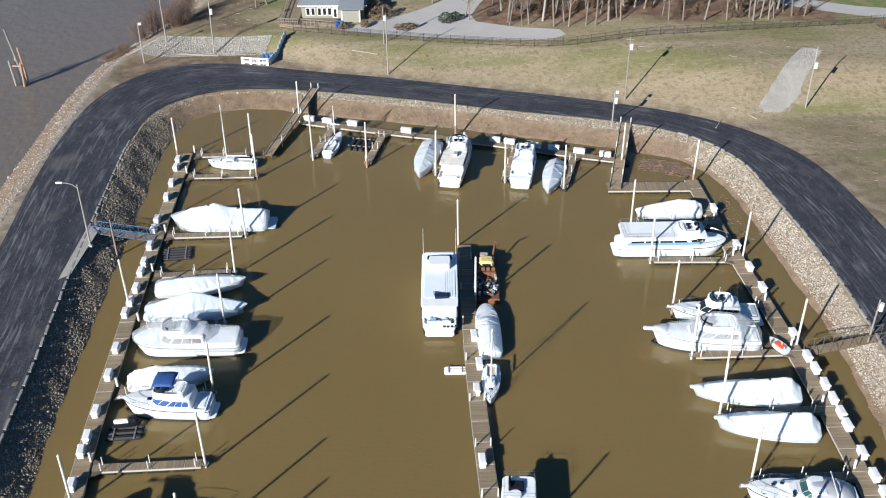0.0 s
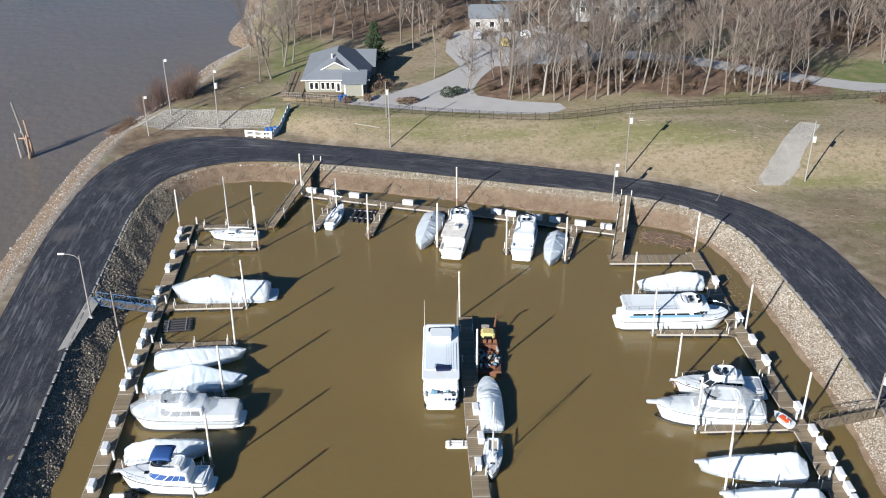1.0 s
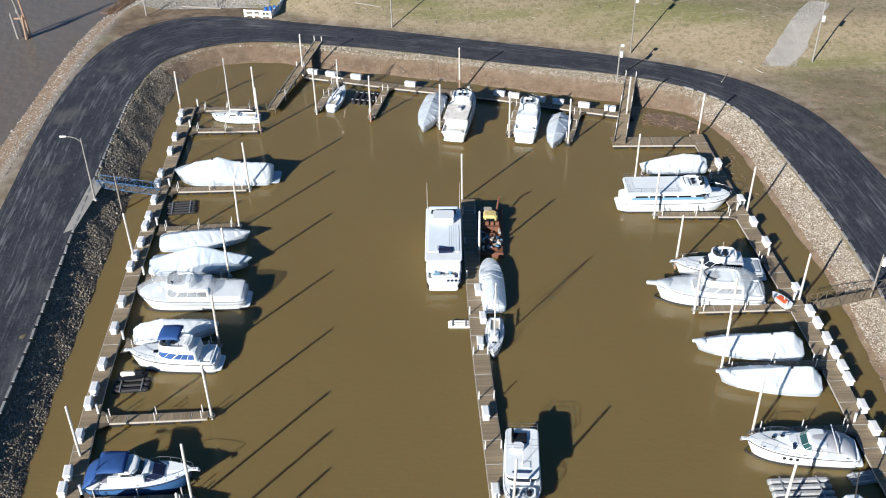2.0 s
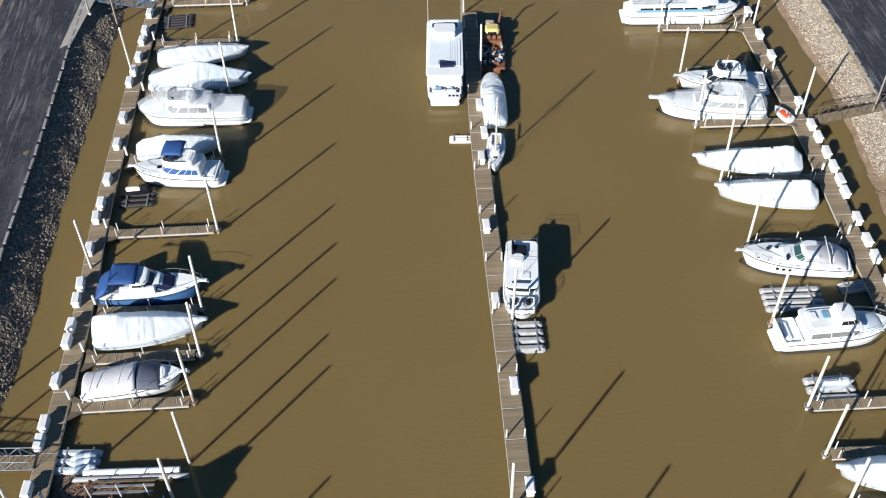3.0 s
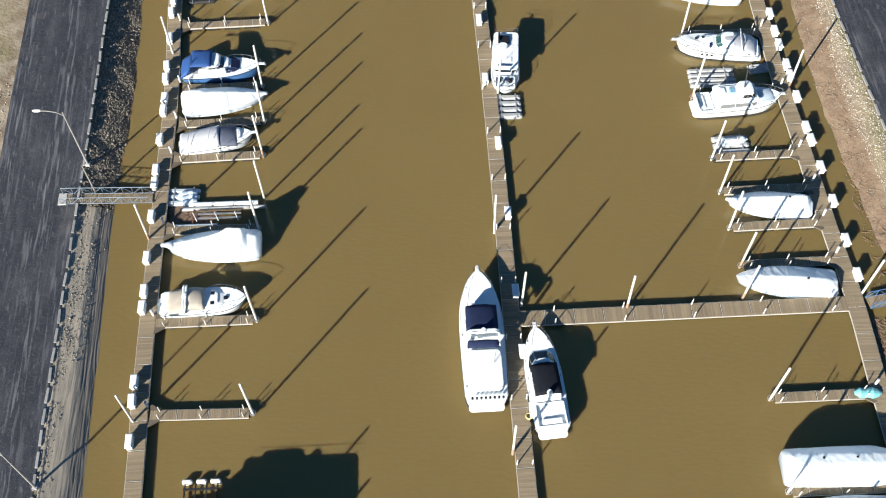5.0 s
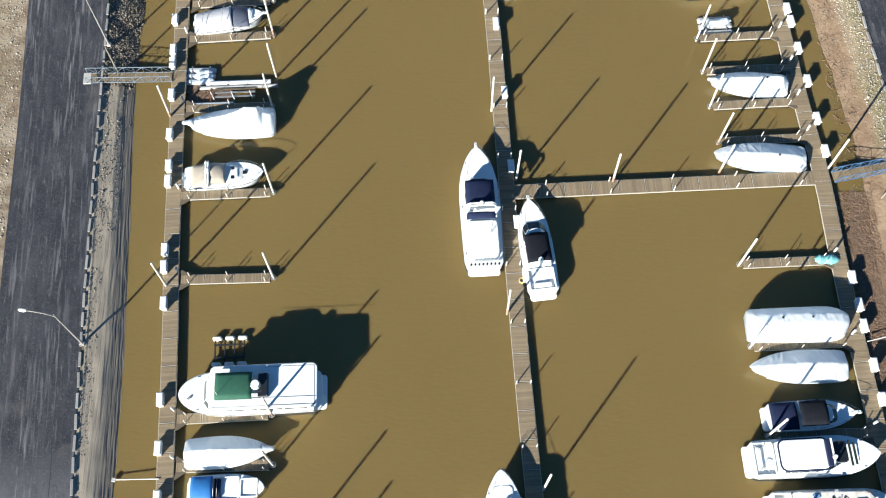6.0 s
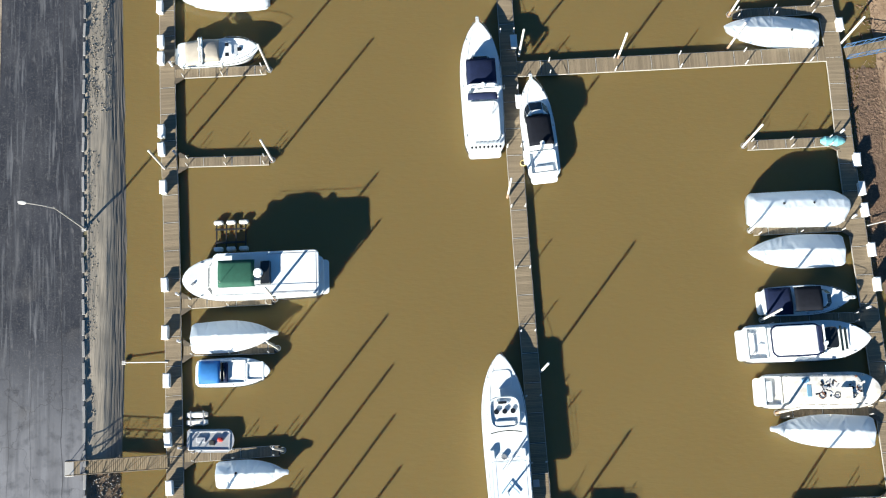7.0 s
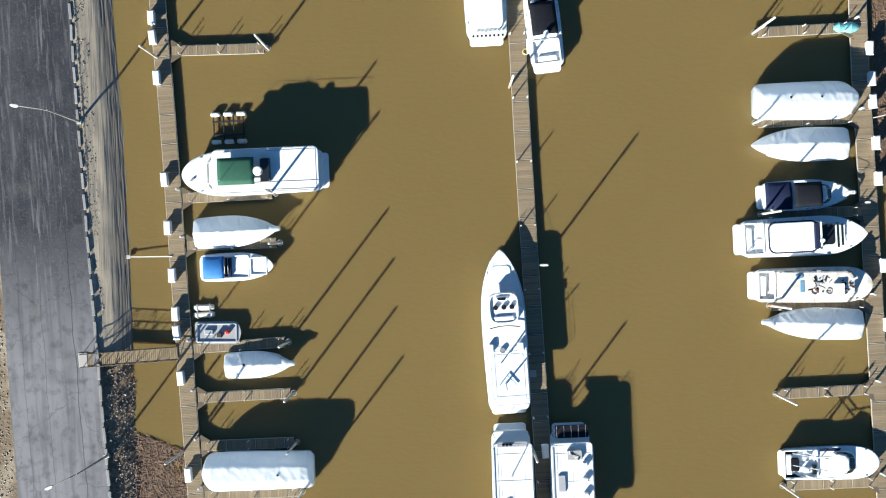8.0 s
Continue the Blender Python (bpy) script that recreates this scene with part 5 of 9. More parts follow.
# sailing boats
def sail_boat(label, x, y, head, L, B, mast, hull=None, boom=True):
    ob, half = motor_boat("sailboat", label, x, y, head, L, B, 0.75, 1.0, hull=hull, stern=0.7, blunt=1.9, bow_start=0.4, platform=0, hatches=1, pulpit=False, category="sailboat")
    house(ob, "cabin", -L * 0.08, L * 0.25, B * 0.55, 0.85, 0.35, GEL, front=0.5, nose=0.3, panes=2, screen=False)
    cockpit(ob, -L * 0.42, -L * 0.1, B * 0.5, 0.85, depth=0.2, seats=False)
    xm = L * 0.1
    part("mast", tube(bmesh.new(), (xm, 0, 1.0), (xm, 0, mast), 0.085, 0.07, 8), LAMP_WHITE, ob, "white mast")
    if boom:
        part("boom", tube(bmesh.new(), (xm, 0, 1.75), (xm - L * 0.42, 0, 1.8), 0.09, 0.08, 8), BLUE if mast < 8 else LAMP_WHITE, ob, "boom with furled sail")
    part("spreader", tube(bmesh.new(), (xm, -0.8, mast * 0.55), (xm, 0.8, mast * 0.55), 0.03, 0.03, 5), CHROME, ob)
    for k, p in enumerate(((L * 0.48, 0), (-L * 0.49, 0), (xm - 0.1, B * 0.42), (xm - 0.1, -B * 0.42))):
        part("stay", tube(bmesh.new(), (p[0], p[1], 0.95), (xm, 0, mast - 0.1), 0.018, 0.018, 4), CHROME, ob, "steel wire stay")
    return ob


sail_boat("small white sailboat with a tall bare mast", -30.0, 132.9, 176, 7.0, 2.4, 9.6)
sail_boat("small white daysailer with a low mast", 4.8, 83.9, 266, 6.0, 2.0, 8.0)
sail_boat("small bluish sailboat by the north dock", -16.0, 138.6, 78, 7.0, 2.2, 6.4, hull=SHRINK_BLUE)

# clear-film cruiser
ob, half = motor_boat("cruiser", "flybridge cruiser wrapped in milky clear film", -27.5, 90.8, 181, 11.4, 3.6, 1.25, 1.7, hatches=0, rails=False, pulpit=False, blunt=3.4, bow_start=0.62, full=0.6)
house(ob, "cabin", -2.2, 3.0, 3.1, 1.4, 1.2, GEL, front=0.9, nose=0.2, panes=3, glass=GREY_GLASS)
part("aft_cabin_top", plate(bmesh.new(), -3.9, 0, 1.3, 3.2, 3.0, 0.5, 0.3), GEL, ob)
flybridge(ob, -0.4, 2.6, 2.6, 2.65, 0.6, 2)
ridge = [(0, 2.2), (0.03, 2.7), (0.38, 2.9), (0.44, 3.6), (0.55, 4.0), (0.78, 3.9), (0.84, 3.2), (0.95, 2.6), (1, 2.2)]
part("film_cover", cover_mesh(11.6, 3.9, half, 1.25, 1.8, ridge, tent=0.72, skirt=0.9), CLEAR, ob, "milky clear film cover", smooth=True)

# large motor yacht on the centre dock
ob, half = motor_boat("motor_yacht", "large blunt white motor yacht with a pale flat upper deck", -0.42, 98.9, 90, 12.4, 4.1, 1.4, 1.8, bow_start=0.84, blunt=4.0, full=0.5, hatches=0, pulpit=False, rails=False)
house(ob, "deckhouse", -5.2, 6.1, 3.9, 1.7, 1.4, GEL, front=0.6, nose=0.06, panes=7)
part("upper_deck", plate(bmesh.new(), 0.2, 0, 3.16, 11.0, 4.1, 0.14, 0.5), DECK_WHITE, ob)
part("deck_cover", plate(bmesh.new(), -0.9, 0, 3.3, 5.4, 3.5, 0.06, 0.2), PALE_DECK, ob, "pale blue-grey deck cover")
part("helm_pod", plate(bmesh.new(), 2.9, 0, 3.3, 1.9, 2.5, 0.75, 0.35), GEL, ob, "white helm pod")
part("windscreen_pane", plate(bmesh.new(), 4.3, 0, 3.3, 0.5, 2.9, 0.35, 0.2), GLASS, ob, "dark windscreen")
part("bow_coaming", plate(bmesh.new(), 5.2, 0, 3.3, 0.35, 3.4, 0.3, 0.15), SHRINK_BLUE, ob)
part("roof_hatch", soft_box(bmesh.new(), -3.4, -0.2, 3.32, 0.8, 1.5, 0.25, 0.05, 4), NAVY, ob, "dark folded frame on the deck")
for k in range(4):
    part("deck_seam", box(bmesh.new(), -0.9, -1.4 + 0.25 * k, 3.362, 5.2, 0.03, 0.012), GREY_CANVAS, ob)
cockpit(ob, -6.5, -5.3, 3.4, 1.6)
part("cooler", soft_box(bmesh.new(), -5.8, 0.7, 1.66, 0.5, 0.7, 0.4, 0.05), SKY_STRIPE, ob, "turquoise cooler")
for k in range(4):
    part("fender", tube(bmesh.new(), (-6.55, -1.9 + k * 0.42, 1.6), (-6.55, -1.62 + k * 0.42, 1.6), 0.16, 0.16, 8), NAVY, ob, "dark blue fender")
top_rail(ob, -6.3, -5.2, 3.6, 1.75, 0.8)
for k in range(9):
    part("stern_gear", soft_box(bmesh.new(), -6.0 + 0.22 * (k % 4), -1.4 + 0.33 * k, 1.7, 0.3, 0.26, 0.25 + 0.05 * (k % 3), 0.05, 25 * k), (NAVY, DARK_TRIM, SKY_STRIPE, GEL, GREY_CANVAS)[k % 5], ob, "gear stowed in the stern")
for k in range(4):
    part("folded_leg", tube(bmesh.new(), (-3.9 + 0.3 * k, -1.1, 3.45), (-3.3 + 0.2 * k, 0.7, 3.5), 0.03, 0.03, 5), NAVY, ob, "folded dark leg")
aerial(ob, 5.2, 1.9, 3.3, 7.0)
aerial(ob, 5.2, -1.9, 3.3, 7.0)

# short houseboat on the centre dock, bow to the south
ob, half = motor_boat("houseboat", "white houseboat with a rounded bow and flat cabin roof", 6.4, 65.1, 267, 8.3, 3.3, 1.0, 1.3, blunt=2.6, bow_start=0.66, hatches=0, category="houseboat", full=0.55, pulpit=False)
house(ob, "deckhouse", -3.4, 1.9, 2.8, 1.05, 1.25, GEL, front=0.7, nose=0.12, panes=4)
part("roof", plate(bmesh.new(), -1.0, 0, 2.3, 5.9, 2.95, 0.1, 0.5), DECK_WHITE, ob)
top_rail(ob, -3.85, -1.2, 2.7, 2.4, 0.7)
part("roof_settee", soft_box(bmesh.new(), -2.6, -0.2, 2.4, 1.1, 1.2, 0.3, 0.08), BLACK_CANVAS, ob, "black roof settee")
part("settee_back", soft_box(bmesh.new(), -2.75, -0.85, 2.4, 1.3, 0.2, 0.62, 0.06), BLACK_CANVAS, ob, "black settee back")
part("roof_table", tube(bmesh.new(), (-1.45, -0.35, 2.4), (-1.45, -0.35, 2.75), 0.5, 0.52, 16), GEL, ob, "round white roof table")
part("roof_hatch", plate(bmesh.new(), 0.5, 0.3, 2.4, 0.8, 0.8, 0.08, 0.1), GEL, ob)
part("windscreen_pane", plate(bmesh.new(), 1.35, -0.1, 2.36, 0.14, 1.6, 0.2, 0.06), NAVY, ob, "dark strip of windscreen")
cockpit(ob, 2.2, 3.75, 2.2, 1.15, sole=BLACK_CANVAS, seats=False)
for k in range(3):
    part("helm_seat", soft_box(bmesh.new(), 2.75, -0.65 + 0.62 * k, 1.18, 0.6, 0.42, 0.45, 0.1), GREY_CANVAS if k == 1 else BLACK_CANVAS, ob, "dark bow lounge seat")
rail(ob, 8.3, half, 1.0, 1.3, 0.6, 0.55)
aerial(ob, 0.5, 0, 2.4, 3.8)

# express yacht, west side of the centre dock
ob, half = motor_boat("motor_yacht", "long white express yacht with navy cockpit canvas", 2.74, 29.3, 92.6, 14.3, 4.4, 1.35, 2.0, bow_start=0.52, blunt=2.5, hatches=1)
house(ob, "cabin", -0.4, 4.2, 3.2, 1.65, 0.75, GEL, front=2.3, nose=0.45, panes=2)
canvas(ob, "canvas_top", -0.6, 2.3, 3.0, 3.9, 3.6, NAVY, crown=0.22, skirt=0.9, label="navy canvas cockpit top")
arch(ob, -1.0, 3.3, 1.6, 4.1)
canvas(ob, "canvas_flap", -1.9, -1.2, 3.0, 2.7, 2.9, NAVY, crown=0.15, skirt=0.2, label="navy canvas aft flap")
part("aft_deck_cover", plate(bmesh.new(), -4.0, 0, 1.55, 4.2, 3.4, 0.55, 0.55), GEL, ob, "white aft deck cover")
part("ensign_staff", tube(bmesh.new(), (-3.4, -0.9, 2.0), (-2.9, -1.1, 4.2), 0.04, 0.03, 6), CHROME, ob, "leaning staff")
for k in range(8):
    part("fender", tube(bmesh.new(), (-6.9, -1.55 + k * 0.42, 1.75), (-6.9, -1.55 + k * 0.42, 2.0), 0.12, 0.12, 8), GLASS, ob, "dark fender")

# cruiser with black canvas, east side of the centre dock
ob, half = motor_boat("cruiser", "white sport cruiser with a black cockpit canvas", 8.6, 24.7, 96.7, 10.7, 3.6, 1.25, 1.8, bow_start=0.45, blunt=2.6, hatches=1)
house(ob, "cabin", 0.2, 3.4, 2.7, 1.5, 0.8, GEL, front=1.9, nose=0.45, panes=2)
canvas(ob, "canvas_top", -2.4, 0.9, 2.5, 3.0, 2.9, BLACK_CANVAS, crown=0.2, skirt=0.3, label="black canvas cockpit top")
house(ob, "windscreen_house", -2.5, 1.3, 2.6, 1.5, 1.1, GEL, front=1.0, panes=3)
part("radar_dome", tube(bmesh.new(), (-2.3, 0, 3.0), (-2.3, 0, 3.3), 0.28, 0.2, 10), GEL, ob, "white radar dome")
cockpit(ob, -5.0, -2.7, 2.7, 1.25, sole=GEL)

# flybridge yacht further south on the centre dock
ob, half = motor_boat("motor_yacht", "large white flybridge yacht with dark helm seats", 4.55, -7.2, 93.5, 16.2, 4.5, 1.5, 2.1, bow_start=0.55, blunt=2.4, hatches=0, full=0.72, rails=False, pulpit=False)
house(ob, "deckhouse", -5.6, 4.6, 3.7, 1.6, 1.1, GEL, front=2.4, nose=0.35, panes=6)
part("boat_deck", plate(bmesh.new(), -2.6, 0, 2.68, 9.8, 4.1, 0.14, 0.55), DECK_WHITE, ob)
flybridge(ob, 0.7, 3.9, 3.1, 2.78, 0.42, 3, screen=False)
rail(ob, 16.2, half, 1.5, 2.1, 0.5, 0.6)
top_rail(ob, -7.3, -2.4, 3.9, 2.8, 0.5)
part("dark_trim", pipe(bmesh.new(), [(0.25 + 0.3 * math.cos(1.2 * k / 5), 1.5 * k / 5, 3.18) for k in range(-5, 6)], 0.055, 6), DARK_TRIM, ob, "dark curved trim behind the bridge")
part("foredeck_pad", plate(bmesh.new(), 5.6, 0, 2.0, 1.9, 2.0, 0.14, 0.5), GEL, ob, "white foredeck sun pad")
part("boat_deck_line", plate(bmesh.new(), -4.6, 0, 2.82, 4.6, 3.3, 0.03, 0.2), PALE_DECK, ob)
part("tender_frame", pipe(bmesh.new(), [(-5.4, -0.8, 3.0), (-4.4, 0.1, 3.05), (-5.3, 0.9, 3.0)], 0.06, 6), SKY_STRIPE, ob, "pale blue folded cradle")
part("crane_base", tube(bmesh.new(), (-1.9, 0.4, 2.82), (-1.9, 0.4, 3.1), 0.3, 0.26, 12), GALV, ob, "grey crane base")
part("side_step", soft_box(bmesh.new(), -4.6, -2.6, 1.3, 0.7, 0.6, 0.1, 0.03), GALV, ob, "grey boarding step")
part("boom_crane", tube(bmesh.new(), (-3.2, 0.6, 2.8), (-3.2, 0.6, 3.9), 0.12, 0.1, 8), GEL, ob, "white davit post")
part("davit_arm", tube(bmesh.new(), (-3.2, 0.6, 3.9), (-2.0, -0.3, 4.2), 0.09, 0.06, 8), GEL, ob, "white davit arm")
part("mast", tube(bmesh.new(), (-5.2, 0.3, 2.8), (-5.6, 0.3, 5.2), 0.10, 0.06, 8), GEL, ob)
for s in (-1, 1):
    part("locker", soft_box(bmesh.new(), -1.6, s * 1.5, 2.82, 0.9, 0.5, 0.4, 0.08), GEL, ob)

# two houseboats stern to stern at the south
def flat_houseboat(label, x, y, head, L, B, dark):
    ob, half = motor_boat("houseboat", label, x, y, head, L, B, 1.1, 1.3, blunt=5, bow_start=0.8, hatches=0, pulpit=False, platform=0.7, category="houseboat", full=0.5, rails=False)
    house(ob, "deckhouse", -L / 2 + 1.2, L / 2 - 1.4, B - 0.5, 1.1, 1.65, GEL, front=0.5, nose=0.06, panes=6)
    part("roof", plate(bmesh.new(), 0.1, 0, 2.78, L - 1.6, B - 0.1, 0.14, 0.55), DECK_WHITE, ob)
    for k in range(4):
        part("roof_seam", box(bmesh.new(), -L / 2 + 2.0 + k * (L - 4) / 3, 0, 2.9, 0.06, B - 0.5, 0.05), GEL, ob)
    top_rail(ob, -L / 2 + 1.1, L / 2 - 1.7, B - 0.35, 2.9, 0.32)
    part("roof_vent", soft_box(bmesh.new(), 1.0, -0.8, 2.9, 0.6, 0.6, 0.35, 0.1), GEL, ob)
    part("roof_bench", soft_box(bmesh.new(), 2.4, 0.9, 2.9, 1.4, 0.6, 0.45, 0.08), GEL, ob)
    for k in range(3):
        part("roof_panel_line", box(bmesh.new(), 0.4, -B * 0.28 + k * B * 0.28, 2.92, L - 4.2, 0.025, 0.012), GREY_CANVAS, ob)
    for sgn in (-1, 1):
        part("side_gutter", box(bmesh.new(), 0.1, sgn * (B / 2 - 0.22), 2.92, L - 2.6, 0.09, 0.07), GEL, ob)
    for k in range(2):
        part("stern_post", tube(bmesh.new(), (-L / 2 + 0.25, (k - 0.5) * (B - 0.7), 1.2), (-L / 2 + 0.25, (k - 0.5) * (B - 0.7), 3.1), 0.04, 0.04, 6), CHROME, ob, "steel stern post")
    if dark:
        part("dark_cushion", soft_box(bmesh.new(), -L / 2 + 4.9, -1.15, 2.92, 1.7, 0.75, 0.2, 0.06), GREY_CANVAS, ob, "grey roof cushion")
        part("roof_locker", soft_box(bmesh.new(), -L / 2 + 2.1, 0.2, 2.92, 1.0, 1.5, 0.35, 0.06), FLOAT_GREY, ob, "grey roof locker")
        for k in range(5):
            part("locker_gear", soft_box(bmesh.new(), -L / 2 + 1.8 + 0.16 * k, -0.3 + 0.22 * k, 3.27, 0.3, 0.12, 0.08, 0.02, 40 * k), (GEL, BLACK_CANVAS, TAN)[k % 3], ob, "small gear on the locker")
        part("stern_awning", soft_box(bmesh.new(), -L / 2 - 0.1, 0.1, 2.3, 1.3, B * 0.78, 0.06, 0.05), BLACK_CANVAS, ob, "dark stern awning")
        for k in range(5):
            part("awning_rib", box(bmesh.new(), -L / 2 - 0.1, -1.4 + 0.72 * k, 2.37, 1.25, 0.05, 0.04), GALV, ob, "steel awning rib")
        for k in range(3):
            part("roof_chair", soft_box(bmesh.new(), -L / 2 + 3.1 + k * 1.5, 1.2, 2.92, 0.5, 0.55, 0.45, 0.08), GEL, ob, "white roof chair")
    else:
        part("stern_rack", box(bmesh.new(), -L / 2 + 1.05, 0.0, 2.9, 0.5, B * 0.7, 0.08), GREY_CANVAS, ob, "grey stern rack")
        for k in range(3):
            part("fender", tube(bmesh.new(), (-L / 2 + 1.05, -1.0 + k * 0.35, 3.1), (-L / 2 + 1.05, -0.75 + k * 0.35, 3.1), 0.13, 0.13, 8), BLACK_CANVAS, ob, "black fender")
        part("roof_pole", tube(bmesh.new(), (-1.6, -0.3, 3), (-2.9, -0.6, 5.2), 0.05, 0.04, 6), GEL, ob, "leaning white roof pole")
    return ob


flat_houseboat("white houseboat with a plain flat roof", 5.3, -23.4, 272, 12.0, 4.2, False)
flat_houseboat("white houseboat with dark cushions on its roof", 11.25, -23.6, 272, 12.4, 4.3, True)

# houseboat with a light blue stripe
ob, half = motor_boat("houseboat", "long white houseboat with a light blue stripe", 28.1, 109.9, 1, 13.5, 3.9, 1.3, 1.6, blunt=2.6, bow_start=0.72, hatches=0, stripe=None, category="houseboat", full=0.65, pulpit=False)
house(ob, "deckhouse", -6.0, 4.2, 3.7, 1.3, 1.5, GEL, front=1.0, nose=0.15, panes=4, sill=0.48, head=0.76)
part("stripe", band_mesh(13.6, plan_shape(11.4, 3.74, 0.99, 0.7, 4), 2.05, 2.05, 0.92, 1.08, 0.03, 0.08, 0.72), SKY_STRIPE, ob, "light blue stripe")
part("roof", plate(bmesh.new(), -1.2, 0, 2.84, 10.4, 4.0, 0.12, 0.55), DECK_WHITE, ob)
flybridge(ob, 0.6, 3.4, 2.8, 2.92, 0.6, 2)
top_rail(ob, -6.2, -0.2, 3.8, 2.92, 0.6)
part("windscreen_pane", box(bmesh.new(), 3.2, 0, 3.4, 0.08, 2.2, 0.6, 0, -25), GLASS, ob, "dark windscreen")

# flybridge boats on the east side
ob, half = motor_boat("cruiser", "older white cruiser with a tall flybridge", 30.2, 95.3, 176, 9.6, 3.1, 1.2, 1.7, hatches=1)
house(ob, "cabin", -2.6, 2.4, 2.6, 1.35, 1.1, GEL, front=1.2, nose=0.35, panes=3)
flybridge(ob, -1.8, 1.0, 2.3, 2.45, 0.7, 2)
cockpit(ob, -4.6, -2.8, 2.6, 1.2, sole=BLUE)
aerial(ob, 0.2, 0.8, 2.8, 5.0)

ob, half = motor_boat("cruiser", "large white cruiser wrapped in milky clear film", 28.1, 90.9, 176, 11.3, 3.6, 1.35, 1.95, hatches=0, rails=False, pulpit=False)
house(ob, "cabin", -3.6, 2.4, 3.1, 1.5, 1.2, GEL, front=1.5, nose=0.35, panes=2, glass=GREY_GLASS)
flybridge(ob, -3.2, 0.9, 2.8, 2.7, 0.6, 2)
rings = [[(5.65 + dx, r * 1.2 * math.cos(q), 1.95 + r * 0.6 * math.sin(q)) for q in (2 * math.pi * k / 8 for k in range(8))] for dx, r in ((-1.4, 0.52), (-0.6, 0.36), (0.2, 0.28), (0.9, 0.26), (1.0, 0.12))]
part("wrapped_pulpit", ring_loft(bmesh.new(), rings), SHRINK, ob, "film-wrapped bow pulpit", smooth=True)
part("film_cover", cover_mesh(11.5, 4.0, half, 1.35, 1.95, [(0, 2.2), (0.06, 3.0), (0.2, 4.1), (0.45, 4.3), (0.55, 3.6), (0.68, 2.7), (0.95, 2.3), (1, 2.1)], tent=0.7, skirt=0.95), CLEAR, ob, "milky clear film cover", smooth=True)
cockpit(ob, -5.6, -3.8, 3.0, 1.35)
tend = boat_at("dinghy", "small white dinghy with an orange seat stowed at the stern", "dinghy", 35.5, 89.6, 60)
hf = plan_shape(2.6, 1.3, 0.9, 0.4, 2.0)
part("hull", hull_mesh(2.6, 1.3, 0.4, 0.55, hf, 10, 0.1), GEL, tend)
part("seat", soft_box(bmesh.new(), -0.2, 0, 0.42, 1.3, 0.7, 0.1, 0.04), material("orange seat", (0.7, 0.12, 0.04), 0.6), tend, "orange-red seat")
tend.matrix_world = pose(35.6, 89.4, DECK_Z + 0.12, 0, 0, 118)

ob, half = motor_boat("cruiser", "white express cruiser with grey canvas and oval portlights", 31.6, 67.9, 174, 9.7, 3.2, 1.2, 1.65, hatches=0, blunt=2.6)
house(ob, "cabin", -0.6, 3.2, 2.5, 1.4, 0.36, GEL, front=1.9, nose=0.45, panes=0, screen=False)
house(ob, "windscreen_house", -2.0, 0.7, 2.5, 1.55, 0.75, GEL, front=1.1, panes=1, glass=TEAL_GLASS)
canvas(ob, "canvas_top", -3.0, -0.5, 2.6, 2.35, 2.5, GREY_CANVAS, crown=0.3, skirt=0.2, label="grey canvas cockpit top")
canvas(ob, "stern_cover", -4.5, -3.0, 2.8, 1.6, 2.3, PALE_CANVAS, crown=0.25, skirt=0.1, label="pale grey stern cover")
pipe_arch = [(-2.9, -1.4, 1.6), (-2.5, -1.3, 2.75), (-2.5, 1.3, 2.75), (-2.9, 1.4, 1.6)]
part("canvas_bow", pipe(bmesh.new(), pipe_arch, 0.05, 6), GEL, ob, "white hoop over the cockpit")
for hx, hy in ((1.7, 0.55), (2.5, 0.3)):
    part("vent", tube(bmesh.new(), (0.9, 0.7 + 0.28 * (hx > 2), 1.75), (0.9, 0.7 + 0.28 * (hx > 2), 2.0), 0.13, 0.15, 10), NAVY, ob, "dark round vent")
    part("side_hatch", soft_box(bmesh.new(), hx, -hy, 1.68, 0.32, 0.26, 0.12, 0.03), GLASS, ob, "small dark hatch")
for s in (-1, 1):
    for k in range(3):
        part("portlight", tube(bmesh.new(), (0.6 + k * 0.55, s * (half(0.56 + k * 0.053) * 0.98 - 0.05), 0.95), (0.6 + k * 0.55, s * (half(0.56 + k * 0.053) * 0.98 + 0.03), 0.95), 0.16, 0.16, 10), GLASS, ob, "dark portlight")

ob, half = motor_boat("trawler", "white trawler yacht with a stepped deckhouse and mast", 32.8, 59.3, 6, 9.7, 3.2, 1.2, 1.7, hatches=0, blunt=2.8, bow_start=0.55)
house(ob, "deckhouse", -3.0, 2.2, 2.7, 1.25, 1.1, GEL, front=0.6, nose=0.15, panes=2, sill=0.3, head=0.85, glass=GREY_GLASS)
cockpit(ob, -4.7, -3.2, 2.7, 1.15, sole=DECK_WHITE)
part("stern_gate", soft_box(bmesh.new(), -4.95, 0, 1.2, 0.1, 2.4, 0.7, 0.03), GEL, ob)
part("roof", plate(bmesh.new(), -0.6, 0, 2.37, 4.9, 2.9, 0.12, 0.4), DECK_WHITE, ob)
part("roof_step", plate(bmesh.new(), -1.3, 0, 2.49, 2.6, 2.1, 0.16, 0.3), GEL, ob)
house(ob, "wheelhouse", -0.4, 1.7, 2.2, 2.47, 0.85, GEL, front=0.5, nose=0.2, panes=2)
for k in range(2):
    part("roof_hatch", soft_box(bmesh.new(), -2.1 + k * 1.1, 0.3, 2.65, 0.6, 0.8, 0.14, 0.05), SKY_STRIPE if k else GEL, ob)
part("mast", tube(bmesh.new(), (0.2, 0, 3.3), (-0.3, 0, 7.2), 0.08, 0.05, 8), DARK_TRIM, ob, "dark slender mast")
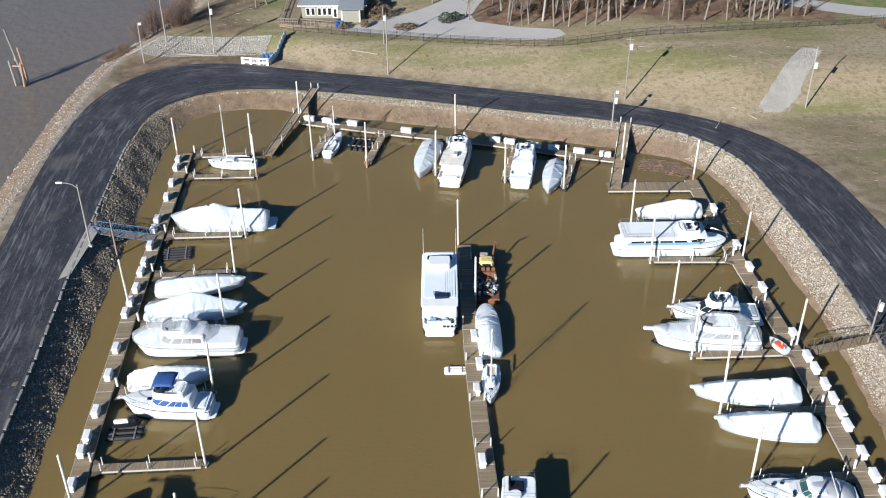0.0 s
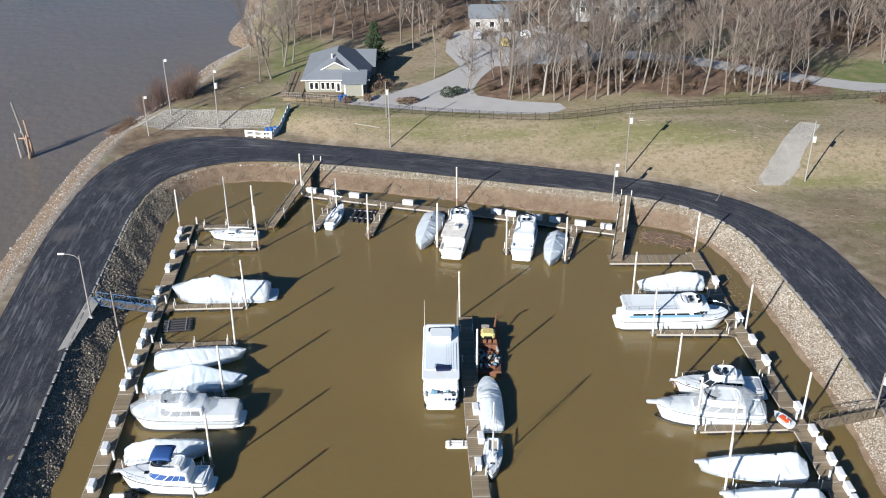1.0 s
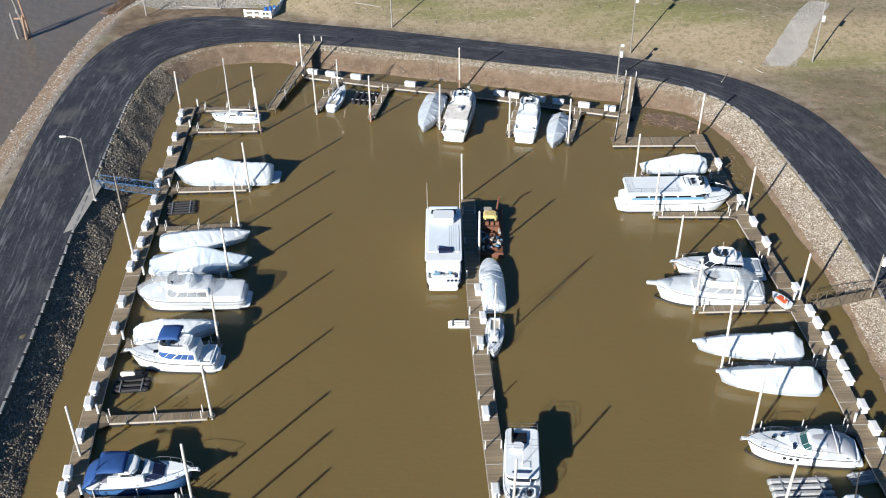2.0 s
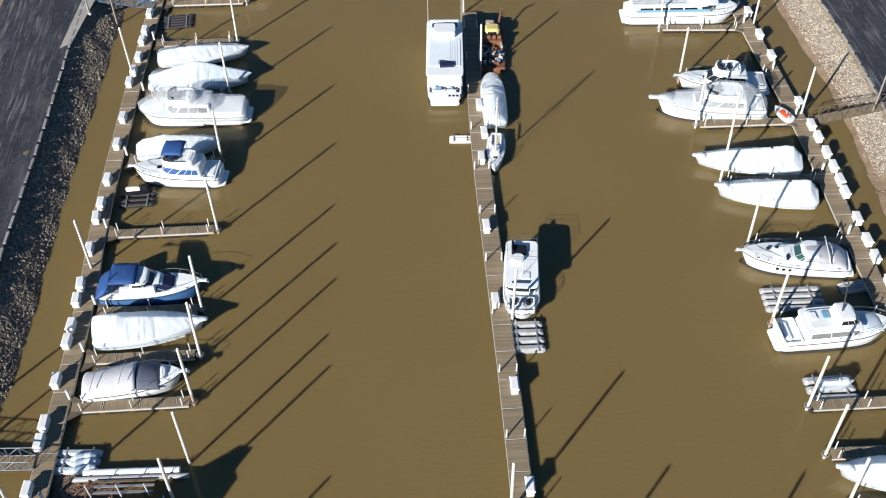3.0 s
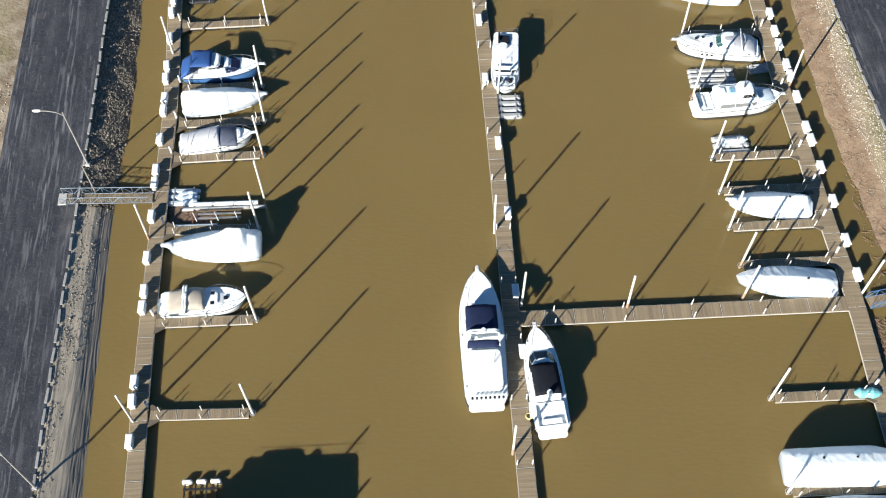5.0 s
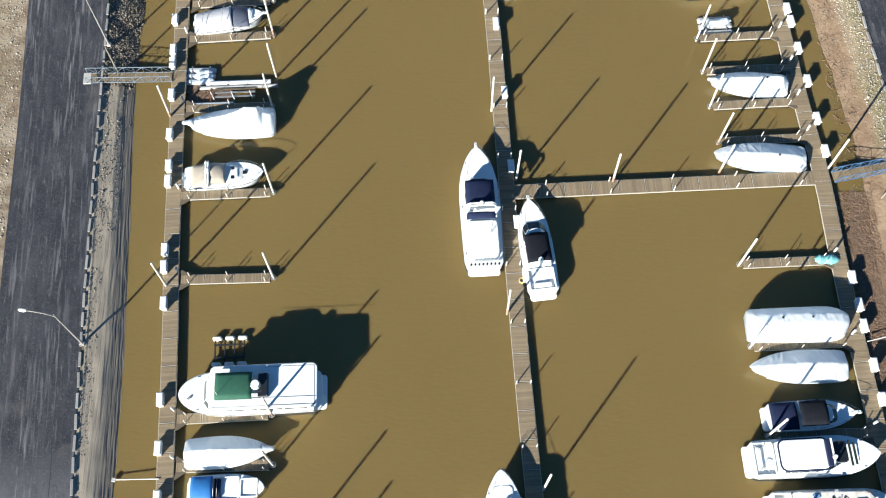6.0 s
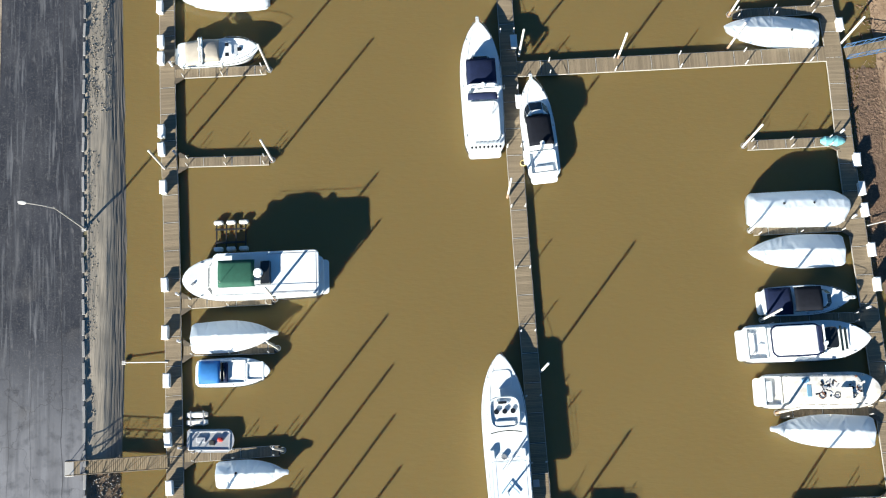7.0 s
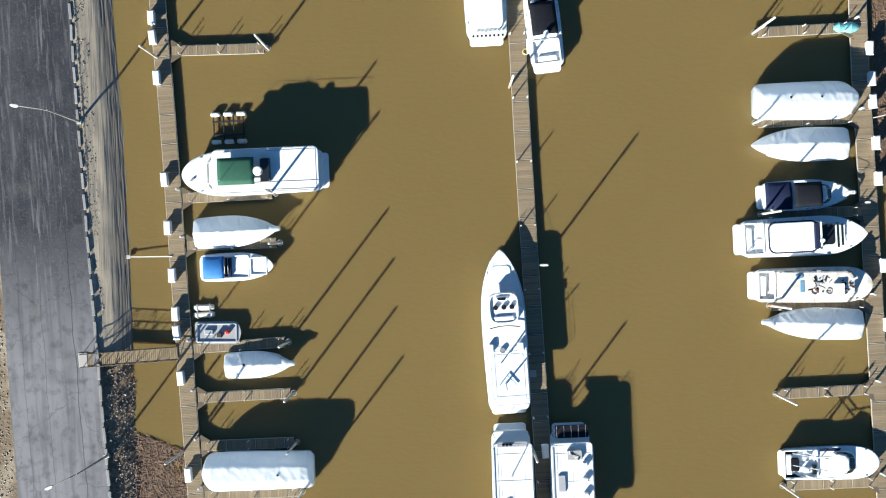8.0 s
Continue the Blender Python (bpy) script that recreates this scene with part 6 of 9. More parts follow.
canvas(ob, "foredeck_cover", 2.2, 4.0, 2.2, 1.95, 1.85, SHRINK_BLUE, crown=0.2, label="pale foredeck cover")

# south-east row
ob, half = motor_boat("cabin_boat", "white cabin boat with a dark navy cockpit cover", 35.2, 6.2, 2.5, 8.7, 3.1, 1.05, 1.5, hatches=1)
canvas(ob, "cockpit_cover", -4.1, -1.5, 2.7, 1.45, 1.6, NAVY, crown=0.2, skirt=0.1, label="navy cockpit cover")
canvas(ob, "canvas_top", -1.5, 1.2, 2.4, 2.5, 2.6, BLACK_CANVAS, crown=0.2, skirt=0.5, label="black canvas top")
house(ob, "cabin", 0.8, 2.8, 2.0, 1.3, 0.45, GEL, front=0.9, nose=0.4, panes=1)

ob, half = motor_boat("cruiser", "white flybridge cruiser with dark slanted windows", 34.8, 2.0, 2.5, 12.6, 4.0, 1.4, 1.9, hatches=0, bow_start=0.62, blunt=2.2, pulpit=False, rails=False)
house(ob, "cabin", -3.9, 3.4, 3.2, 1.55, 1.2, GEL, front=2.4, nose=0.4, panes=4)
part("roof_border", plate(bmesh.new(), -1.5, 0, 2.78, 5.0, 3.2, 0.08, 0.7), NAVY, ob, "dark border round the bridge deck")
part("bridge_deck", plate(bmesh.new(), -1.5, 0, 2.84, 4.7, 2.9, 0.12, 0.6), GEL, ob)
part("bridge_bench", plate(bmesh.new(), 0.75, 0, 2.95, 0.45, 2.6, 0.3, 0.12), NAVY, ob, "navy bridge bench")
part("bridge_rail", plate(bmesh.new(), 1.15, 0, 2.95, 0.16, 2.8, 0.45, 0.07), GEL, ob)
part("helm_well", plate(bmesh.new(), 2.0, 0.1, 2.80, 1.3, 2.1, 0.14, 0.35), GLASS, ob, "dark helm well")
part("radar_dome", tube(bmesh.new(), (1.15, -0.5, 3.4), (1.15, -0.5, 3.65), 0.24, 0.18, 12), GEL, ob, "white radar dome")
for k in range(2):
    part("windscreen_stripe", box(bmesh.new(), 3.05 + k * 0.6, 0, 2.52 - k * 0.42, 0.3, 2.5 - 0.35 * k, 0.06, 0, 32), GLASS, ob, "dark windscreen strip")
for s_ in (-1, 1):
    part("stern_bracket", pipe(bmesh.new(), [(-6.0, s_ * 1.5, 1.5), (-5.4, s_ * 0.8, 2.0), (-4.9, s_ * 1.4, 2.2)], 0.05, 6), GALV, ob, "steel stern bracket")
cockpit(ob, -6.0, -4.1, 3.1, 1.4)

ob, half = motor_boat("houseboat", "cluttered white workboat with gear heaped on its roof", 35.8, -2.9, 0.5, 11.8, 3.6, 1.3, 1.6, hull=GEL_OLD, deck=GEL_OLD, blunt=2.6, bow_start=0.72, hatches=0, category="houseboat", full=0.55, pulpit=False, rails=False)
house(ob, "deckhouse", -3.8, 4.4, 3.0, 1.35, 1.2, GEL_OLD, front=0.6, nose=0.12, panes=5)
for k in range(60):
    px, py = random.choice((random.gauss(0.0, 0.55), random.gauss(0.0, 0.55), random.gauss(3.0, 0.35))), random.gauss(0.2, 0.45)
    part("heaped_gear", soft_box(bmesh.new(), px, py, 2.6, random.uniform(0.1, 0.55), random.uniform(0.06, 0.25), random.uniform(0.05, 0.16), 0.02, random.uniform(0, 180)), random.choice((RUST, GREY_CANVAS, BLACK_CANVAS, GREY_CANVAS, GEL_OLD, GREY_CANVAS, DARK_TRIM)), ob, "heap of deck gear")
for k in range(3):
    part("rope_coil", pipe(bmesh.new(), [(-0.4 + k * 1.5 + 0.3 * math.cos(q), -0.6 + 0.3 * math.sin(q), 2.62 + 0.01 * q) for q in (j * 0.7 for j in range(20))], 0.03, 5), DARK_TRIM if k else RUST, ob, "coil of old rope")
part("roof_locker", plate(bmesh.new(), 2.0, -0.4, 2.58, 1.1, 1.2, 0.4, 0.1), GEL_OLD, ob)
part("hatch_cover", plate(bmesh.new(), -1.6, -0.1, 2.58, 0.5, 1.2, 0.12, 0.08), SKY_STRIPE, ob, "pale green hatch cover")
part("tarp", soft_box(bmesh.new(), -1.9, 0.9, 2.62, 0.7, 0.5, 0.12, 0.05, 20), SKY_STRIPE, ob, "turquoise tarp")
cockpit(ob, -5.6, -4.0, 2.8, 1.35, sole=GEL_OLD)

ob, half = motor_boat("sport_fisher", "white sport fishing boat with a tubular tower", 37.4, -20.9, 1.5, 9.6, 3.4, 1.1, 1.6, hatches=1, blunt=3.6, bow_start=0.6, full=0.6, pulpit=False, rails=False, platform=0.3)
cockpit(ob, -4.7, -1.4, 2.8, 1.15, sole=BLACK_CANVAS, helm=True)
house(ob, "cabin", 0.2, 2.8, 2.3, 1.4, 0.6, GEL, front=1.2, nose=0.4, panes=1)
part("tower_frame", pipe(bmesh.new(), [(-2.6, -1.2, 1.2), (-2.2, -1.1, 3.2), (-0.2, -1.0, 3.3), (-0.2, 1.0, 3.3), (-2.2, 1.1, 3.2), (-2.6, 1.2, 1.2)], 0.07, 6), GEL, ob, "white tubular tower frame")
part("side_deck_pad", soft_box(bmesh.new(), 0.6, 1.35, 1.3, 3.4, 0.28, 0.06, 0.03), NAVY, ob, "dark side deck pad")
part("engine_box", soft_box(bmesh.new(), -3.7, 0, 1.2, 0.8, 1.3, 0.4, 0.08), BLACK_CANVAS, ob, "black engine box")
for s in (-1, 1):
    part("outrigger", tube(bmesh.new(), (-0.4, s * 0.6, 2.4), (-4.6, s * 0.6 + 1.0, 3.6), 0.06, 0.05, 6), GEL, ob, "white outrigger pole")

# north row
ob, half = motor_boat("motor_yacht", "long weathered white yacht moored stern out", 2.1, 132.6, 80, 12.8, 3.6, 1.4, 2.0, bow_start=0.55, hull=GEL_OLD, deck=GEL_OLD, hatches=1)
house(ob, "deckhouse", -4.4, 3.4, 3.2, 1.6, 1.35, GEL_OLD, front=1.4, nose=0.3, panes=5)
flybridge(ob, -0.4, 2.4, 2.8, 2.95, 0.8, 2)
part("boat_deck", plate(bmesh.new(), -3.2, 0, 2.95, 5.0, 3.3, 0.1, 0.55), GEL_OLD, ob)
part("deck_locker", soft_box(bmesh.new(), -2.6, -0.2, 3.05, 0.9, 0.6, 0.4, 0.06), GREY_CANVAS, ob, "grey deck locker")
cockpit(ob, -6.8, -4.6, 3.1, 1.4, sole=GEL_OLD)

ob, half = motor_boat("cruiser", "white sedan cruiser moored stern out", 11.5, 130.9, 80, 10.4, 3.3, 1.45, 2.0, hatches=1)
house(ob, "cabin", -3.0, 3.2, 3.0, 1.6, 1.25, GEL, front=1.6, nose=0.35, panes=3)
flybridge(ob, -1.0, 2.0, 2.7, 2.85, 0.8, 2)
cockpit(ob, -4.4, -3.1, 2.8, 1.5, sole=BLACK_CANVAS)
part("stern_deck", plate(bmesh.new(), -5.0, 0, 1.5, 1.1, 3.0, 0.2, 0.55), GEL, ob)


# ---- work barge, lifts and floats ----
barge = thing("work_barge", "rusty steel work barge with a yellow machine and scrap", "barge", pose(5.2, 103.6, 0, 0, 0, 88))
part("deck_hull", soft_box(bmesh.new(), 0, 0, -0.3, 9.6, 2.9, 0.9, 0.1), RUST, barge)
mach = part("machine_cab", soft_box(bmesh.new(), 1.9, 0.1, 0.6, 1.5, 1.7, 1.2, 0.2), YELLOW, barge, "faded yellow machine cab")
part("cab_window", box(bmesh.new(), 1.13, 0.1, 1.0, 0.04, 1.0, 0.5), GLASS, mach, "dark cab window")
part("engine_box", soft_box(bmesh.new(), 3.2, 0.4, 0.6, 0.9, 1.1, 1.0, 0.1), TAN, mach, "tan engine box")
part("boom", pipe(bmesh.new(), [(3.4, -0.7, 1.4), (4.5, -0.9, 2.2), (4.0, -1.0, 2.8)], 0.12, 8), RUST, mach, "rusty boom")
part("winch", soft_box(bmesh.new(), 0.3, 0.0, 0.6, 1.2, 2.2, 0.6, 0.1), RUST, barge)
for k in range(3):
    part("winch_drum", tube(bmesh.new(), (0.3, -0.9 + 0.6 * k, 1.35), (0.3, -0.5 + 0.6 * k, 1.35), 0.28, 0.28, 10), RUST, barge)
for k in range(70):
    px, py = random.uniform(-4.4, -0.6), random.uniform(-1.2, 1.2)
    part("scrap", soft_box(bmesh.new(), px, py, 0.6, random.uniform(0.15, 0.8), random.uniform(0.08, 0.35), random.uniform(0.1, 0.5), 0.02, random.uniform(0, 180)), random.choice((RUST, RUST, GREY_CANVAS, GEL_OLD, SKY_STRIPE, DARK_TRIM, TAN)), barge, "scrap metal and gear")


def drive_on_lift(label, x, y, rz, L, W, mat, rows, high=0.35, cat="boat lift"):
    """A low lift of plastic float cells on cross bars."""
    ob = thing("float_lift", label, cat, pose(x, y, 0, 0, 0, rz))
    for k in range(rows):
        yy = -W / 2 + W * (k + 0.5) / rows
        bm = bmesh.new()
        ring = []
        w, h = W / rows * 0.78, high
        for xx, g in ((-L / 2, 0.7), (-L / 2 + 0.25, 1.0), (L / 2 - 0.25, 1.0), (L / 2, 0.7)):
            ring.append([(xx, yy - w / 2 * g, -0.15), (xx, yy + w / 2 * g, -0.15), (xx, yy + w / 2 * g, h * 0.6), (xx, yy + w / 4 * g, h * g), (xx, yy - w / 4 * g, h * g), (xx, yy - w / 2 * g, h * 0.6)])
        part("float_cell", ring_loft(bm, ring), mat, ob)
    for xx in (-L * 0.3, L * 0.3):
        part("cross_bar", box(bmesh.new(), xx, 0, high * 0.8, 0.12, W, 0.1), GALV, ob, "steel cross bar")
    return ob


def jet_ski(label, x, y, z, rz, mat, seat):
    ob = thing("jet_ski", label, "jet ski", pose(x, y, z, 0, 0, rz))
    h = plan_shape(2.9, 1.1, 0.85, 0.4, 2.0)
    part("hull", hull_mesh(2.9, 1.1, 0.35, 0.5, h, 10, 0.1), mat, ob)
    part("saddle", soft_box(bmesh.new(), -0.5, 0, 0.35, 1.5, 0.42, 0.4, 0.12), seat, ob, "padded saddle")
    part("cowl", soft_box(bmesh.new(), 0.6, 0, 0.4, 0.9, 0.6, 0.45, 0.15), mat, ob)
    part("handlebar", tube(bmesh.new(), (0.2, -0.35, 0.95), (0.2, 0.35, 0.95), 0.03, 0.03, 6), DARK_TRIM, ob)


drive_on_lift("pair of black plastic float lifts beside the walkway", -32.9, 109.6, 8, 3.6, 2.8, FLOAT_BLACK, 5, 0.3)
drive_on_lift("black float lift carrying a jet ski", -31.0, 77.5, 5, 3.4, 2.2, FLOAT_BLACK, 3, 0.3)
jet_ski("black and white jet ski on a float lift", -30.9, 78.3, 0.42, 6, BLACK_CANVAS, GEL_OLD)
drive_on_lift("white slatted swim float moored to the centre dock", 1.2, 86.6, 0, 2.3, 1.1, GEL_OLD, 3, 0.3, "float")
drive_on_lift("grey slatted float dock beside the centre walkway", 6.6, 59.4, 2, 2.9, 3.6, FLOAT_GREY, 4, 0.45, "float")
drive_on_lift("grey float lift beside a trawler", 30.6, 63.6, 2, 5.4, 2.9, FLOAT_GREY, 4, 0.4)
drive_on_lift("small grey slatted float", 36.4, 65.0, 10, 2.6, 1.3, FLOAT_GREY, 4, 0.35, "float")
drive_on_lift("grey float lift holding a covered jet ski", 31.3, 53.6, 3, 4.0, 2.8, FLOAT_GREY, 3, 0.4)
jet_ski("jet ski under a white cover", 31.6, 53.7, 0.5, 5, SHRINK, SHRINK)
drive_on_lift("white float pair beside the west walkway", -26.0, -5.1, 2, 2.1, 1.5, GEL_OLD, 2, 0.4, "float")
drive_on_lift("black lift frame by the north dock", -12.0, 139.4, 78, 4.0, 3.4, FLOAT_BLACK, 4, 0.5)
drive_on_lift("pale blue float platform near the west gangway", -29.2, 47.0, 0, 3.4, 2.4, SHRINK_BLUE, 3, 0.4)
heap = thing("tarp_heap", "crumpled pale blue tarp on the float platform", "tarp", pose(-28.6, 46.7, 0.42, 0, 0, 8))
for k, (py, w) in enumerate(((-0.5, 0.42), (0.1, 0.36), (0.6, 0.4))):
    part("fold", ring_loft(bmesh.new(), [[(xx, py + w * g * math.cos(a) + 0.1 * math.sin(3 * xx + k), 0.32 * g * math.sin(a)) for a in (math.pi * j / 6 for j in range(7))] for xx, g in ((-1.1, 0.3), (-0.6, 0.9), (0.0, 0.65), (0.5, 1.0), (0.9, 0.5))]), SHRINK_BLUE, heap)

skiff = thing("pontoon_skiff", "grey aluminium skiff with a red motor", "skiff", pose(-24.5, -7.3, 0, 0, 0, 0))
hf = plan_shape(4.7, 2.3, 0.98, 0.8, 4)
part("hull", hull_mesh(4.7, 2.4, 0.6, 0.65, hf, 10, 0.15), ALU, skiff)
cockpit(skiff, -2.1, 1.9, 1.8, 0.56, sole=NAVY, rim=ALU, depth=0.2, seats=False)
part("thwart", soft_box(bmesh.new(), -0.9, 0.1, 0.6, 0.9, 0.5, 0.3, 0.05), GREY_CANVAS, skiff)
part("console", soft_box(bmesh.new(), 0.2, -0.2, 0.6, 0.5, 0.5, 0.45, 0.05), DARK_TRIM, skiff)
part("outboard_motor", soft_box(bmesh.new(), 1.0, 0.1, 0.62, 0.5, 0.4, 0.5, 0.1), material("red cowl", (0.45, 0.03, 0.02), 0.4), skiff, "red outboard cowl")

lift = thing("boat_lift", "dark boat lift frame with white end floats", "boat lift", pose(-23.3, 13.5, 0, 0, 0, 2))
for yy in (-1.35, 1.45):
    for xx in (-1.3, 0.0, 1.3):
        part("end_float", soft_box(bmesh.new(), xx, yy, -0.1, 0.95, 0.42, 0.65, 0.1), GEL_OLD, lift, "white end float")
for xx in (-1.5, -0.5, 0.5, 1.5):
    part("frame_bar", box(bmesh.new(), xx, 0, 0.25, 0.12, 2.8, 0.14), FLOAT_BLACK, lift, "dark frame bar")
for yy in (-0.7, 0.7):
    part("bunk", box(bmesh.new(), 0, yy, 0.4, 3.2, 0.2, 0.12), FLOAT_BLACK, lift, "dark bunk board")
lift = thing("boat_lift", "empty boat lift with long white pontoon tubes", "boat lift", pose(-26.0, 44.9, 0, 0, 0, 2))
for yy, x0, x1, r, tint in ((1.05, -2.4, 5.0, 0.30, GEL), (0.5, -3.2, 5.8, 0.22, FLOAT_GREY), (-1.75, -3.6, 0.8, 0.26, SHRINK_BLUE)):
    part("pontoon_tube", tube(bmesh.new(), (x0, yy, 0.32), (x1, yy, 0.32), r, r, 12), tint, lift, "pale pontoon tube")
for xx in (-1.8, 0.2, 2.6, 4.4):
    part("frame_bar", box(bmesh.new(), xx, -0.4, 0.36, 0.12, 3.2, 0.12), RUST, lift, "rusty frame bar")
for yy in (-0.9, -0.35, 0.1):
    part("bunk", box(bmesh.new(), 1.0, yy, 0.5, 4.6, 0.18, 0.1), GALV if yy < 0 else PLANK_DARK, lift, "grey bunk board")
for xx in (-1.4, 0.9, 3.0):
    part("guide_post", tube(bmesh.new(), (xx, -1.1, 0.3), (xx - 0.1, -1.1, 1.9), 0.05, 0.05, 6), GEL, lift, "white guide post")

# ---- banks and shore ----
def stones(name, spots, mat, label, flatness=0.6):
    """Angular rubble, every stone its own eight-cornered lump, joined into one heap."""
    rng = np.random.default_rng(len(spots))
    n = len(spots)
    P = np.array(spots)
    corner = np.array([(a, b, c) for c in (-1, 1) for b in (-1, 1) for a in (-1, 1)], float) * 0.5
    V = corner[None] * (1 + rng.uniform(-0.45, 0.25, (n, 8, 3)))
    V[:, 4:, :2] *= rng.uniform(0.45, 0.9, (n, 1, 1))
    size = P[:, 3][:, None, None] * np.stack([rng.uniform(0.8, 1.5, n), rng.uniform(0.6, 1.0, n), rng.uniform(0.4, 0.9, n)], -1)[:, None]
    V = V * size
    a, b = rng.uniform(0, 6.28, n), rng.uniform(-0.6, 0.6, n)
    y, z = V[..., 1] * np.cos(b)[:, None] - V[..., 2] * np.sin(b)[:, None], V[..., 1] * np.sin(b)[:, None] + V[..., 2] * np.cos(b)[:, None]
    x = V[..., 0]
    X = x * np.cos(a)[:, None] - y * np.sin(a)[:, None] + P[:, 0][:, None]
    Y = x * np.sin(a)[:, None] + y * np.cos(a)[:, None] + P[:, 1][:, None]
    Z = z + P[:, 2][:, None]
    F = np.array([(0, 2, 3, 1), (4, 5, 7, 6), (0, 1, 5, 4), (1, 3, 7, 5), (3, 2, 6, 7), (2, 0, 4, 6)])
    faces = (F[None] + 8 * np.arange(n)[:, None, None]).reshape(-1, 4)
    me = bpy.data.meshes.new(name)
    me.vertices.add(8 * n)
    me.vertices.foreach_set("co", np.stack([X, Y, Z], -1).astype(np.float32).ravel())
    me.loops.add(24 * n)
    me.loops.foreach_set("vertex_index", faces.astype(np.int32).ravel())
    me.polygons.add(6 * n)
    me.polygons.foreach_set("loop_start", np.arange(0, 24 * n, 4, dtype=np.int32))
    me.update(calc_edges=True)
    me.materials.append(mat)
    return tagged(new(name, me), label, "rubble", kind="stuff")


def scatter(line, count, near, far, y0, y1, x0, x1, big, lift=0.05, outward=1):
    """Spots beside a line, between two distances from it."""
    rng = np.random.default_rng(count)
    cum = np.concatenate([[0], np.cumsum([(b - a).length for a, b in zip(line, line[1:])])])
    s = rng.uniform(0, cum[-1], count * 3)
    px, py = np.interp(s, cum, [p.x for p in line]), np.interp(s, cum, [p.y for p in line])
    e = 0.5
    qx, qy = np.interp(s + e, cum, [p.x for p in line]), np.interp(s + e, cum, [p.y for p in line])
    d = np.hypot(qx - px, qy - py) + 1e-9
    off = rng.uniform(near, far, len(s)) * outward
    X, Y = px - (qy - py) / d * off, py + (qx - px) / d * off
    keep = (Y > y0) & (Y < y1) & (X > x0) & (X < x1) & ((distance_to(ROAD_IN, X, Y) > 0.25) | (outward < 0) | (line is ROAD_OUT))
    X, Y = X[keep][:count], Y[keep][:count]
    size = big * (0.45 + rng.gamma(2.0, 0.28, len(X)))
    return np.stack([X, Y, heights(X, Y) + lift, size], -1)


stones("rubble_bank_west", scatter(WATERLINE, 52000, -0.2, 4.2, 45, 146, -60, 0, 0.112), STONE_DARK, "dark damp rubble covering the west bank")
stones("rubble_bank_near", scatter(WATERLINE, 5200, 2.4, 4.0, -9, 46, -60, 0, 0.075, 0.10), STONE_DARK, "scattered rubble along the silty west bank")
stones("rubble_bank_gangway", scatter(WATERLINE, 7000, 0.9, 4.2, 27, 47, -60, 0, 0.085, 0.12), STONE_DARK, "dark rubble half buried in the silt by the gangway")
stones("rubble_bank_south", scatter(WATERLINE, 15000, -0.2, 4.0, -40, -9, -60, 0, 0.10), STONE_SLATE, "dark rubble on the bank below the gangway")
stones("rubble_bank_north", scatter(WATERLINE, 34000, 3.3, 6.2, 126, 160, -42, 42, 0.085), STONE_PALE, "pale limestone rubble on the north bank")
stones("rubble_bank_lower", scatter(WATERLINE, 26000, 0.2, 4.2, 128, 160, -42, 38, 0.07), STONE_BROWN, "brown silted rubble low on the north bank")
stones("rubble_bank_east", scatter(WATERLINE, 44000, 0.6, 5.0, 80, 134, 30, 60, 0.09), STONE_PALE, "pale limestone rubble on the east bank")
stones("rubble_bank_middle", scatter(WATERLINE, 16000, 2.3, 5.2, 36, 82, 30, 60, 0.085), STONE_PALE, "pale limestone rubble high on the east bank")
stones("rubble_bank_silted", scatter(WATERLINE, 7000, 0.1, 3.0, 30, 82, 30, 60, 0.06), STONE_BROWN, "brown silted rubble low on the east bank")
stones("rubble_bank_foot", scatter(WATERLINE, 5000, -0.2, 2.0, 40, 160, -42, 60, 0.09), STONE_DARK, "brown damp rubble at the foot of the banks")
stones("rubble_bank_top", scatter(ROAD_IN, 7000, 0.15, 1.6, 45, 152, -60, -30, 0.07, 0.05, outward=-1), STONE_PALE, "pale gravel between the kerb and the rubble")
stones("verge_gravel", scatter(ROAD_OUT, 9000, 0.3, 6.0, -40, 62, -70, 0, 0.09, 0.03), STONE_PALE, "pale gravel strewn along the road verge")
stones("rubble_specks", scatter(WATERLINE, 3200, 0.3, 3.9, -40, -9, -60, 0, 0.095, 0.10), STONE_GREY, "pale stones among the dark rubble")
stones("rubble_river_shore", scatter(RIVER, 62000, -0.3, 4.8, 60, 262, -75, -30, 0.12, outward=-1), STONE_GREY, "grey rubble along the river shore")


def area_spots(poly, count, big, lift=0.06):
    rng = np.random.default_rng(count + 7)
    (x0, y0), (x1, y1), (x2, y2), (x3, y3) = poly
    u, v = rng.uniform(0, 1, count), rng.uniform(0, 1, count)
    X = (1 - v) * ((1 - u) * x0 + u * x1) + v * ((1 - u) * x3 + u * x2)
    Y = (1 - v) * ((1 - u) * y0 + u * y1) + v * ((1 - u) * y3 + u * y2)
    return np.stack([X, Y, heights(X, Y) + lift, big * (0.5 + rng.gamma(2.0, 0.25, count))], -1)


stones("gravel_strip", area_spots([(-54.5, 170.0), (-30.6, 170.9), (-29.8, 175.4), (-50.0, 176.0)], 15000, 0.105, 0.05), STONE_GREY, "grey rubble strip on the slope behind the road")
stones("gravel_path", area_spots([(47.3, 144.7), (52.9, 145.4), (62.5, 161.6), (59.4, 162.9)], 13000, 0.055, 0.05), GRAVEL, "pale gravel path up the grass slope")


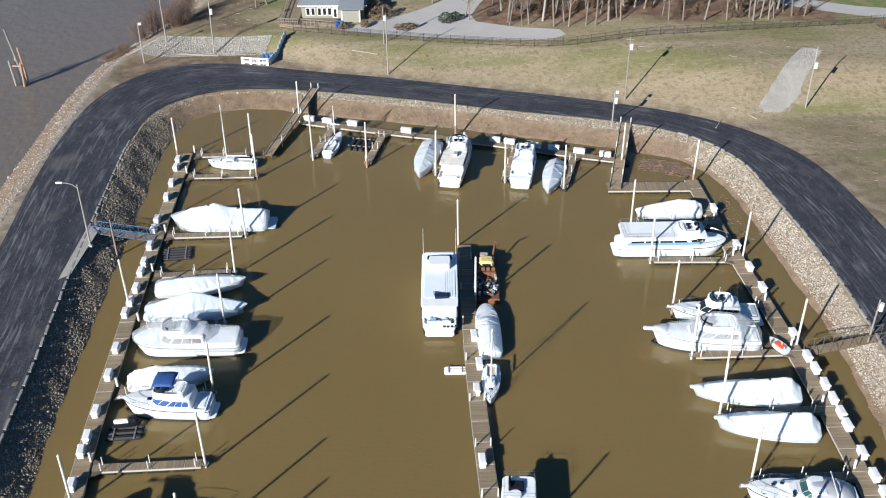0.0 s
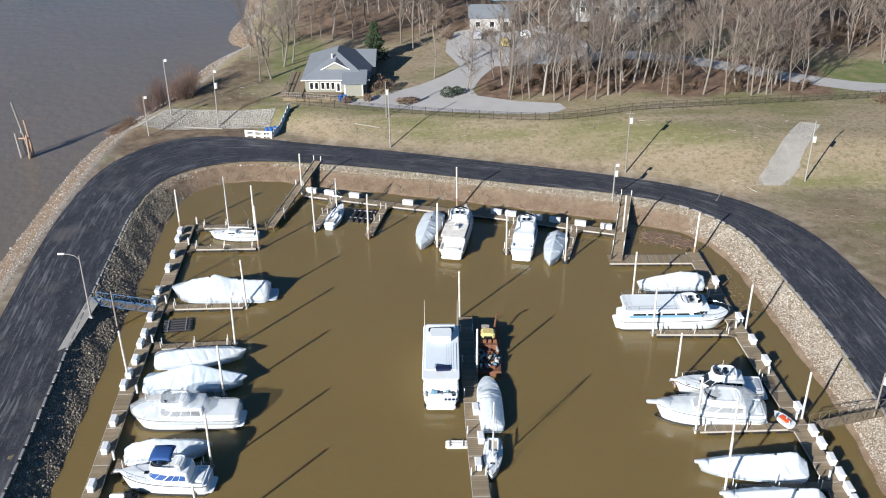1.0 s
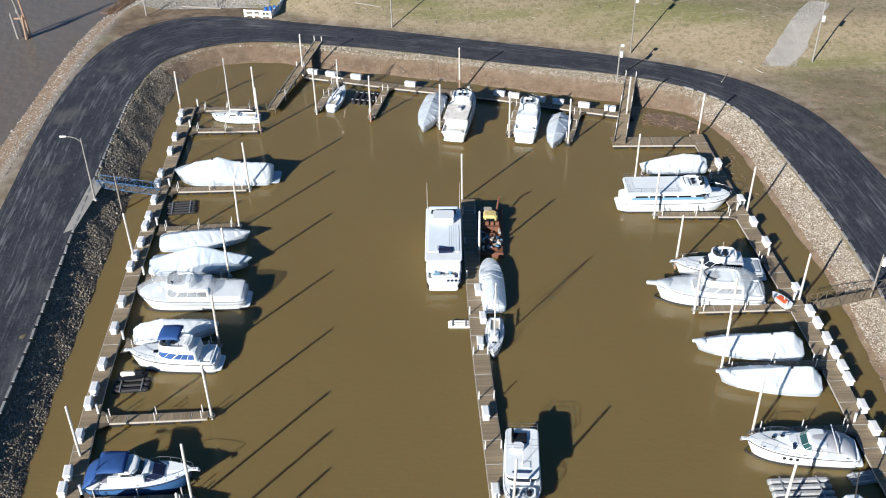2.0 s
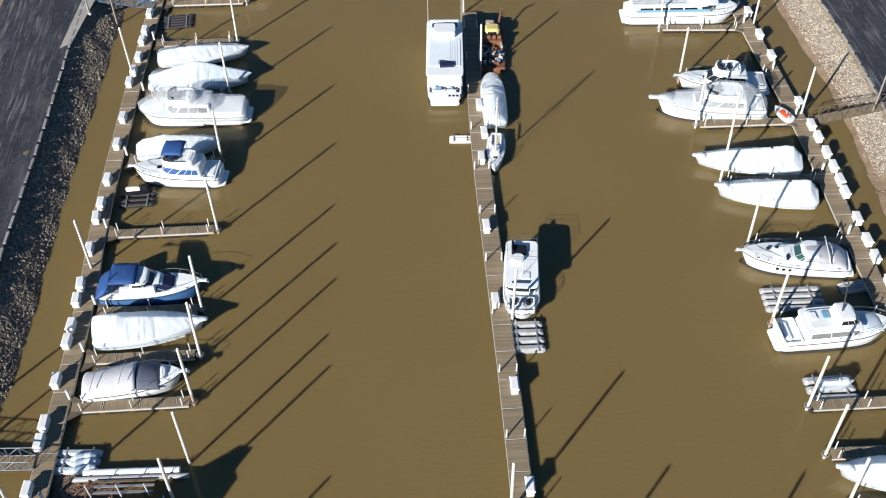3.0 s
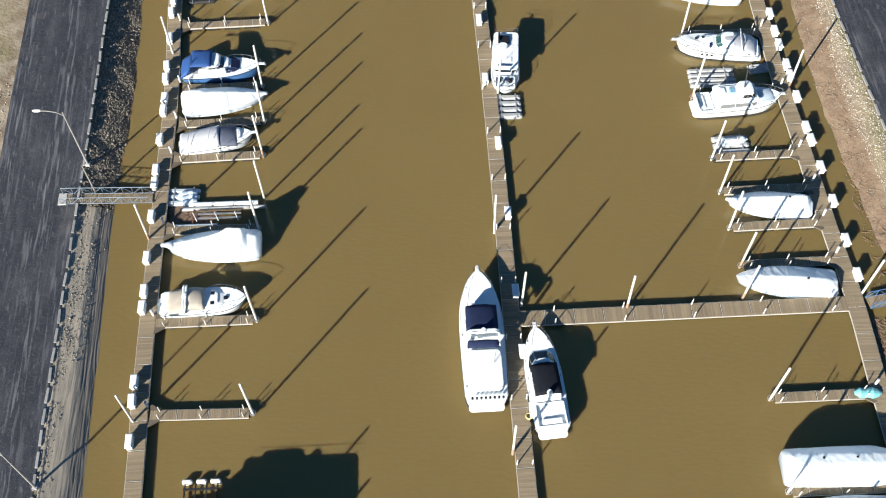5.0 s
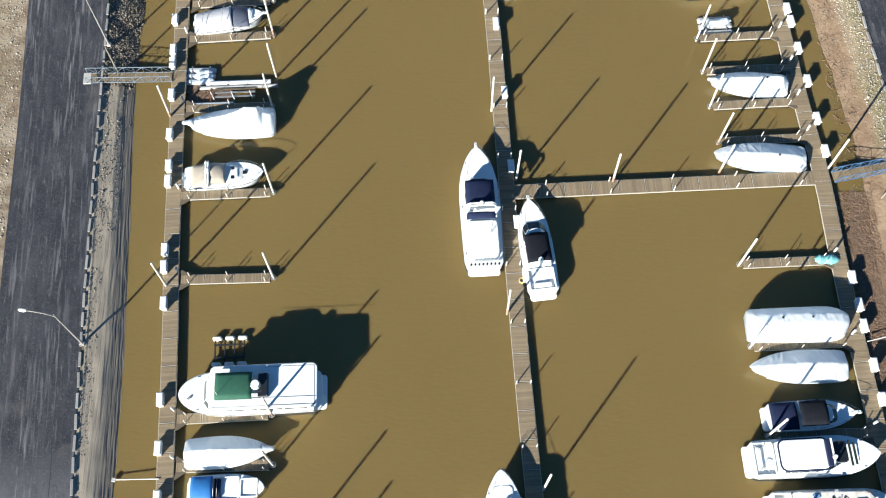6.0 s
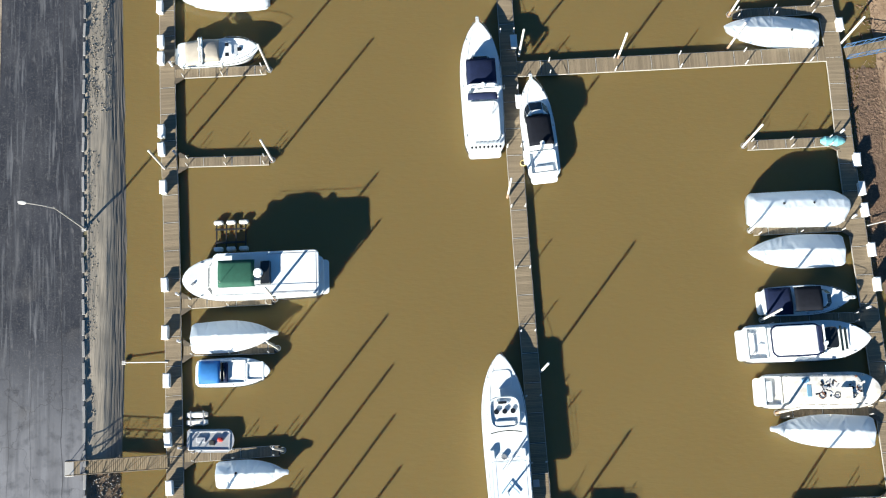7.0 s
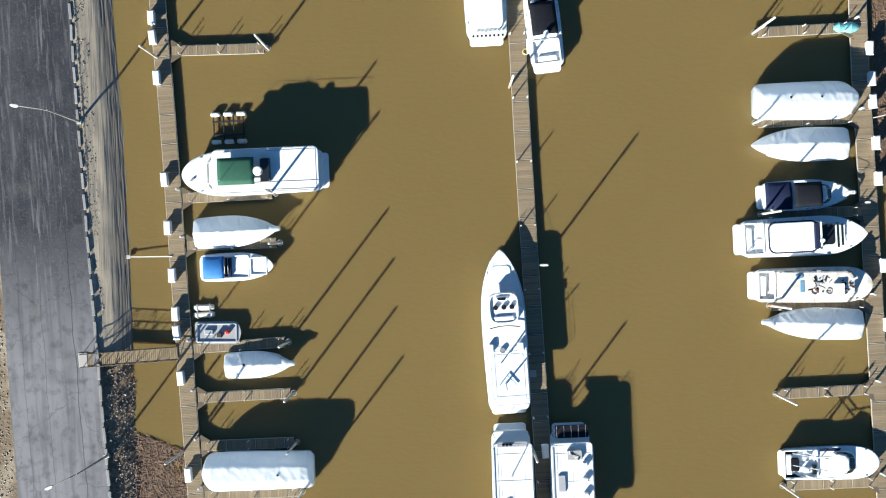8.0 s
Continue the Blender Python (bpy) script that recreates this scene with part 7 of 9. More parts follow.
def ragged(poly):
    """An uneven outline that follows a polygon."""
    rim = smooth_line([(x, y, 0) for x, y in poly], 1, True)
    pts = []
    for a, b in zip(rim, rim[1:] + rim[:1]):
        k = max(1, int((b - a).length / 0.5))
        for i in range(k):
            p = a.lerp(b, i / k)
            w = 0.7 * noise.noise(Vector((p.x * 0.5, p.y * 0.5, 1))) + 0.3 * noise.noise(Vector((p.x * 1.6, p.y * 1.6, 5)))
            pts.append((p.x + w, p.y + 0.6 * w))
    return pts


def slab(name, pts, z, mat, label):
    bm = bmesh.new()
    vs = [bm.verts.new((x, y, z)) for x, y in pts]
    for tri in tessellate_polygon([[Vector((x, y, 0)) for x, y in pts]]):
        bm.faces.new([vs[i] for i in tri])
    return solo(name, bm, mat, label, "paving", "structure")


def draped(name, pts, lift, mat, label, category="paving", step=1.5):
    """A paved sheet that follows the rise of the ground."""
    bm = bmesh.new()
    vs = [bm.verts.new((x, y, 0)) for x, y in pts]
    for tri in tessellate_polygon([[Vector((x, y, 0)) for x, y in pts]]):
        bm.faces.new([vs[i] for i in tri])
    for axis_n in (0, 1):
        side = Vector((1 - axis_n, axis_n, 0))
        low, high = min(p[axis_n] for p in pts), max(p[axis_n] for p in pts)
        for k in range(1, int((high - low) / step) + 1):
            bmesh.ops.bisect_plane(bm, geom=bm.verts[:] + bm.edges[:] + bm.faces[:], plane_co=side * (low + k * step), plane_no=side)
    X, Y = np.array([v.co.x for v in bm.verts]), np.array([v.co.y for v in bm.verts])
    for v, h in zip(bm.verts, heights(X, Y)):
        v.co.z = float(h) + lift
    return solo(name, bm, mat, label, category, "structure")


draped("pavement_gravel", ragged([(47.3, 144.7), (52.9, 145.4), (58.2, 154.4), (62.5, 161.6), (59.4, 162.9), (52.6, 152.5)]), 0.04, GRAVEL, "fine grey gravel bed of the path", step=1.0)


def sticks(name, poly, count, label, z=0.03, long_stick=1.0, mat=None):
    """A floating mat of twigs and driftwood, every stick a block of its own."""
    rng = np.random.default_rng(count)
    (x0, y0), (x1, y1), (x2, y2), (x3, y3) = poly
    u, v = rng.uniform(0, 1, count), rng.uniform(0, 1, count)
    X = (1 - v) * ((1 - u) * x0 + u * x1) + v * ((1 - u) * x3 + u * x2)
    Y = (1 - v) * ((1 - u) * y0 + u * y1) + v * ((1 - u) * y3 + u * y2)
    Z = np.maximum(0.0, heights(X, Y)) + z + rng.uniform(-0.02, 0.05, count)
    length = long_stick * (0.08 + 0.9 * rng.uniform(0, 1, count) ** 3)
    wide = rng.uniform(0.02, 0.07, count)
    a, tip = rng.uniform(0, math.pi, count), rng.uniform(-0.1, 0.1, count)
    corner = np.array([(i, j, k) for k in (0, 1) for i, j in ((-1, -1), (1, -1), (1, 1), (-1, 1))], float)
    lx, ly = corner[None, :, 0] * length[:, None] / 2, corner[None, :, 1] * wide[:, None] / 2
    V = np.stack([lx * np.cos(a)[:, None] - ly * np.sin(a)[:, None] + X[:, None], lx * np.sin(a)[:, None] + ly * np.cos(a)[:, None] + Y[:, None], corner[None, :, 2] * 0.05 + lx * tip[:, None] + Z[:, None]], -1)
    F = np.array(((3, 2, 1, 0), (4, 5, 6, 7), (0, 1, 5, 4), (1, 2, 6, 5), (2, 3, 7, 6), (3, 0, 4, 7)))
    faces = (F[None] + 8 * np.arange(count)[:, None, None]).reshape(-1, 4)
    me = bpy.data.meshes.new(name)
    me.from_pydata(V.reshape(-1, 3).tolist(), [], faces.tolist())
    me.materials.append(mat or DRIFT)
    return tagged(new(name, me), label, "driftwood", kind="stuff")


def mud(poly, label, z=0.025):
    """A soggy shoal just above the water, with a ragged rim."""
    slab("ground_mud", ragged(poly), z, MUD, label)


mud([(-33.4, -17.0), (-28.4, -19.3), (-27.2, -34), (-33.5, -34)], "wet brown mud under the driftwood")
mud([(42.9, 7), (46.5, 7), (46.8, 31.8), (42.4, 31.8)], "wet reddish mud under the driftwood")
mud([(28.0, 131.2), (35.5, 128.6), (34.6, 132.2), (29.0, 135.2)], "dark shoal of mud in the basin corner", 0.012)
sticks("driftwood_mat", [(43.9, 31.5), (46.4, 31.5), (44.6, 62), (42.9, 62)], 300, "twigs and silt washed along the east bank")
sticks("driftwood_mat", [(-33.0, -17.5), (-27.9, -19.5), (-26.5, -34), (-33.5, -34)], 4200, "brown mat of driftwood caught behind the dock")
sticks("driftwood_mat", [(42.6, 8), (45.8, 8), (45.9, 31.5), (42.0, 31.5)], 7000, "reddish-brown mat of driftwood along the bank", 0.03, 0.4)
sticks("driftwood_mat", [(35.6, 111), (39.6, 112), (38.0, 124), (36.0, 121)], 140, "thin raft of floating twigs by the bank", 0.02, 0.6)
sticks("driftwood_mat", [(27.5, 130.5), (36.0, 128.0), (35.0, 132), (28.5, 135.5)], 300, "thin raft of floating twigs in the corner")
mud([(-30.4, 43.0), (-26.6, 43.2), (-26.8, 45.6), (-30.6, 45.7)], "dark reddish silt under the boat lift", 0.012)
sticks("driftwood_mat", [(-30.4, 43.0), (-25.2, 43.2), (-25.4, 45.8), (-30.6, 45.8)], 1500, "dark twigs gathered under the boat lift")
sticks("flood_wrack", [(-33, 168.5), (14.8, 158.1), (19, 163.4), (-26.4, 173.4)], 130, "pale sticks left by high water on the turf", 0.0, 1.6, BARK_PALE)
sticks("flood_wrack", [(19.7, 156), (61.6, 147.1), (62.3, 166.4), (22.8, 163.4)], 110, "pale sticks left by high water on the turf", 0.0, 1.6, BARK_PALE)
sticks("flood_wrack", [(50, 132), (62, 118), (68, 140), (56, 150)], 140, "brown sticks strewn beside the road", 0.0, 1.8)
sticks("flood_wrack", [(-52.7, 173.8), (-33.2, 175.9), (-31.1, 194.2), (-44.8, 198.7)], 110, "pale sticks strewn on the bare slope", 0.0, 1.8, BARK_PALE)
sticks("brush_heap", [(-60, 172), (-56.5, 170.5), (-54.5, 175.5), (-57.5, 177)], 300, "heap of driftwood and brush on the river shore", 0.3, 3.0)


def silt_strip():
    """The smooth grey silt bench on the near west bank, with ripples left by falling water."""
    m = material("grey silt", (0.29, 0.258, 0.212), 0.9, vary=0.16, scale=0.5, fine=2.5)
    t = m.node_tree
    p = t.nodes["Principled BSDF"]
    k = t.nodes.new("ShaderNodeVectorMath")
    k.operation = "MULTIPLY"
    k.inputs[1].default_value = (1.0, 0.05, 2.5)
    t.links.new(t.nodes.new("ShaderNodeNewGeometry").outputs["Position"], k.inputs[0])
    w = t.nodes.new("ShaderNodeTexNoise")
    w.inputs["Scale"].default_value, w.inputs["Detail"].default_value = 3.2, 3.0
    t.links.new(k.outputs[0], w.inputs["Vector"])
    # strata by height, coloured to draw lit ledges against shaded steps
    k2 = t.nodes.new("ShaderNodeVectorMath")
    k2.operation = "MULTIPLY"
    k2.inputs[1].default_value = (0.15, 0.06, 9.0)
    t.links.new(k.inputs[0].links[0].from_socket, k2.inputs[0])
    layers = t.nodes.new("ShaderNodeTexNoise")
    layers.inputs["Scale"].default_value, layers.inputs["Detail"].default_value = 1.6, 3.0
    t.links.new(k2.outputs[0], layers.inputs["Vector"])
    tone = t.nodes.new("ShaderNodeMapRange")
    tone.inputs["From Min"].default_value, tone.inputs["From Max"].default_value = 0.42, 0.6
    tone.inputs["To Max"].default_value = 1.0
    t.links.new(layers.outputs["Fac"], tone.inputs["Value"])
    mix = t.nodes.new("ShaderNodeMix")
    mix.data_type = "RGBA"
    height = t.nodes.new("ShaderNodeSeparateXYZ")
    t.links.new(k.inputs[0].links[0].from_socket, height.inputs[0])
    wet = t.nodes.new("ShaderNodeMapRange")
    wet.inputs["From Min"].default_value, wet.inputs["From Max"].default_value, wet.inputs["To Max"].default_value = 0.66, 0.34, 0.8
    t.links.new(height.outputs["Z"], wet.inputs["Value"])
    # keeps the painted ledge shading to the low, wet part
    ledge_shade = t.nodes.new("ShaderNodeMath")
    ledge_shade.operation = "MULTIPLY"
    t.links.new(tone.outputs[0], ledge_shade.inputs[0])
    t.links.new(wet.outputs[0], ledge_shade.inputs[1])
    t.links.new(ledge_shade.outputs[0], mix.inputs["Factor"])
    t.links.new(p.inputs["Base Color"].links[0].from_socket, mix.inputs["A"])
    mix.inputs["B"].default_value = (0.10, 0.088, 0.074, 1)
    damp = t.nodes.new("ShaderNodeMix")
    damp.data_type = "RGBA"
    t.links.new(wet.outputs[0], damp.inputs["Factor"])
    t.links.new(mix.outputs["Result"], damp.inputs["A"])
    damp.inputs["B"].default_value = (0.19, 0.17, 0.145, 1)
    t.links.new(damp.outputs["Result"], p.inputs["Base Color"])
    b = t.nodes.new("ShaderNodeBump")
    b.inputs["Distance"].default_value = 0.05
    t.links.new(w.outputs["Fac"], b.inputs["Height"])
    t.links.new(b.outputs[0], p.inputs["Normal"])
    bm = bmesh.new()
    rows = []
    for c, d in along(WATERLINE, 0.5):
        if c.x < 0 and -9.5 < c.y < 46:
            n = Vector((-d.y, d.x, 0))
            row = [(c.x + n.x * (-0.4 + k * 0.06), c.y + n.y * (-0.4 + k * 0.06)) for k in range(78)]
            hs = heights(np.array([r[0] for r in row]), np.array([r[1] for r in row]))
            line = []
            for (px, py), h in zip(row, hs):
                h = float(h) + 0.10 + 0.03 * noise.noise(Vector((px * 1.2, py * 0.5, 3)))
                if h < 0.50:
                    g = h + 0.16 * noise.noise(Vector((h * 9.0, py * 0.02, 9))) + 0.05 * noise.noise(Vector((px * 0.5, py * 0.25, 2)))
                    step = g / 0.11
                    f = step - math.floor(step)
                    h += 0.11 * (max(0.0, f - 0.6) / 0.4 - f) * (0.45 + 0.9 * abs(noise.noise(Vector((h * 6.0, py * 0.15, 4)))))
                else:
                    h += 0.07 * noise.noise(Vector((px * 0.9, py * 0.35, 0))) * min(1, (h - 0.50) / 0.2)
                line.append((px, py, min(h, float(level(py)) - 0.03)))
            rows.append(line)
    ring_loft(bm, rows, cap=False, closed=False)
    solo("silt_bank", bm, m, "smooth grey silt bench above the water", "ground", "structure", smooth=True)


silt_strip()

slab("pavement_pad", [(-44.7, 101.5), (-43.6, 102.5), (-43.1, 112.0), (-44.7, 114.0)], ROAD_Z + 0.10, GRAVEL, "grey gravel pad beside the road")
kerb = thing("kerb", "weathered timber kerb of short beams along the road edge", "kerb", pose(0, 0, 0))
kerb["kind"] = "structure"
beam = finish(soft_box(bmesh.new(), 0, 0, 0, 1.6, 0.28, 0.15, 0.03), "kerb_beam", KERB)
for c, d in along(ROAD_IN, 2.15):
    if -45 < c.y and not (c.x < 36 and c.y > 139):
        o = new("kerb_beam", beam)
        o.parent = kerb
        o.matrix_world = pose(c.x, c.y, float(level(c.y)) - 0.02, 0, 0, math.degrees(math.atan2(d.y, d.x)) + random.uniform(-3, 3))


# ---- gangways ----
def gangway(x0, y0, z0, x1, y1, z1, width, mat, label):
    """A truss-sided ramp from the bank to the walkway."""
    a, b = Vector((x0, y0, z0)), Vector((x1, y1, z1))
    d = (b - a)
    flat_d = Vector((d.x, d.y, 0)).normalized()
    n = Vector((-flat_d.y, flat_d.x, 0))
    ob = thing("gangway", label, "gangway", pose(0, 0, 0), "gangways")
    bm = bmesh.new()
    steps = int(d.length / 0.2)
    for k in range(steps):
        c = a.lerp(b, (k + 0.5) / steps)
        box(bm, c.x, c.y, c.z - 0.04, 0.17, width, 0.04, math.degrees(math.atan2(flat_d.y, flat_d.x)))
    tagged(part("planks", bm, PLANK, ob), kind="stuff")
    for s in (-1, 1):
        bm = bmesh.new()
        e = n * s * width / 2
        up = Vector((0, 0, 1.05))
        tube(bm, a + e, b + e, 0.04, 0.04, 6)
        tube(bm, a + e + up, b + e + up, 0.04, 0.04, 6)
        cells = max(3, round(d.length / 1.1))
        for k in range(cells + 1):
            p = a.lerp(b, k / cells) + e
            tube(bm, p, p + up, 0.035, 0.035, 5)
            if k < cells:
                q = a.lerp(b, (k + 1) / cells) + e
                tube(bm, p if k % 2 else p + up, q + up if k % 2 else q, 0.03, 0.03, 5)
        part("truss_side", bm, mat, ob, "welded truss railing")
    part("landing", soft_box(bmesh.new(), x0, y0, z0 - 0.12, 0.9, width + 0.2, 0.14, 0.03, math.degrees(math.atan2(flat_d.y, flat_d.x))), CONCRETE, ob, "pale concrete landing")
    return ob


gangway(-43.6, 112.6, 1.75, -36.2, 112.3, 0.72, 1.3, BLUE_STEEL, "blue-grey truss gangway from the west bank")
gangway(-41.8, 46.0, 1.45, -32.4, 46.6, 0.72, 1.3, GREY_STEEL, "blue-grey steel truss gangway from the west bank")
gangway(-38.0, -9.9, 1.27, -28.6, -9.3, 0.72, 1.3, PLANK_DARK, "timber-railed gangway from the south-west bank")
gangway(46.9, 89.8, 1.8, 38.4, 88.5, 0.72, 1.3, PLANK_DARK, "dark truss gangway from the east bank")
gangway(49.0, 34.2, 1.25, 41.8, 33.0, 0.72, 1.3, BLUE_STEEL, "blue truss gangway from the east bank")


def timber_pier(x0, y0, z0, x1, y1, z1, width, label):
    a, b = Vector((x0, y0, z0)), Vector((x1, y1, z1))
    d = (b - a).normalized()
    n = Vector((-d.y, d.x, 0)).normalized()
    ob = thing("timber_pier", label, "pier", pose(0, 0, 0))
    bm = bmesh.new()
    for c, dd in along([a, b], 0.17):
        box(bm, c.x, c.y, c.z - 0.05, 0.15, width, 0.05, math.degrees(math.atan2(dd.y, dd.x)))
    tagged(part("planks", bm, PLANK, ob), kind="stuff")
    for s in (-1, 1):
        part("beam", tube(bmesh.new(), a + n * s * width * 0.45 - Vector((0, 0, 0.15)), b + n * s * width * 0.45 - Vector((0, 0, 0.15)), 0.1, 0.1, 6), PLANK_DARK, ob)
        part("kick_rail", tube(bmesh.new(), a + n * s * width * 0.5 + Vector((0, 0, 0.1)), b + n * s * width * 0.5 + Vector((0, 0, 0.1)), 0.06, 0.06, 6), BUMPER, ob, "pale kick rail")
        for k in range(6):
            p = a.lerp(b, k / 5) + n * s * width * 0.5
            part("pier_post", tube(bmesh.new(), (p.x, p.y, -1.2), (p.x, p.y, p.z + 0.9), 0.08, 0.07, 8), LAMP_WHITE if k % 2 else PLANK_DARK, ob)


timber_pier(-25.2, 135.0, 0.62, -20.5, 156.0, 1.95, 1.2, "grey timber pier from the north bank to the basin")
timber_pier(23.4, 124.6, 0.64, 27.5, 142.4, 1.95, 1.5, "grey timber pier from the north-east bank")


# ---- poles and lamps ----
def street_lamp(x, y, h, arm, toward):
    ob = thing("street_lamp", "pale tapered street lamp with a curved arm", "street lamp", pose(x, y, float(level(y)) - 0.1, 0, 0, toward), "street lamps")
    part("pole", tube(bmesh.new(), (0, 0, 0), (0, 0, h), 0.13, 0.07, 10), POLE_PALE, ob)
    part("arm", pipe(bmesh.new(), [(0, 0, h - 0.5), (arm * 0.3, 0, h), (arm * 0.7, 0, h + 0.22), (arm, 0, h + 0.25)], 0.05, 6), POLE_PALE, ob)
    bm = bmesh.new()
    rings = [[(arm + xx, yy * w, h + 0.25 + zz) for yy, zz in ((-1, 0), (-0.6, 0.12), (0.6, 0.12), (1, 0), (0.6, -0.08), (-0.6, -0.08))] for xx, w in ((-0.05, 0.08), (0.15, 0.17), (0.55, 0.17), (0.75, 0.06))]
    part("lamp_head", ring_loft(bm, rings), LAMP_WHITE, ob, "white cobra-head lamp")
    part("base_plate", soft_box(bmesh.new(), 0, 0, 0, 0.5, 0.5, 0.25, 0.05), CONCRETE, ob)


street_lamp(-43.1, 109.0, 8.6, 1.7, 180)
street_lamp(-39.9, 50.6, 8.9, 2.2, 180)
street_lamp(-38.2, 14.2, 8.6, 2.6, 172)
street_lamp(-35.7, -19.6, 8.6, 2.4, 205)


def utility_pole(x, y, h, arms=1, box_at=0.0, mat=None, label="grey wooden utility pole on the grass", flood=False):
    ob = thing("utility_pole", label, "utility pole", pose(x, y, float(heights(np.array([x]), np.array([y]))[0]) - 0.1, random.uniform(-1, 1), random.uniform(-1, 1), random.uniform(-20, 20)), "utility poles")
    part("shaft", tube(bmesh.new(), (0, 0, 0), (0, 0, h), 0.12, 0.08, 10), mat or POLE_WOOD, ob)
    for k in range(arms):
        part("crossarm", box(bmesh.new(), 0, 0.1, h - 0.5 - 0.8 * k, 1.2, 0.1, 0.12), POLE_WOOD, ob)
    if box_at:
        part("transformer", tube(bmesh.new(), (0.3, 0, box_at), (0.3, 0, box_at + 0.9), 0.26, 0.26, 10), LAMP_WHITE, ob, "pale transformer can")
    if flood:
        part("flood_lamp", soft_box(bmesh.new(), 0.35, 0, h - 0.4, 0.5, 0.35, 0.4, 0.08), LAMP_WHITE, ob, "white flood lamp")


utility_pole(-8.9, 161.7, 10.4, 0, 0, POLE_PALE)
utility_pole(-9.9, 170.5, 6.6, 0, 4.2)
utility_pole(28.7, 150.8, 10.4, 1, 8.4)
utility_pole(55.6, 146.4, 10.0, 0, 6.6, POLE_PALE)
utility_pole(-50.8, 167.6, 7.2, 0, 0, POLE_PALE, "pale lamp pole near the river", True)
utility_pole(-48.2, 173.8, 10.4, 0, 0, POLE_PALE, "pale lamp pole behind the road", True)
utility_pole(-39.6, 171.7, 10.4, 0, 7.2, POLE_PALE, "pale pole with a meter can", True)
utility_pole(25.4, 142.0, 5.6, 0, 3.6, POLE_PALE, "pale pole with lamps beside the pier", True)
utility_pole(-40.2, 109.3, 5.2, 0, 0, POLE_WOOD, "short leaning timber post by the gangway")
utility_pole(-38.6, 47.2, 5.0, 0, 0, POLE_WOOD, "short leaning timber post by the gangway")
utility_pole(45.0, 89.2, 6.0, 0, 4.6, POLE_WOOD, "timber pole with a pale meter box on the east bank")
utility_pole(46.8, 30.5, 6.0, 0, 0, POLE_WOOD, "timber pole on the south-east bank")

dolphin = thing("mooring_dolphin", "cluster of leaning weathered mooring piles in the river", "dolphin", pose(-70.2, 162.6, 0))
for dx, dy, tx, ty, h, mt in ((0.9, 0, -2.1, 0.6, 9.6, POLE_WOOD), (1.1, 0.3, -0.9, 0.4, 6.4, PILING_RUST), (-0.9, -0.2, -0.5, 0.1, 4.4, POLE_PALE), (-0.3, 0.6, -0.4, 0.3, 4.6, POLE_PALE), (0.4, -0.6, 0.1, 0.4, 4.2, PILING_RUST), (0.0, 0.2, 0.3, 0.2, 3.6, PILING_RUST)):
    part("pile", tube(bmesh.new(), (dx, dy, -2), (dx + tx, dy + ty, h), 0.2, 0.16, 8), mt, dolphin)
part("tie_beam", box(bmesh.new(), -0.3, 0.1, 3.3, 1.6, 0.2, 0.25), PILING_RUST, dolphin)


# ---- fences north of the road ----
def fence_run(pts, label, mat, post_step, h, rails_n, category="fence", picket=0.0):
    ob = thing("fence", label, category, pose(0, 0, 0))
    def ground(p):
        return Vector((p[0], p[1], float(heights(np.array([p[0]]), np.array([p[1]]))[0])))
    rough_line = [Vector((x, y, 0)) for x, y in pts]
    line = [ground(p) for p in [rough_line[0]] + [c for c, d in along(rough_line, 4.8)] + [rough_line[-1]]]
    for c, d in along(line, post_step):
        part("fence_post", tube(bmesh.new(), (c.x, c.y, c.z - 0.2), (c.x, c.y, c.z + h), 0.05, 0.05, 5), mat, ob)
    for k in range(rails_n):
        zz = h * (0.15 + 0.8 * k / max(1, rails_n - 1))
        for a, b in zip(line, line[1:]):
            part("fence_rail", tube(bmesh.new(), (a.x, a.y, a.z + zz), (b.x, b.y, b.z + zz), 0.03, 0.03, 4), mat, ob)
    if picket:
        bm = bmesh.new()
        for c, d in along(line, picket):
            tube(bm, (c.x, c.y, c.z + 0.1), (c.x, c.y, c.z + h * 0.95), 0.012, 0.012, 4)
        tagged(part("picket_infill", bm, mat, ob), kind="stuff")
    return ob


fence_run([(-27.4, 177.2), (-18, 174.5), (-9.9, 172.5), (-1.9, 170.3), (4.5, 168.6), (11.5, 166.9), (18.4, 165.7), (22.8, 165.8), (30.4, 167.2), (39.5, 168.5), (49.8, 170.3), (65, 172.8), (74.9, 174.4), (90.2, 177.8)], "long brown metal fence along the lane", FENCE, 2.4, 1.5, 3, picket=0.3)
fence_run([(-34.1, 167.0), (-29.4, 166.2)], "short white board gate by the road", TRIM, 1.1, 1.2, 3)
gate = thing("board_gate", "white boards nailed across the gate posts", "gate", pose(-31.7, 166.45, ROAD_Z, 0, 0, -9.5))
for zz, hh in ((0.2, 0.3), (0.95, 0.28)):
    part("board", box(bmesh.new(), 0, 0.06, zz, 4.7, 0.05, hh), TRIM, gate)
for k in range(4):
    part("gate_stile", box(bmesh.new(), -2.2 + 1.47 * k, 0.0, 0.0, 0.4, 0.05, 1.3), TRIM, gate)
panel = thing("panel_fence", "blue and white solid panels beside the white gate", "fence", pose(0, 0, 0))
for k in range(8):
    p = Vector((-29.2, 166.6, 0)).lerp(Vector((-27.3, 174.8, 0)), (k + 0.5) / 8)
    part("panel", box(bmesh.new(), p.x, p.y, float(heights(np.array([p.x]), np.array([p.y]))[0]) - 0.1, 1.4, 0.07, 1.3, 85), PANEL if k % 3 else TRIM, panel)
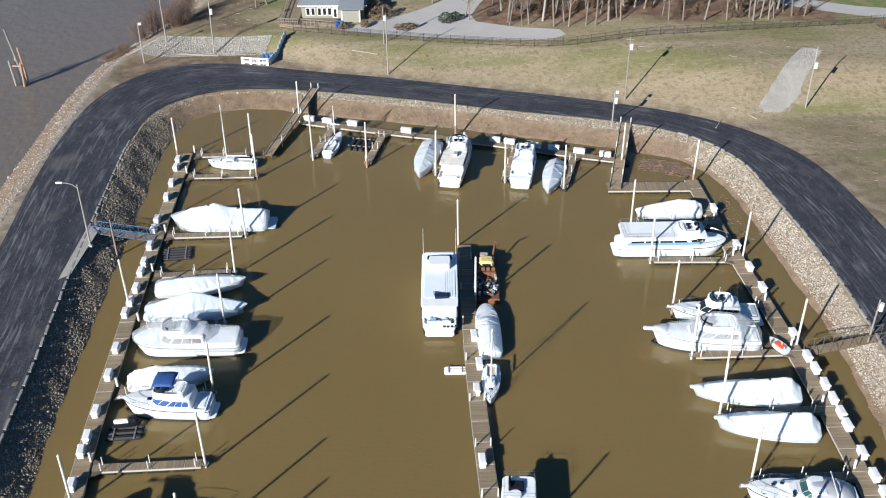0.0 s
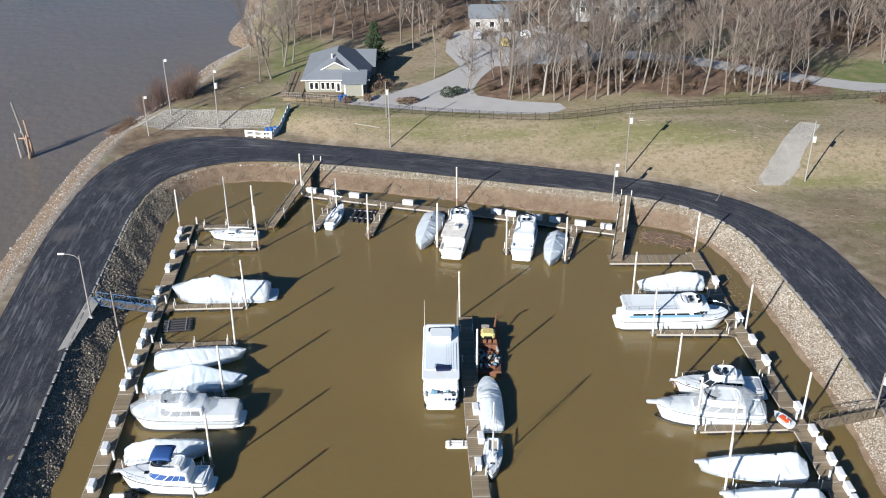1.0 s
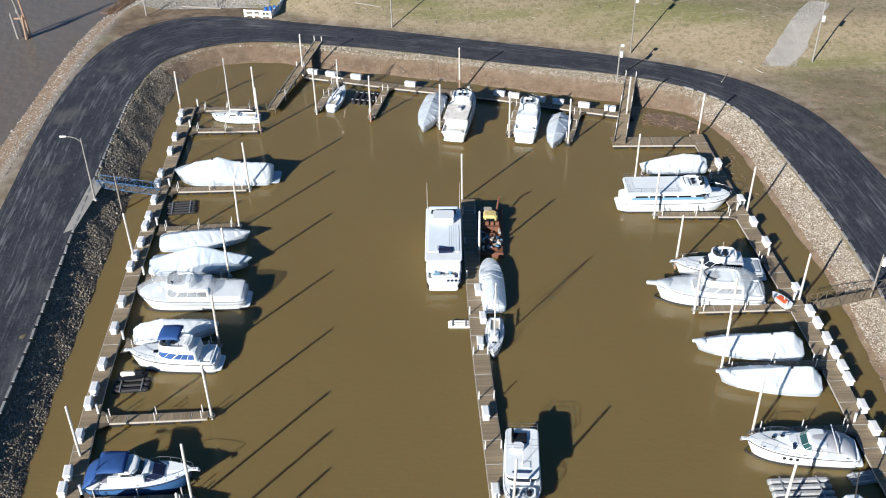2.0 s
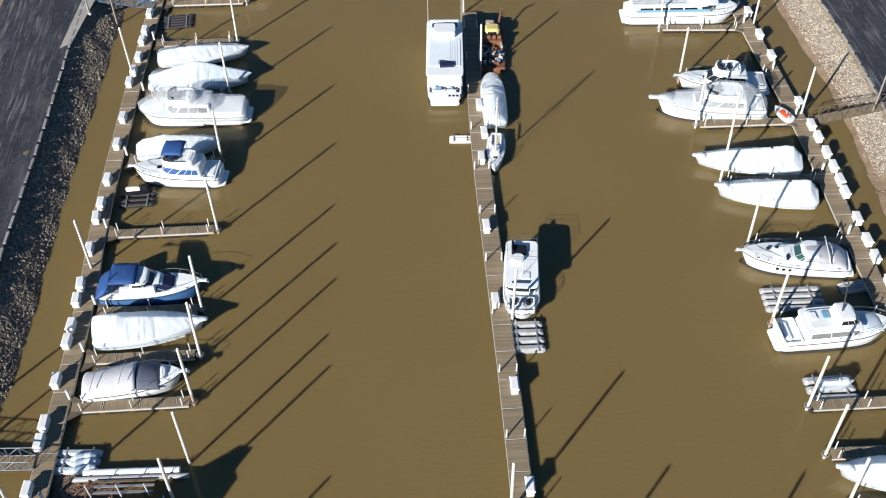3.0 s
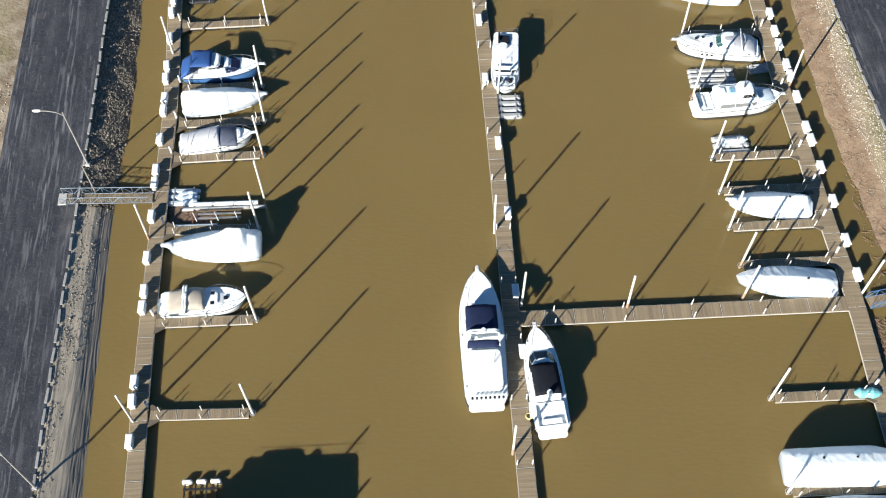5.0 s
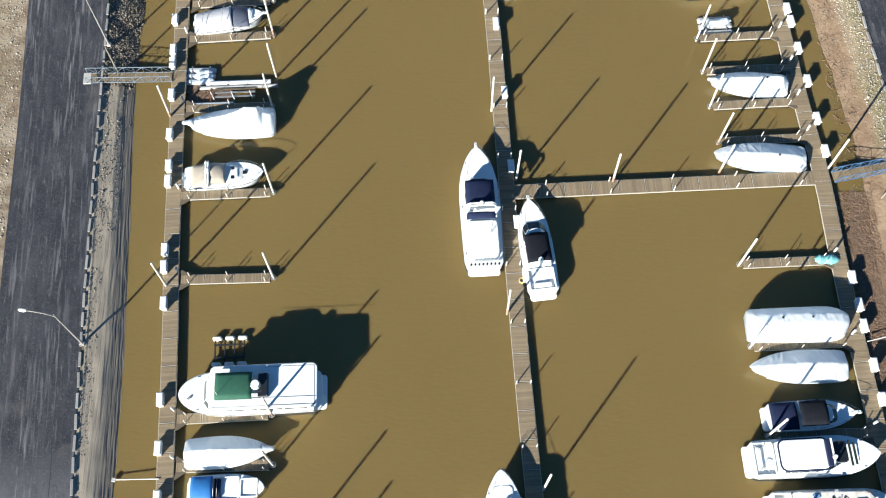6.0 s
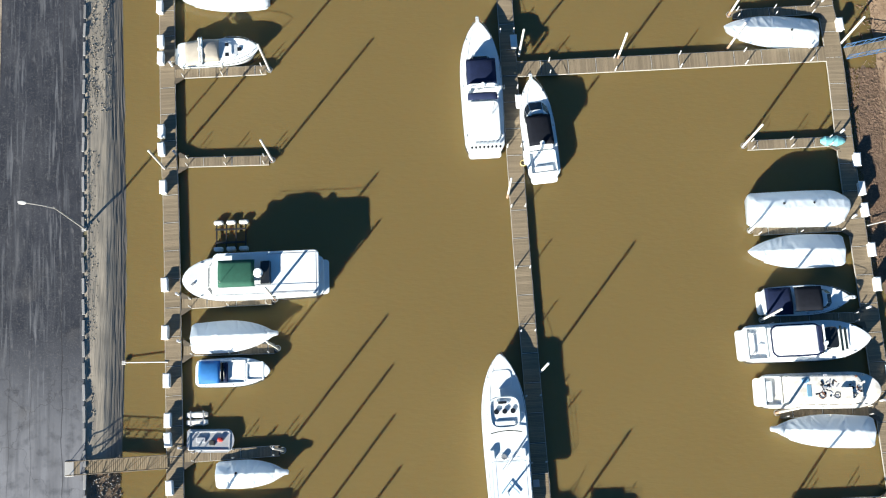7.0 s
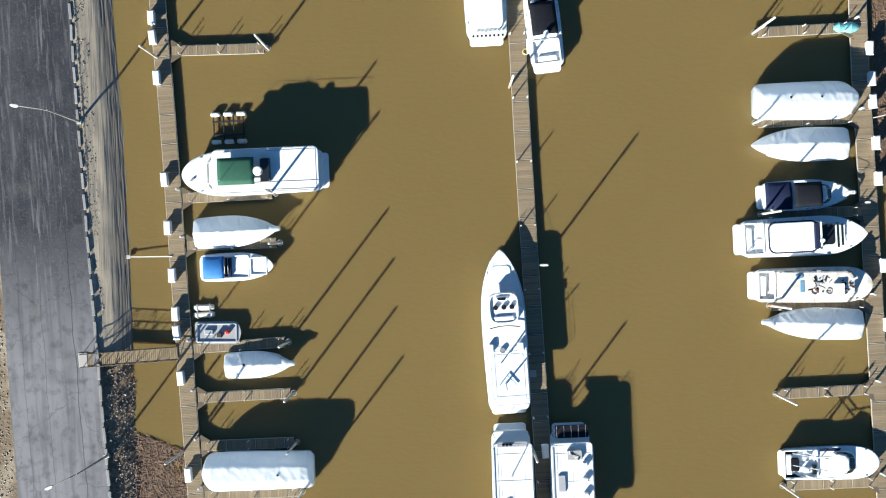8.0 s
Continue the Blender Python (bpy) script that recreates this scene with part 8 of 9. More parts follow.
for k in range(3):
    dr = thing("drum", "blue plastic drum standing by the gate", "drum", pose(-30.6 + 0.7 * k, 168.6 + 0.3 * k, ROAD_Z), "drums")
    part("barrel", tube(bmesh.new(), (0, 0, 0), (0, 0, 0.9), 0.3, 0.29, 12), BARREL, dr)
    part("barrel_lid", tube(bmesh.new(), (0, 0, 0.9), (0, 0, 0.95), 0.31, 0.31, 12), BARREL, dr)
for x0, y0, x1, y1, r in ((-45.6, 171.3, -38.6, 170.3, 0.16), (-15.3, 168.6, -10.8, 167.2, 0.11), (40.6, 140.5, 42.0, 143.2, 0.10), (44.2, 146.0, 47.5, 143.4, 0.1)):
    lg = thing("log", "bleached log lying on the ground", "log", pose(0, 0, 0))
    z0, z1 = (float(h) + r * 0.8 for h in heights(np.array([x0, x1]), np.array([y0, y1])))
    part("trunk", tube(bmesh.new(), (x0, y0, z0), (x1, y1, z1), r, r * 0.7, 8), BARK_PALE, lg)

# ---- lane and yard ----
draped("pavement_yard", [(-18.4, 177.4), (-11.6, 174.7), (-2.6, 172.5), (9.6, 169.8), (18.8, 168.8), (21.4, 170.7), (20.5, 173.4), (12.4, 176), (6.2, 179.3), (5.4, 182.5), (7.2, 189), (10.1, 195.4), (3.4, 196.2), (0, 191), (-3.9, 186.8), (-7.8, 183.7), (-13.5, 180.3)], 0.06, CONCRETE, "pale concrete yard and drive in front of the house")
draped("pavement_lot", [(3.4, 196.2), (10.1, 195.4), (20.9, 195.5), (29.3, 197.5), (31.1, 203.8), (26.5, 214), (13.9, 218.9), (8.2, 222.5), (1, 218.5), (0.5, 206.1)], 0.075, CONCRETE, "pale parking lot among the trees")
lane_line = smooth_line([(22.8, 199, 0), (35.7, 198.3, 0), (46.1, 196.1, 0), (56.6, 190.3, 0), (67.1, 184.1, 0), (79.6, 179, 0), (123.7, 178.1, 0)])
lane_sides = []
for k in (1, -1):
    side = []
    for i, p in enumerate(lane_line):
        d = (lane_line[min(i + 1, len(lane_line) - 1)] - lane_line[max(i - 1, 0)]).normalized()
        side.append((p.x - d.y * 2.6 * k, p.y + d.x * 2.6 * k))
    lane_sides.append(side)
draped("lane", lane_sides[0] + lane_sides[1][::-1], 0.09, CONCRETE, "pale lane winding behind the trees", "road")

# ---- house ----
hs = thing("house", "single-storey sage-grey house with a slate-grey hipped roof", "house", pose(0, 0.12, ROAD_Z + 2.0) @ Matrix.Scale(0.968, 4))
X0, X1, Y0, Y1, EAVE = -26.2, -14.6, 188.6, 203.6, 3.0
part("wall", box(bmesh.new(), (X0 + X1) / 2, (Y0 + Y1) / 2, 0, X1 - X0, Y1 - Y0, EAVE), SIDING, hs)
part("wing_wall", box(bmesh.new(), -16.9, 188.0, 0, 3.6, 2.6, EAVE - 0.2), SIDING, hs)
bm = bmesh.new()
e = 0.7
base = [(X0 - e, Y0 - e, EAVE), (X1 + e, Y0 - e, EAVE), (X1 + e, Y1 + e, EAVE), (X0 - e, Y1 + e, EAVE)]
under = [bm.verts.new((p[0], p[1], EAVE - 0.14)) for p in base]
lo = [bm.verts.new(p) for p in base]
r0, r1 = bm.verts.new((-20.4, 194.6, 6.5)), bm.verts.new((-20.4, 198.2, 6.5))
for f in ((lo[0], lo[1], r0), (lo[1], lo[2], r1, r0), (lo[2], lo[3], r1), (lo[3], lo[0], r0, r1), tuple(under[::-1])):
    bm.faces.new(f)
for i in range(4):
    bm.faces.new((under[i], under[(i + 1) % 4], lo[(i + 1) % 4], lo[i]))
roof = part("roof", bm, SHINGLE, hs, "slate-grey hipped shingle roof")
part("chimney", tube(bmesh.new(), (-21.3, 193.0, 5.0), (-21.3, 193.0, 6.5), 0.16, 0.16, 8), LAMP_WHITE, roof, "white vent pipe")
bm = bmesh.new()
g = [(-23.4, 190.4, 4.1), (-17.6, 190.4, 4.1), (-20.5, 190.4, 5.6), (-20.5, 195.2, 5.9), (-22.9, 193.4, 4.6), (-18.1, 193.4, 4.6)]
gv = [bm.verts.new(p) for p in g]
for f in ((0, 1, 2), (0, 2, 3, 4), (2, 1, 5, 3)):
    bm.faces.new([gv[i] for i in f])
part("gable", bm, SHINGLE, roof, "small front gable roof")
part("gable_face", patch(bmesh.new(), (-23.1, 190.35, 4.05), (-17.9, 190.35, 4.05), (-20.45, 190.35, 5.45), (-20.55, 190.35, 5.45), 0.05, 0.95, 0.05, 0.95), SIDING, roof, "sage-grey gable face")
for sgn in (-1, 1):
    part("gable_trim", tube(bmesh.new(), (-20.5 + sgn * 3.0, 190.3, 4.05), (-20.5, 190.3, 5.62), 0.11, 0.11, 6), TRIM, roof, "white gable trim board")
bm = bmesh.new()
ring_loft(bm, [[(-19.1, 186.0, EAVE - 0.25), (-14.4, 186.0, EAVE - 0.25), (-14.4, 190.5, EAVE + 0.25), (-19.1, 190.5, EAVE + 0.25)], [(-19.1, 186.0, EAVE - 0.12), (-14.4, 186.0, EAVE - 0.12), (-14.4, 190.5, EAVE + 1.15), (-19.1, 190.5, EAVE + 1.15)]])
part("wing_roof", bm, SHINGLE, hs)
part("east_wall", box(bmesh.new(), -14.9, 201.0, 0, 2.4, 8.6, EAVE - 0.1), SIDING, hs)
bm = bmesh.new()
ring_loft(bm, [[(xx, 196.2, EAVE - 0.05), (xx, 201.0, EAVE + 1.95), (xx, 205.8, EAVE - 0.05), (xx, 205.8, EAVE - 0.2), (xx, 201.0, EAVE + 1.75), (xx, 196.2, EAVE - 0.2)] for xx in (-18.5, -13.2)])
part("east_roof", bm, SHINGLE, hs)
part("fascia", box(bmesh.new(), (X0 + X1) / 2, Y0 - e - 0.02, EAVE - 0.18, X1 - X0 + 2 * e, 0.05, 0.2), TRIM, hs, "white fascia board")
for k in range(5):
    w = part("window", box(bmesh.new(), -25.0 + k * 0.95 + (0.25 if k > 1 else 0), Y0 - 0.03, 0.9, 0.8, 0.1, 1.5), TRIM, hs, "white-framed tall window")
    part("pane", box(bmesh.new(), -25.0 + k * 0.95 + (0.25 if k > 1 else 0), Y0 - 0.07, 1.0, 0.58, 0.06, 1.28), GLASS, w, "dark window pane")
d = part("door", box(bmesh.new(), -19.9, Y0 - 0.03, 0.3, 1.0, 0.1, 2.1), TRIM, hs, "white glazed door")
part("pane", box(bmesh.new(), -19.9, Y0 - 0.07, 0.6, 0.5, 0.06, 1.5), GLASS, d, "dark door pane")
for xx in (-18.5, -15.2):
    part("corner_board", box(bmesh.new(), xx, 186.67, 0, 0.2, 0.08, EAVE - 0.2), TRIM, hs, "white corner board")
deck = thing("house_deck", "grey timber deck and railing beside the house", "deck", pose(0, 0.12, ROAD_Z + 2.1) @ Matrix.Scale(0.968, 4))
part("platform", box(bmesh.new(), -28.2, 192.0, 0, 3.4, 15.0, 0.7), PLANK, deck)
part("front_platform", box(bmesh.new(), -24.0, 186.0, 0, 9.0, 3.6, 0.6), PLANK, deck)
for x0, y0, x1, y1 in ((-29.9, 184.6, -29.9, 199.5), (-29.9, 184.6, -26.5, 184.3), (-25.5, 184.2, -19.6, 182.6)):
    a, b = Vector((x0, y0, 0.65)), Vector((x1, y1, 0.65))
    bm = bmesh.new()
    for hh in (0.5, 1.0):
        tube(bm, a + Vector((0, 0, hh)), b + Vector((0, 0, hh)), 0.06, 0.06, 5)
    for k in range(9):
        p = a.lerp(b, k / 8)
        tube(bm, p, p + Vector((0, 0, 1.0)), 0.06, 0.06, 5)
    part("railing", bm, POLE_WOOD, deck, "grey timber railing")
for k in range(2):
    dr = thing("drum", "blue plastic drum beside the house", "drum", pose(-18.6 + 0.8 * k, 178.8, ROAD_Z + 2.1), "drums")
    part("barrel", tube(bmesh.new(), (0, 0, 0), (0, 0, 1.0), 0.36, 0.35, 12), BARREL, dr)
    part("barrel_lid", tube(bmesh.new(), (0, 0, 1.0), (0, 0, 1.05), 0.37, 0.37, 12), BARREL, dr)


# ---- plants ----
def bare_tree(seed, h, mat, spread=1.0):
    """Trunk, limbs and fine twigs of a leafless tree."""
    rng = random.Random(seed)
    trunk, crown = bmesh.new(), bmesh.new()

    def grow(bm, p, d, l, r, level):
        q = p + d * l
        mid = p.lerp(q, 0.5) + Vector((rng.uniform(-1, 1), rng.uniform(-1, 1), 0)) * l * 0.07
        sides = 7 if level == 0 else (5 if level == 1 else 3)
        tube(bm, p, mid, r, r * 0.82, sides)
        tube(bm, mid, q, r * 0.82, r * 0.6, sides)
        if level >= 4:
            return
        for k in range((11, 5, 4, 2)[level]):
            f = rng.uniform(0.35, 1.0) if level else 0.28 + 0.72 * (k + rng.random()) / 11
            s = p.lerp(q, f)
            side = Vector((rng.uniform(-1, 1), rng.uniform(-1, 1), 0)).normalized()
            nd = (d * rng.uniform(0.7, 1.1) + side * rng.uniform(0.55, 1.2) * spread + Vector((0, 0, 0.22))).normalized()
            grow(crown if level >= 1 else trunk, s, nd, l * (rng.uniform(0.36, 0.58) if level else rng.uniform(0.26, 0.52)), max(0.021, r * (0.5 if level else 0.40) * (1.15 - 0.5 * f)), level + 1)

    grow(trunk, Vector((0, 0, -0.2)), Vector((rng.uniform(-0.06, 0.06), rng.uniform(-0.06, 0.06), 1)).normalized(), h * 0.74, h * 0.0105, 0)
    ob = thing("bare_tree", "tall leafless tree with grey-brown bark", "tree", pose(0, 0, 0), "bare trees")
    part("trunk", trunk, mat, ob)
    part("crown", crown, TWIG if mat is BARK else BARK_PALE, ob, "fine bare twigs")
    return ob


kinds = [bare_tree(3, 16, BARK), bare_tree(5, 19, BARK, 0.8), bare_tree(8, 14, BARK, 1.15), bare_tree(11, 21, BARK, 0.7), bare_tree(14, 19, BARK_PALE, 1.2), bare_tree(17, 12, BARK, 0.9)]
rng = random.Random(4)
# the front row along the fence, then the wood behind it, the far wood, and the river side
spots = [(5.0, 180.2), (4.2, 181.6), (12.0, 176.6), (14.2, 176.4), (15.5, 176.9), (18.0, 178.0), (19.7, 174.9), (22.2, 174.4), (25.2, 174.6), (26.9, 174.3), (29.4, 176.2), (31.4, 175.6), (39.8, 175.4), (42.3, 175.5), (46.2, 175.8), (50.0, 175.6), (54.7, 175.6), (56.2, 176.7), (57.5, 176.1), (58.6, 176.8), (62.2, 178.2), (64.4, 178.2), (80.0, 182.1), (86.1, 205.3), (9.7, 188.0), (-1.7, 190.2), (-8.8, 212.7), (-6.2, 208.8)]
for count, x0, x1, y0, y1 in ((10, 8, 66, 176.5, 181), (40, 10, 66, 180, 196), (74, -8, 112, 217, 252), (38, 68, 110, 194, 224), (16, 26, 70, 203, 216), (24, -28, 0, 212, 246), (10, 30, 70, 197, 216), (9, -42, -28, 201, 246), (6, -40, -30, 190, 204)):
    spots += [(rng.uniform(x0, x1), rng.uniform(y0, y1)) for _ in range(count)]
placed = []
for i, (x, y) in enumerate(spots):
    if any((x - a) ** 2 + (y - b) ** 2 < 1.7 for a, b in placed) or (abs(x - 2) < 3.4 and 182 < y < 198) or (2 < x < 24 and 197 < y < 221 and i % 2):
        continue
    if y > 175 and min((Vector((x, y, 0)) - p).length for p in lane_line) < 3.2:
        continue
    placed.append((x, y))
    src = kinds[4] if i % 17 == 5 else kinds[(0, 1, 2, 3, 5)[rng.randrange(5)]]
    z = float(heights(np.array([x]), np.array([y]))[0])
    s = rng.uniform(0.55, 1.12)
    t = copy_thing(src, pose(x, y, z, rng.uniform(-4, 4), rng.uniform(-4, 4), rng.uniform(0, 360)))
    t.scale = (s, s, s)
for o in kinds:
    for c in list(o.children):
        bpy.data.objects.remove(c)
    bpy.data.objects.remove(o)


def tuft(name, label, category, x, y, r, h, mat, count, cone=False, size=0.22):
    """A clump of many small leaves or sprays round a stem."""
    rng = random.Random(int(x * 7 + y * 13))
    z = max(0.0, float(heights(np.array([x]), np.array([y]))[0]))
    ob = thing(name, label, category, pose(x, y, z))
    bm = bmesh.new()
    for _ in range(count):
        u = rng.random() ** 0.8
        zz = h * (0.06 + 0.94 * u)
        rad = r * ((1 - u) ** 0.75 * (0.75 + 0.4 * math.sin(u * 31 + 5 * noise.noise(Vector((u * 4, x, 1))))) if cone else math.sin(math.pi * (0.15 + 0.8 * u))) * (0.5 + 0.5 * rng.random() ** 0.4) * rng.uniform(0.7, 1.1)
        a = rng.uniform(0, 6.283)
        p = Vector((rad * math.cos(a), rad * math.sin(a), zz))
        out = Vector((math.cos(a), math.sin(a), rng.uniform(-0.5, 0.6))).normalized()
        side = out.cross(Vector((0, 0, 1))).normalized()
        k = size * rng.uniform(0.6, 1.5)
        q = [p - side * k * 0.4, p + out * k, p + side * k * 0.4, p + Vector((0, 0, k * 0.35))]
        v = [bm.verts.new(c) for c in q]
        bm.faces.new((v[0], v[1], v[3]))
        bm.faces.new((v[1], v[2], v[3]))
    part("foliage", bm, mat, ob)
    part("trunk", tube(bmesh.new(), (0, 0, -0.1), (0, 0, h * 0.8), 0.05 * h ** 0.5, 0.03, 6), BARK, ob)


tuft("conifer", "dark green conifer beside the house", "tree", -13.7, 201.7, 2.6, 7.8, NEEDLE, 2600, True, 0.5)
tuft("shrub", "rounded evergreen shrub in the yard", "shrub", 0.8, 179.3, 1.5, 1.9, NEEDLE, 500)
tuft("shrub", "rounded evergreen shrub in the yard", "shrub", 2.5, 180.5, 1.2, 1.5, NEEDLE, 400)
for x, y, r, h in ((-6.8, 177.2, 1.9, 0.7), (-5.8, 177.6, 1.6, 0.6), (-17.4, 177.6, 0.9, 1.1), (-13.7, 178.2, 0.8, 1.4), (-11.6, 181.5, 1.7, 2.6), (-10.2, 183.7, 1.5, 2.2), (-12.2, 186.2, 1.6, 2.4)):
    tuft("shrub", "brown leafless winter shrub", "shrub", x, y, r, h, SHRUB, 360)


def brush(seed, r, h, stems, mat):
    """A leafless thicket: many thin stems that fan out from the root and fork."""
    rng = random.Random(seed)
    ob = thing("brush", "reddish-brown leafless thicket of thin stems", "shrub", pose(0, 0, 0), "leafless thickets")
    wood, fine = bmesh.new(), bmesh.new()
    for _ in range(stems):
        a, lean = rng.uniform(0, 6.283), rng.uniform(0.1, 1.0)
        root = Vector((rng.uniform(-0.35, 0.35) * r, rng.uniform(-0.35, 0.35) * r, -0.1))
        tip = root + Vector((math.cos(a) * lean * r * 0.8, math.sin(a) * lean * r * 0.8, h * rng.uniform(0.5, 1.0) * (1.1 - 0.4 * lean)))
        tube(wood, root, tip, 0.035, 0.018, 3)
        for _ in range(9):
            p = root.lerp(tip, rng.uniform(0.25, 1.0))
            q = p + Vector((rng.uniform(-1, 1), rng.uniform(-1, 1), rng.uniform(0.1, 1.0))).normalized() * h * rng.uniform(0.15, 0.32)
            tube(fine, p, q, 0.018, 0.008, 3)
            for _ in range(3):
                p2 = p.lerp(q, rng.uniform(0.3, 1.0))
                tube(fine, p2, p2 + Vector((rng.uniform(-1, 1), rng.uniform(-1, 1), rng.uniform(0.0, 1.0))).normalized() * h * rng.uniform(0.06, 0.14), 0.012, 0.006, 3)
    part("trunk", wood, mat, ob)
    part("crown", fine, mat, ob, "fine bare twigs")
    return ob


thickets = [brush(2, 2.0, 2.0, 34, SHRUB), brush(3, 1.6, 1.5, 30, SHRUB), brush(4, 3.6, 6.0, 44, BRUSH), brush(6, 3.0, 4.6, 40, BRUSH)]
for which, count, x0, x1, y0, y1 in ((0, 34, 8, 66, 177, 193), (1, 34, 8, 66, 176.5, 193), (0, 20, -6, 105, 214, 228), (0, 16, 66, 100, 198, 214)):
    for _ in range(count):
        x, y = rng.uniform(x0, x1), rng.uniform(y0, y1)
        if min((Vector((x, y, 0)) - p).length for p in lane_line) > 4.0:
            copy_thing(thickets[which], pose(x, y, float(heights(np.array([x]), np.array([y]))[0]), 0, 0, rng.uniform(0, 360)))
for which, x, y in ((2, -52.6, 184.4), (3, -49.4, 182.8), (2, -47.4, 185.0), (3, -54.2, 180.2), (1, -57.2, 173.4), (0, -56.2, 174.8), (1, -58.0, 171.8), (3, -47.6, 181.2), (0, 76.8, 172.2), (1, 77.8, 171.4), (0, 78.6, 172.6)):
    copy_thing(thickets[which], pose(x, y, float(heights(np.array([x]), np.array([y]))[0]), 0, 0, rng.uniform(0, 360)))
for o in thickets:
    for c in list(o.children):
        bpy.data.objects.remove(c)
    bpy.data.objects.remove(o)


# ---- far buildings and parked cars ----
def far_house(x, y, w, d, h, mat, label, rz=0):
    ob = thing("far_house", label, "house", pose(x, y, float(heights(np.array([x]), np.array([y]))[0]) - 0.1, 0, 0, rz))
    part("wall", box(bmesh.new(), 0, 0, 0, w, d, h), mat, ob)
    bm = bmesh.new()
    ring_loft(bm, [[(-w / 2 - 0.4, -d / 2 - 0.4, h), (-w / 2 - 0.4, d / 2 + 0.4, h), (-w / 2 - 0.4, 0, h + d * 0.3)], [(w / 2 + 0.4, -d / 2 - 0.4, h), (w / 2 + 0.4, d / 2 + 0.4, h), (w / 2 + 0.4, 0, h + d * 0.3)]])
    part("roof", bm, SHINGLE, ob, "grey gabled roof")
    for k in range(int(w // 3)):
        wn = part("window", box(bmesh.new(), -w / 2 + 1.6 + 3 * k, -d / 2 - 0.02, h * 0.35, 1.2, 0.08, 1.3), TRIM, ob, "white-framed window")
        part("pane", box(bmesh.new(), -w / 2 + 1.6 + 3 * k, -d / 2 - 0.06, h * 0.35 + 0.1, 1.0, 0.05, 1.1), GLASS, wn, "dark window pane")


far_house(10.4, 222.4, 9, 7, 3.0, CONCRETE, "pale grey building at the back of the lot")
far_house(37.6, 225.8, 18, 9, 6.0, FLOAT_GREY, "large pale grey house behind the trees")
far_house(17.2, 246.1, 12, 9, 5.0, SKY_STRIPE, "blue-grey house behind the trees")


def car(x, y, rz, mat, label):
    ob = thing("car", label, "car", pose(x, y, float(heights(np.array([x]), np.array([y]))[0]) + 0.08, 0, 0, rz), "parked cars")
    bm = bmesh.new()
    rings = []
    for xx, w, z0, z1 in ((-2.2, 0.75, 0.45, 0.8), (-2.0, 0.86, 0.3, 0.95), (-0.9, 0.9, 0.25, 1.0), (0.9, 0.9, 0.25, 0.95), (1.9, 0.86, 0.3, 0.8), (2.2, 0.7, 0.45, 0.65)):
        rings.append([(xx, -w, z0), (xx, -w, z1 - 0.1), (xx, -w * 0.85, z1), (xx, w * 0.85, z1), (xx, w, z1 - 0.1), (xx, w, z0)])
    part("body", ring_loft(bm, rings), mat, ob)
    house(ob, "cabin", -1.7, 1.0, 1.6, 0.95, 0.5, mat, front=0.7, rear=0.5, panes=2, sill=0.15, head=0.85)
    for sx in (-1.35, 1.35):
        for sy in (-0.85, 0.85):
            part("wheel", tube(bmesh.new(), (sx, sy - 0.1, 0.32), (sx, sy + 0.1, 0.32), 0.32, 0.32, 12), DARK_TRIM, ob)


car(12.8, 209.2, 95, YELLOW, "yellow car parked among the trees")
car(17.4, 213.6, 100, GEL, "white car parked among the trees")
car(7.2, 214.9, 92, GREY_CANVAS, "grey car parked among the trees")
car(20.6, 216.2, 100, FLOAT_GREY, "silver car parked among the trees")

# ---- struts from the banks to the docks ----
for x0, y0, z0, x1, y1, z1 in ((-33.6, 0.5, 0.35, -29.1, 0.5, 0.66), (42.3, 14.0, 0.66, 46.6, 15.0, 0.8)):
    st = thing("dock_strut", "pale steel strut holding the dock off the bank", "strut", pose(0, 0, 0), "dock struts")
    part("strut_tube", tube(bmesh.new(), (x0, y0, z0), (x1, y1, z1), 0.055, 0.055, 8), LAMP_WHITE, st)
    part("foot_plate", soft_box(bmesh.new(), x0 if x0 < 0 else x1, y0 if x0 < 0 else y1, 0.2, 0.4, 0.4, 0.2, 0.03), CONCRETE, st)

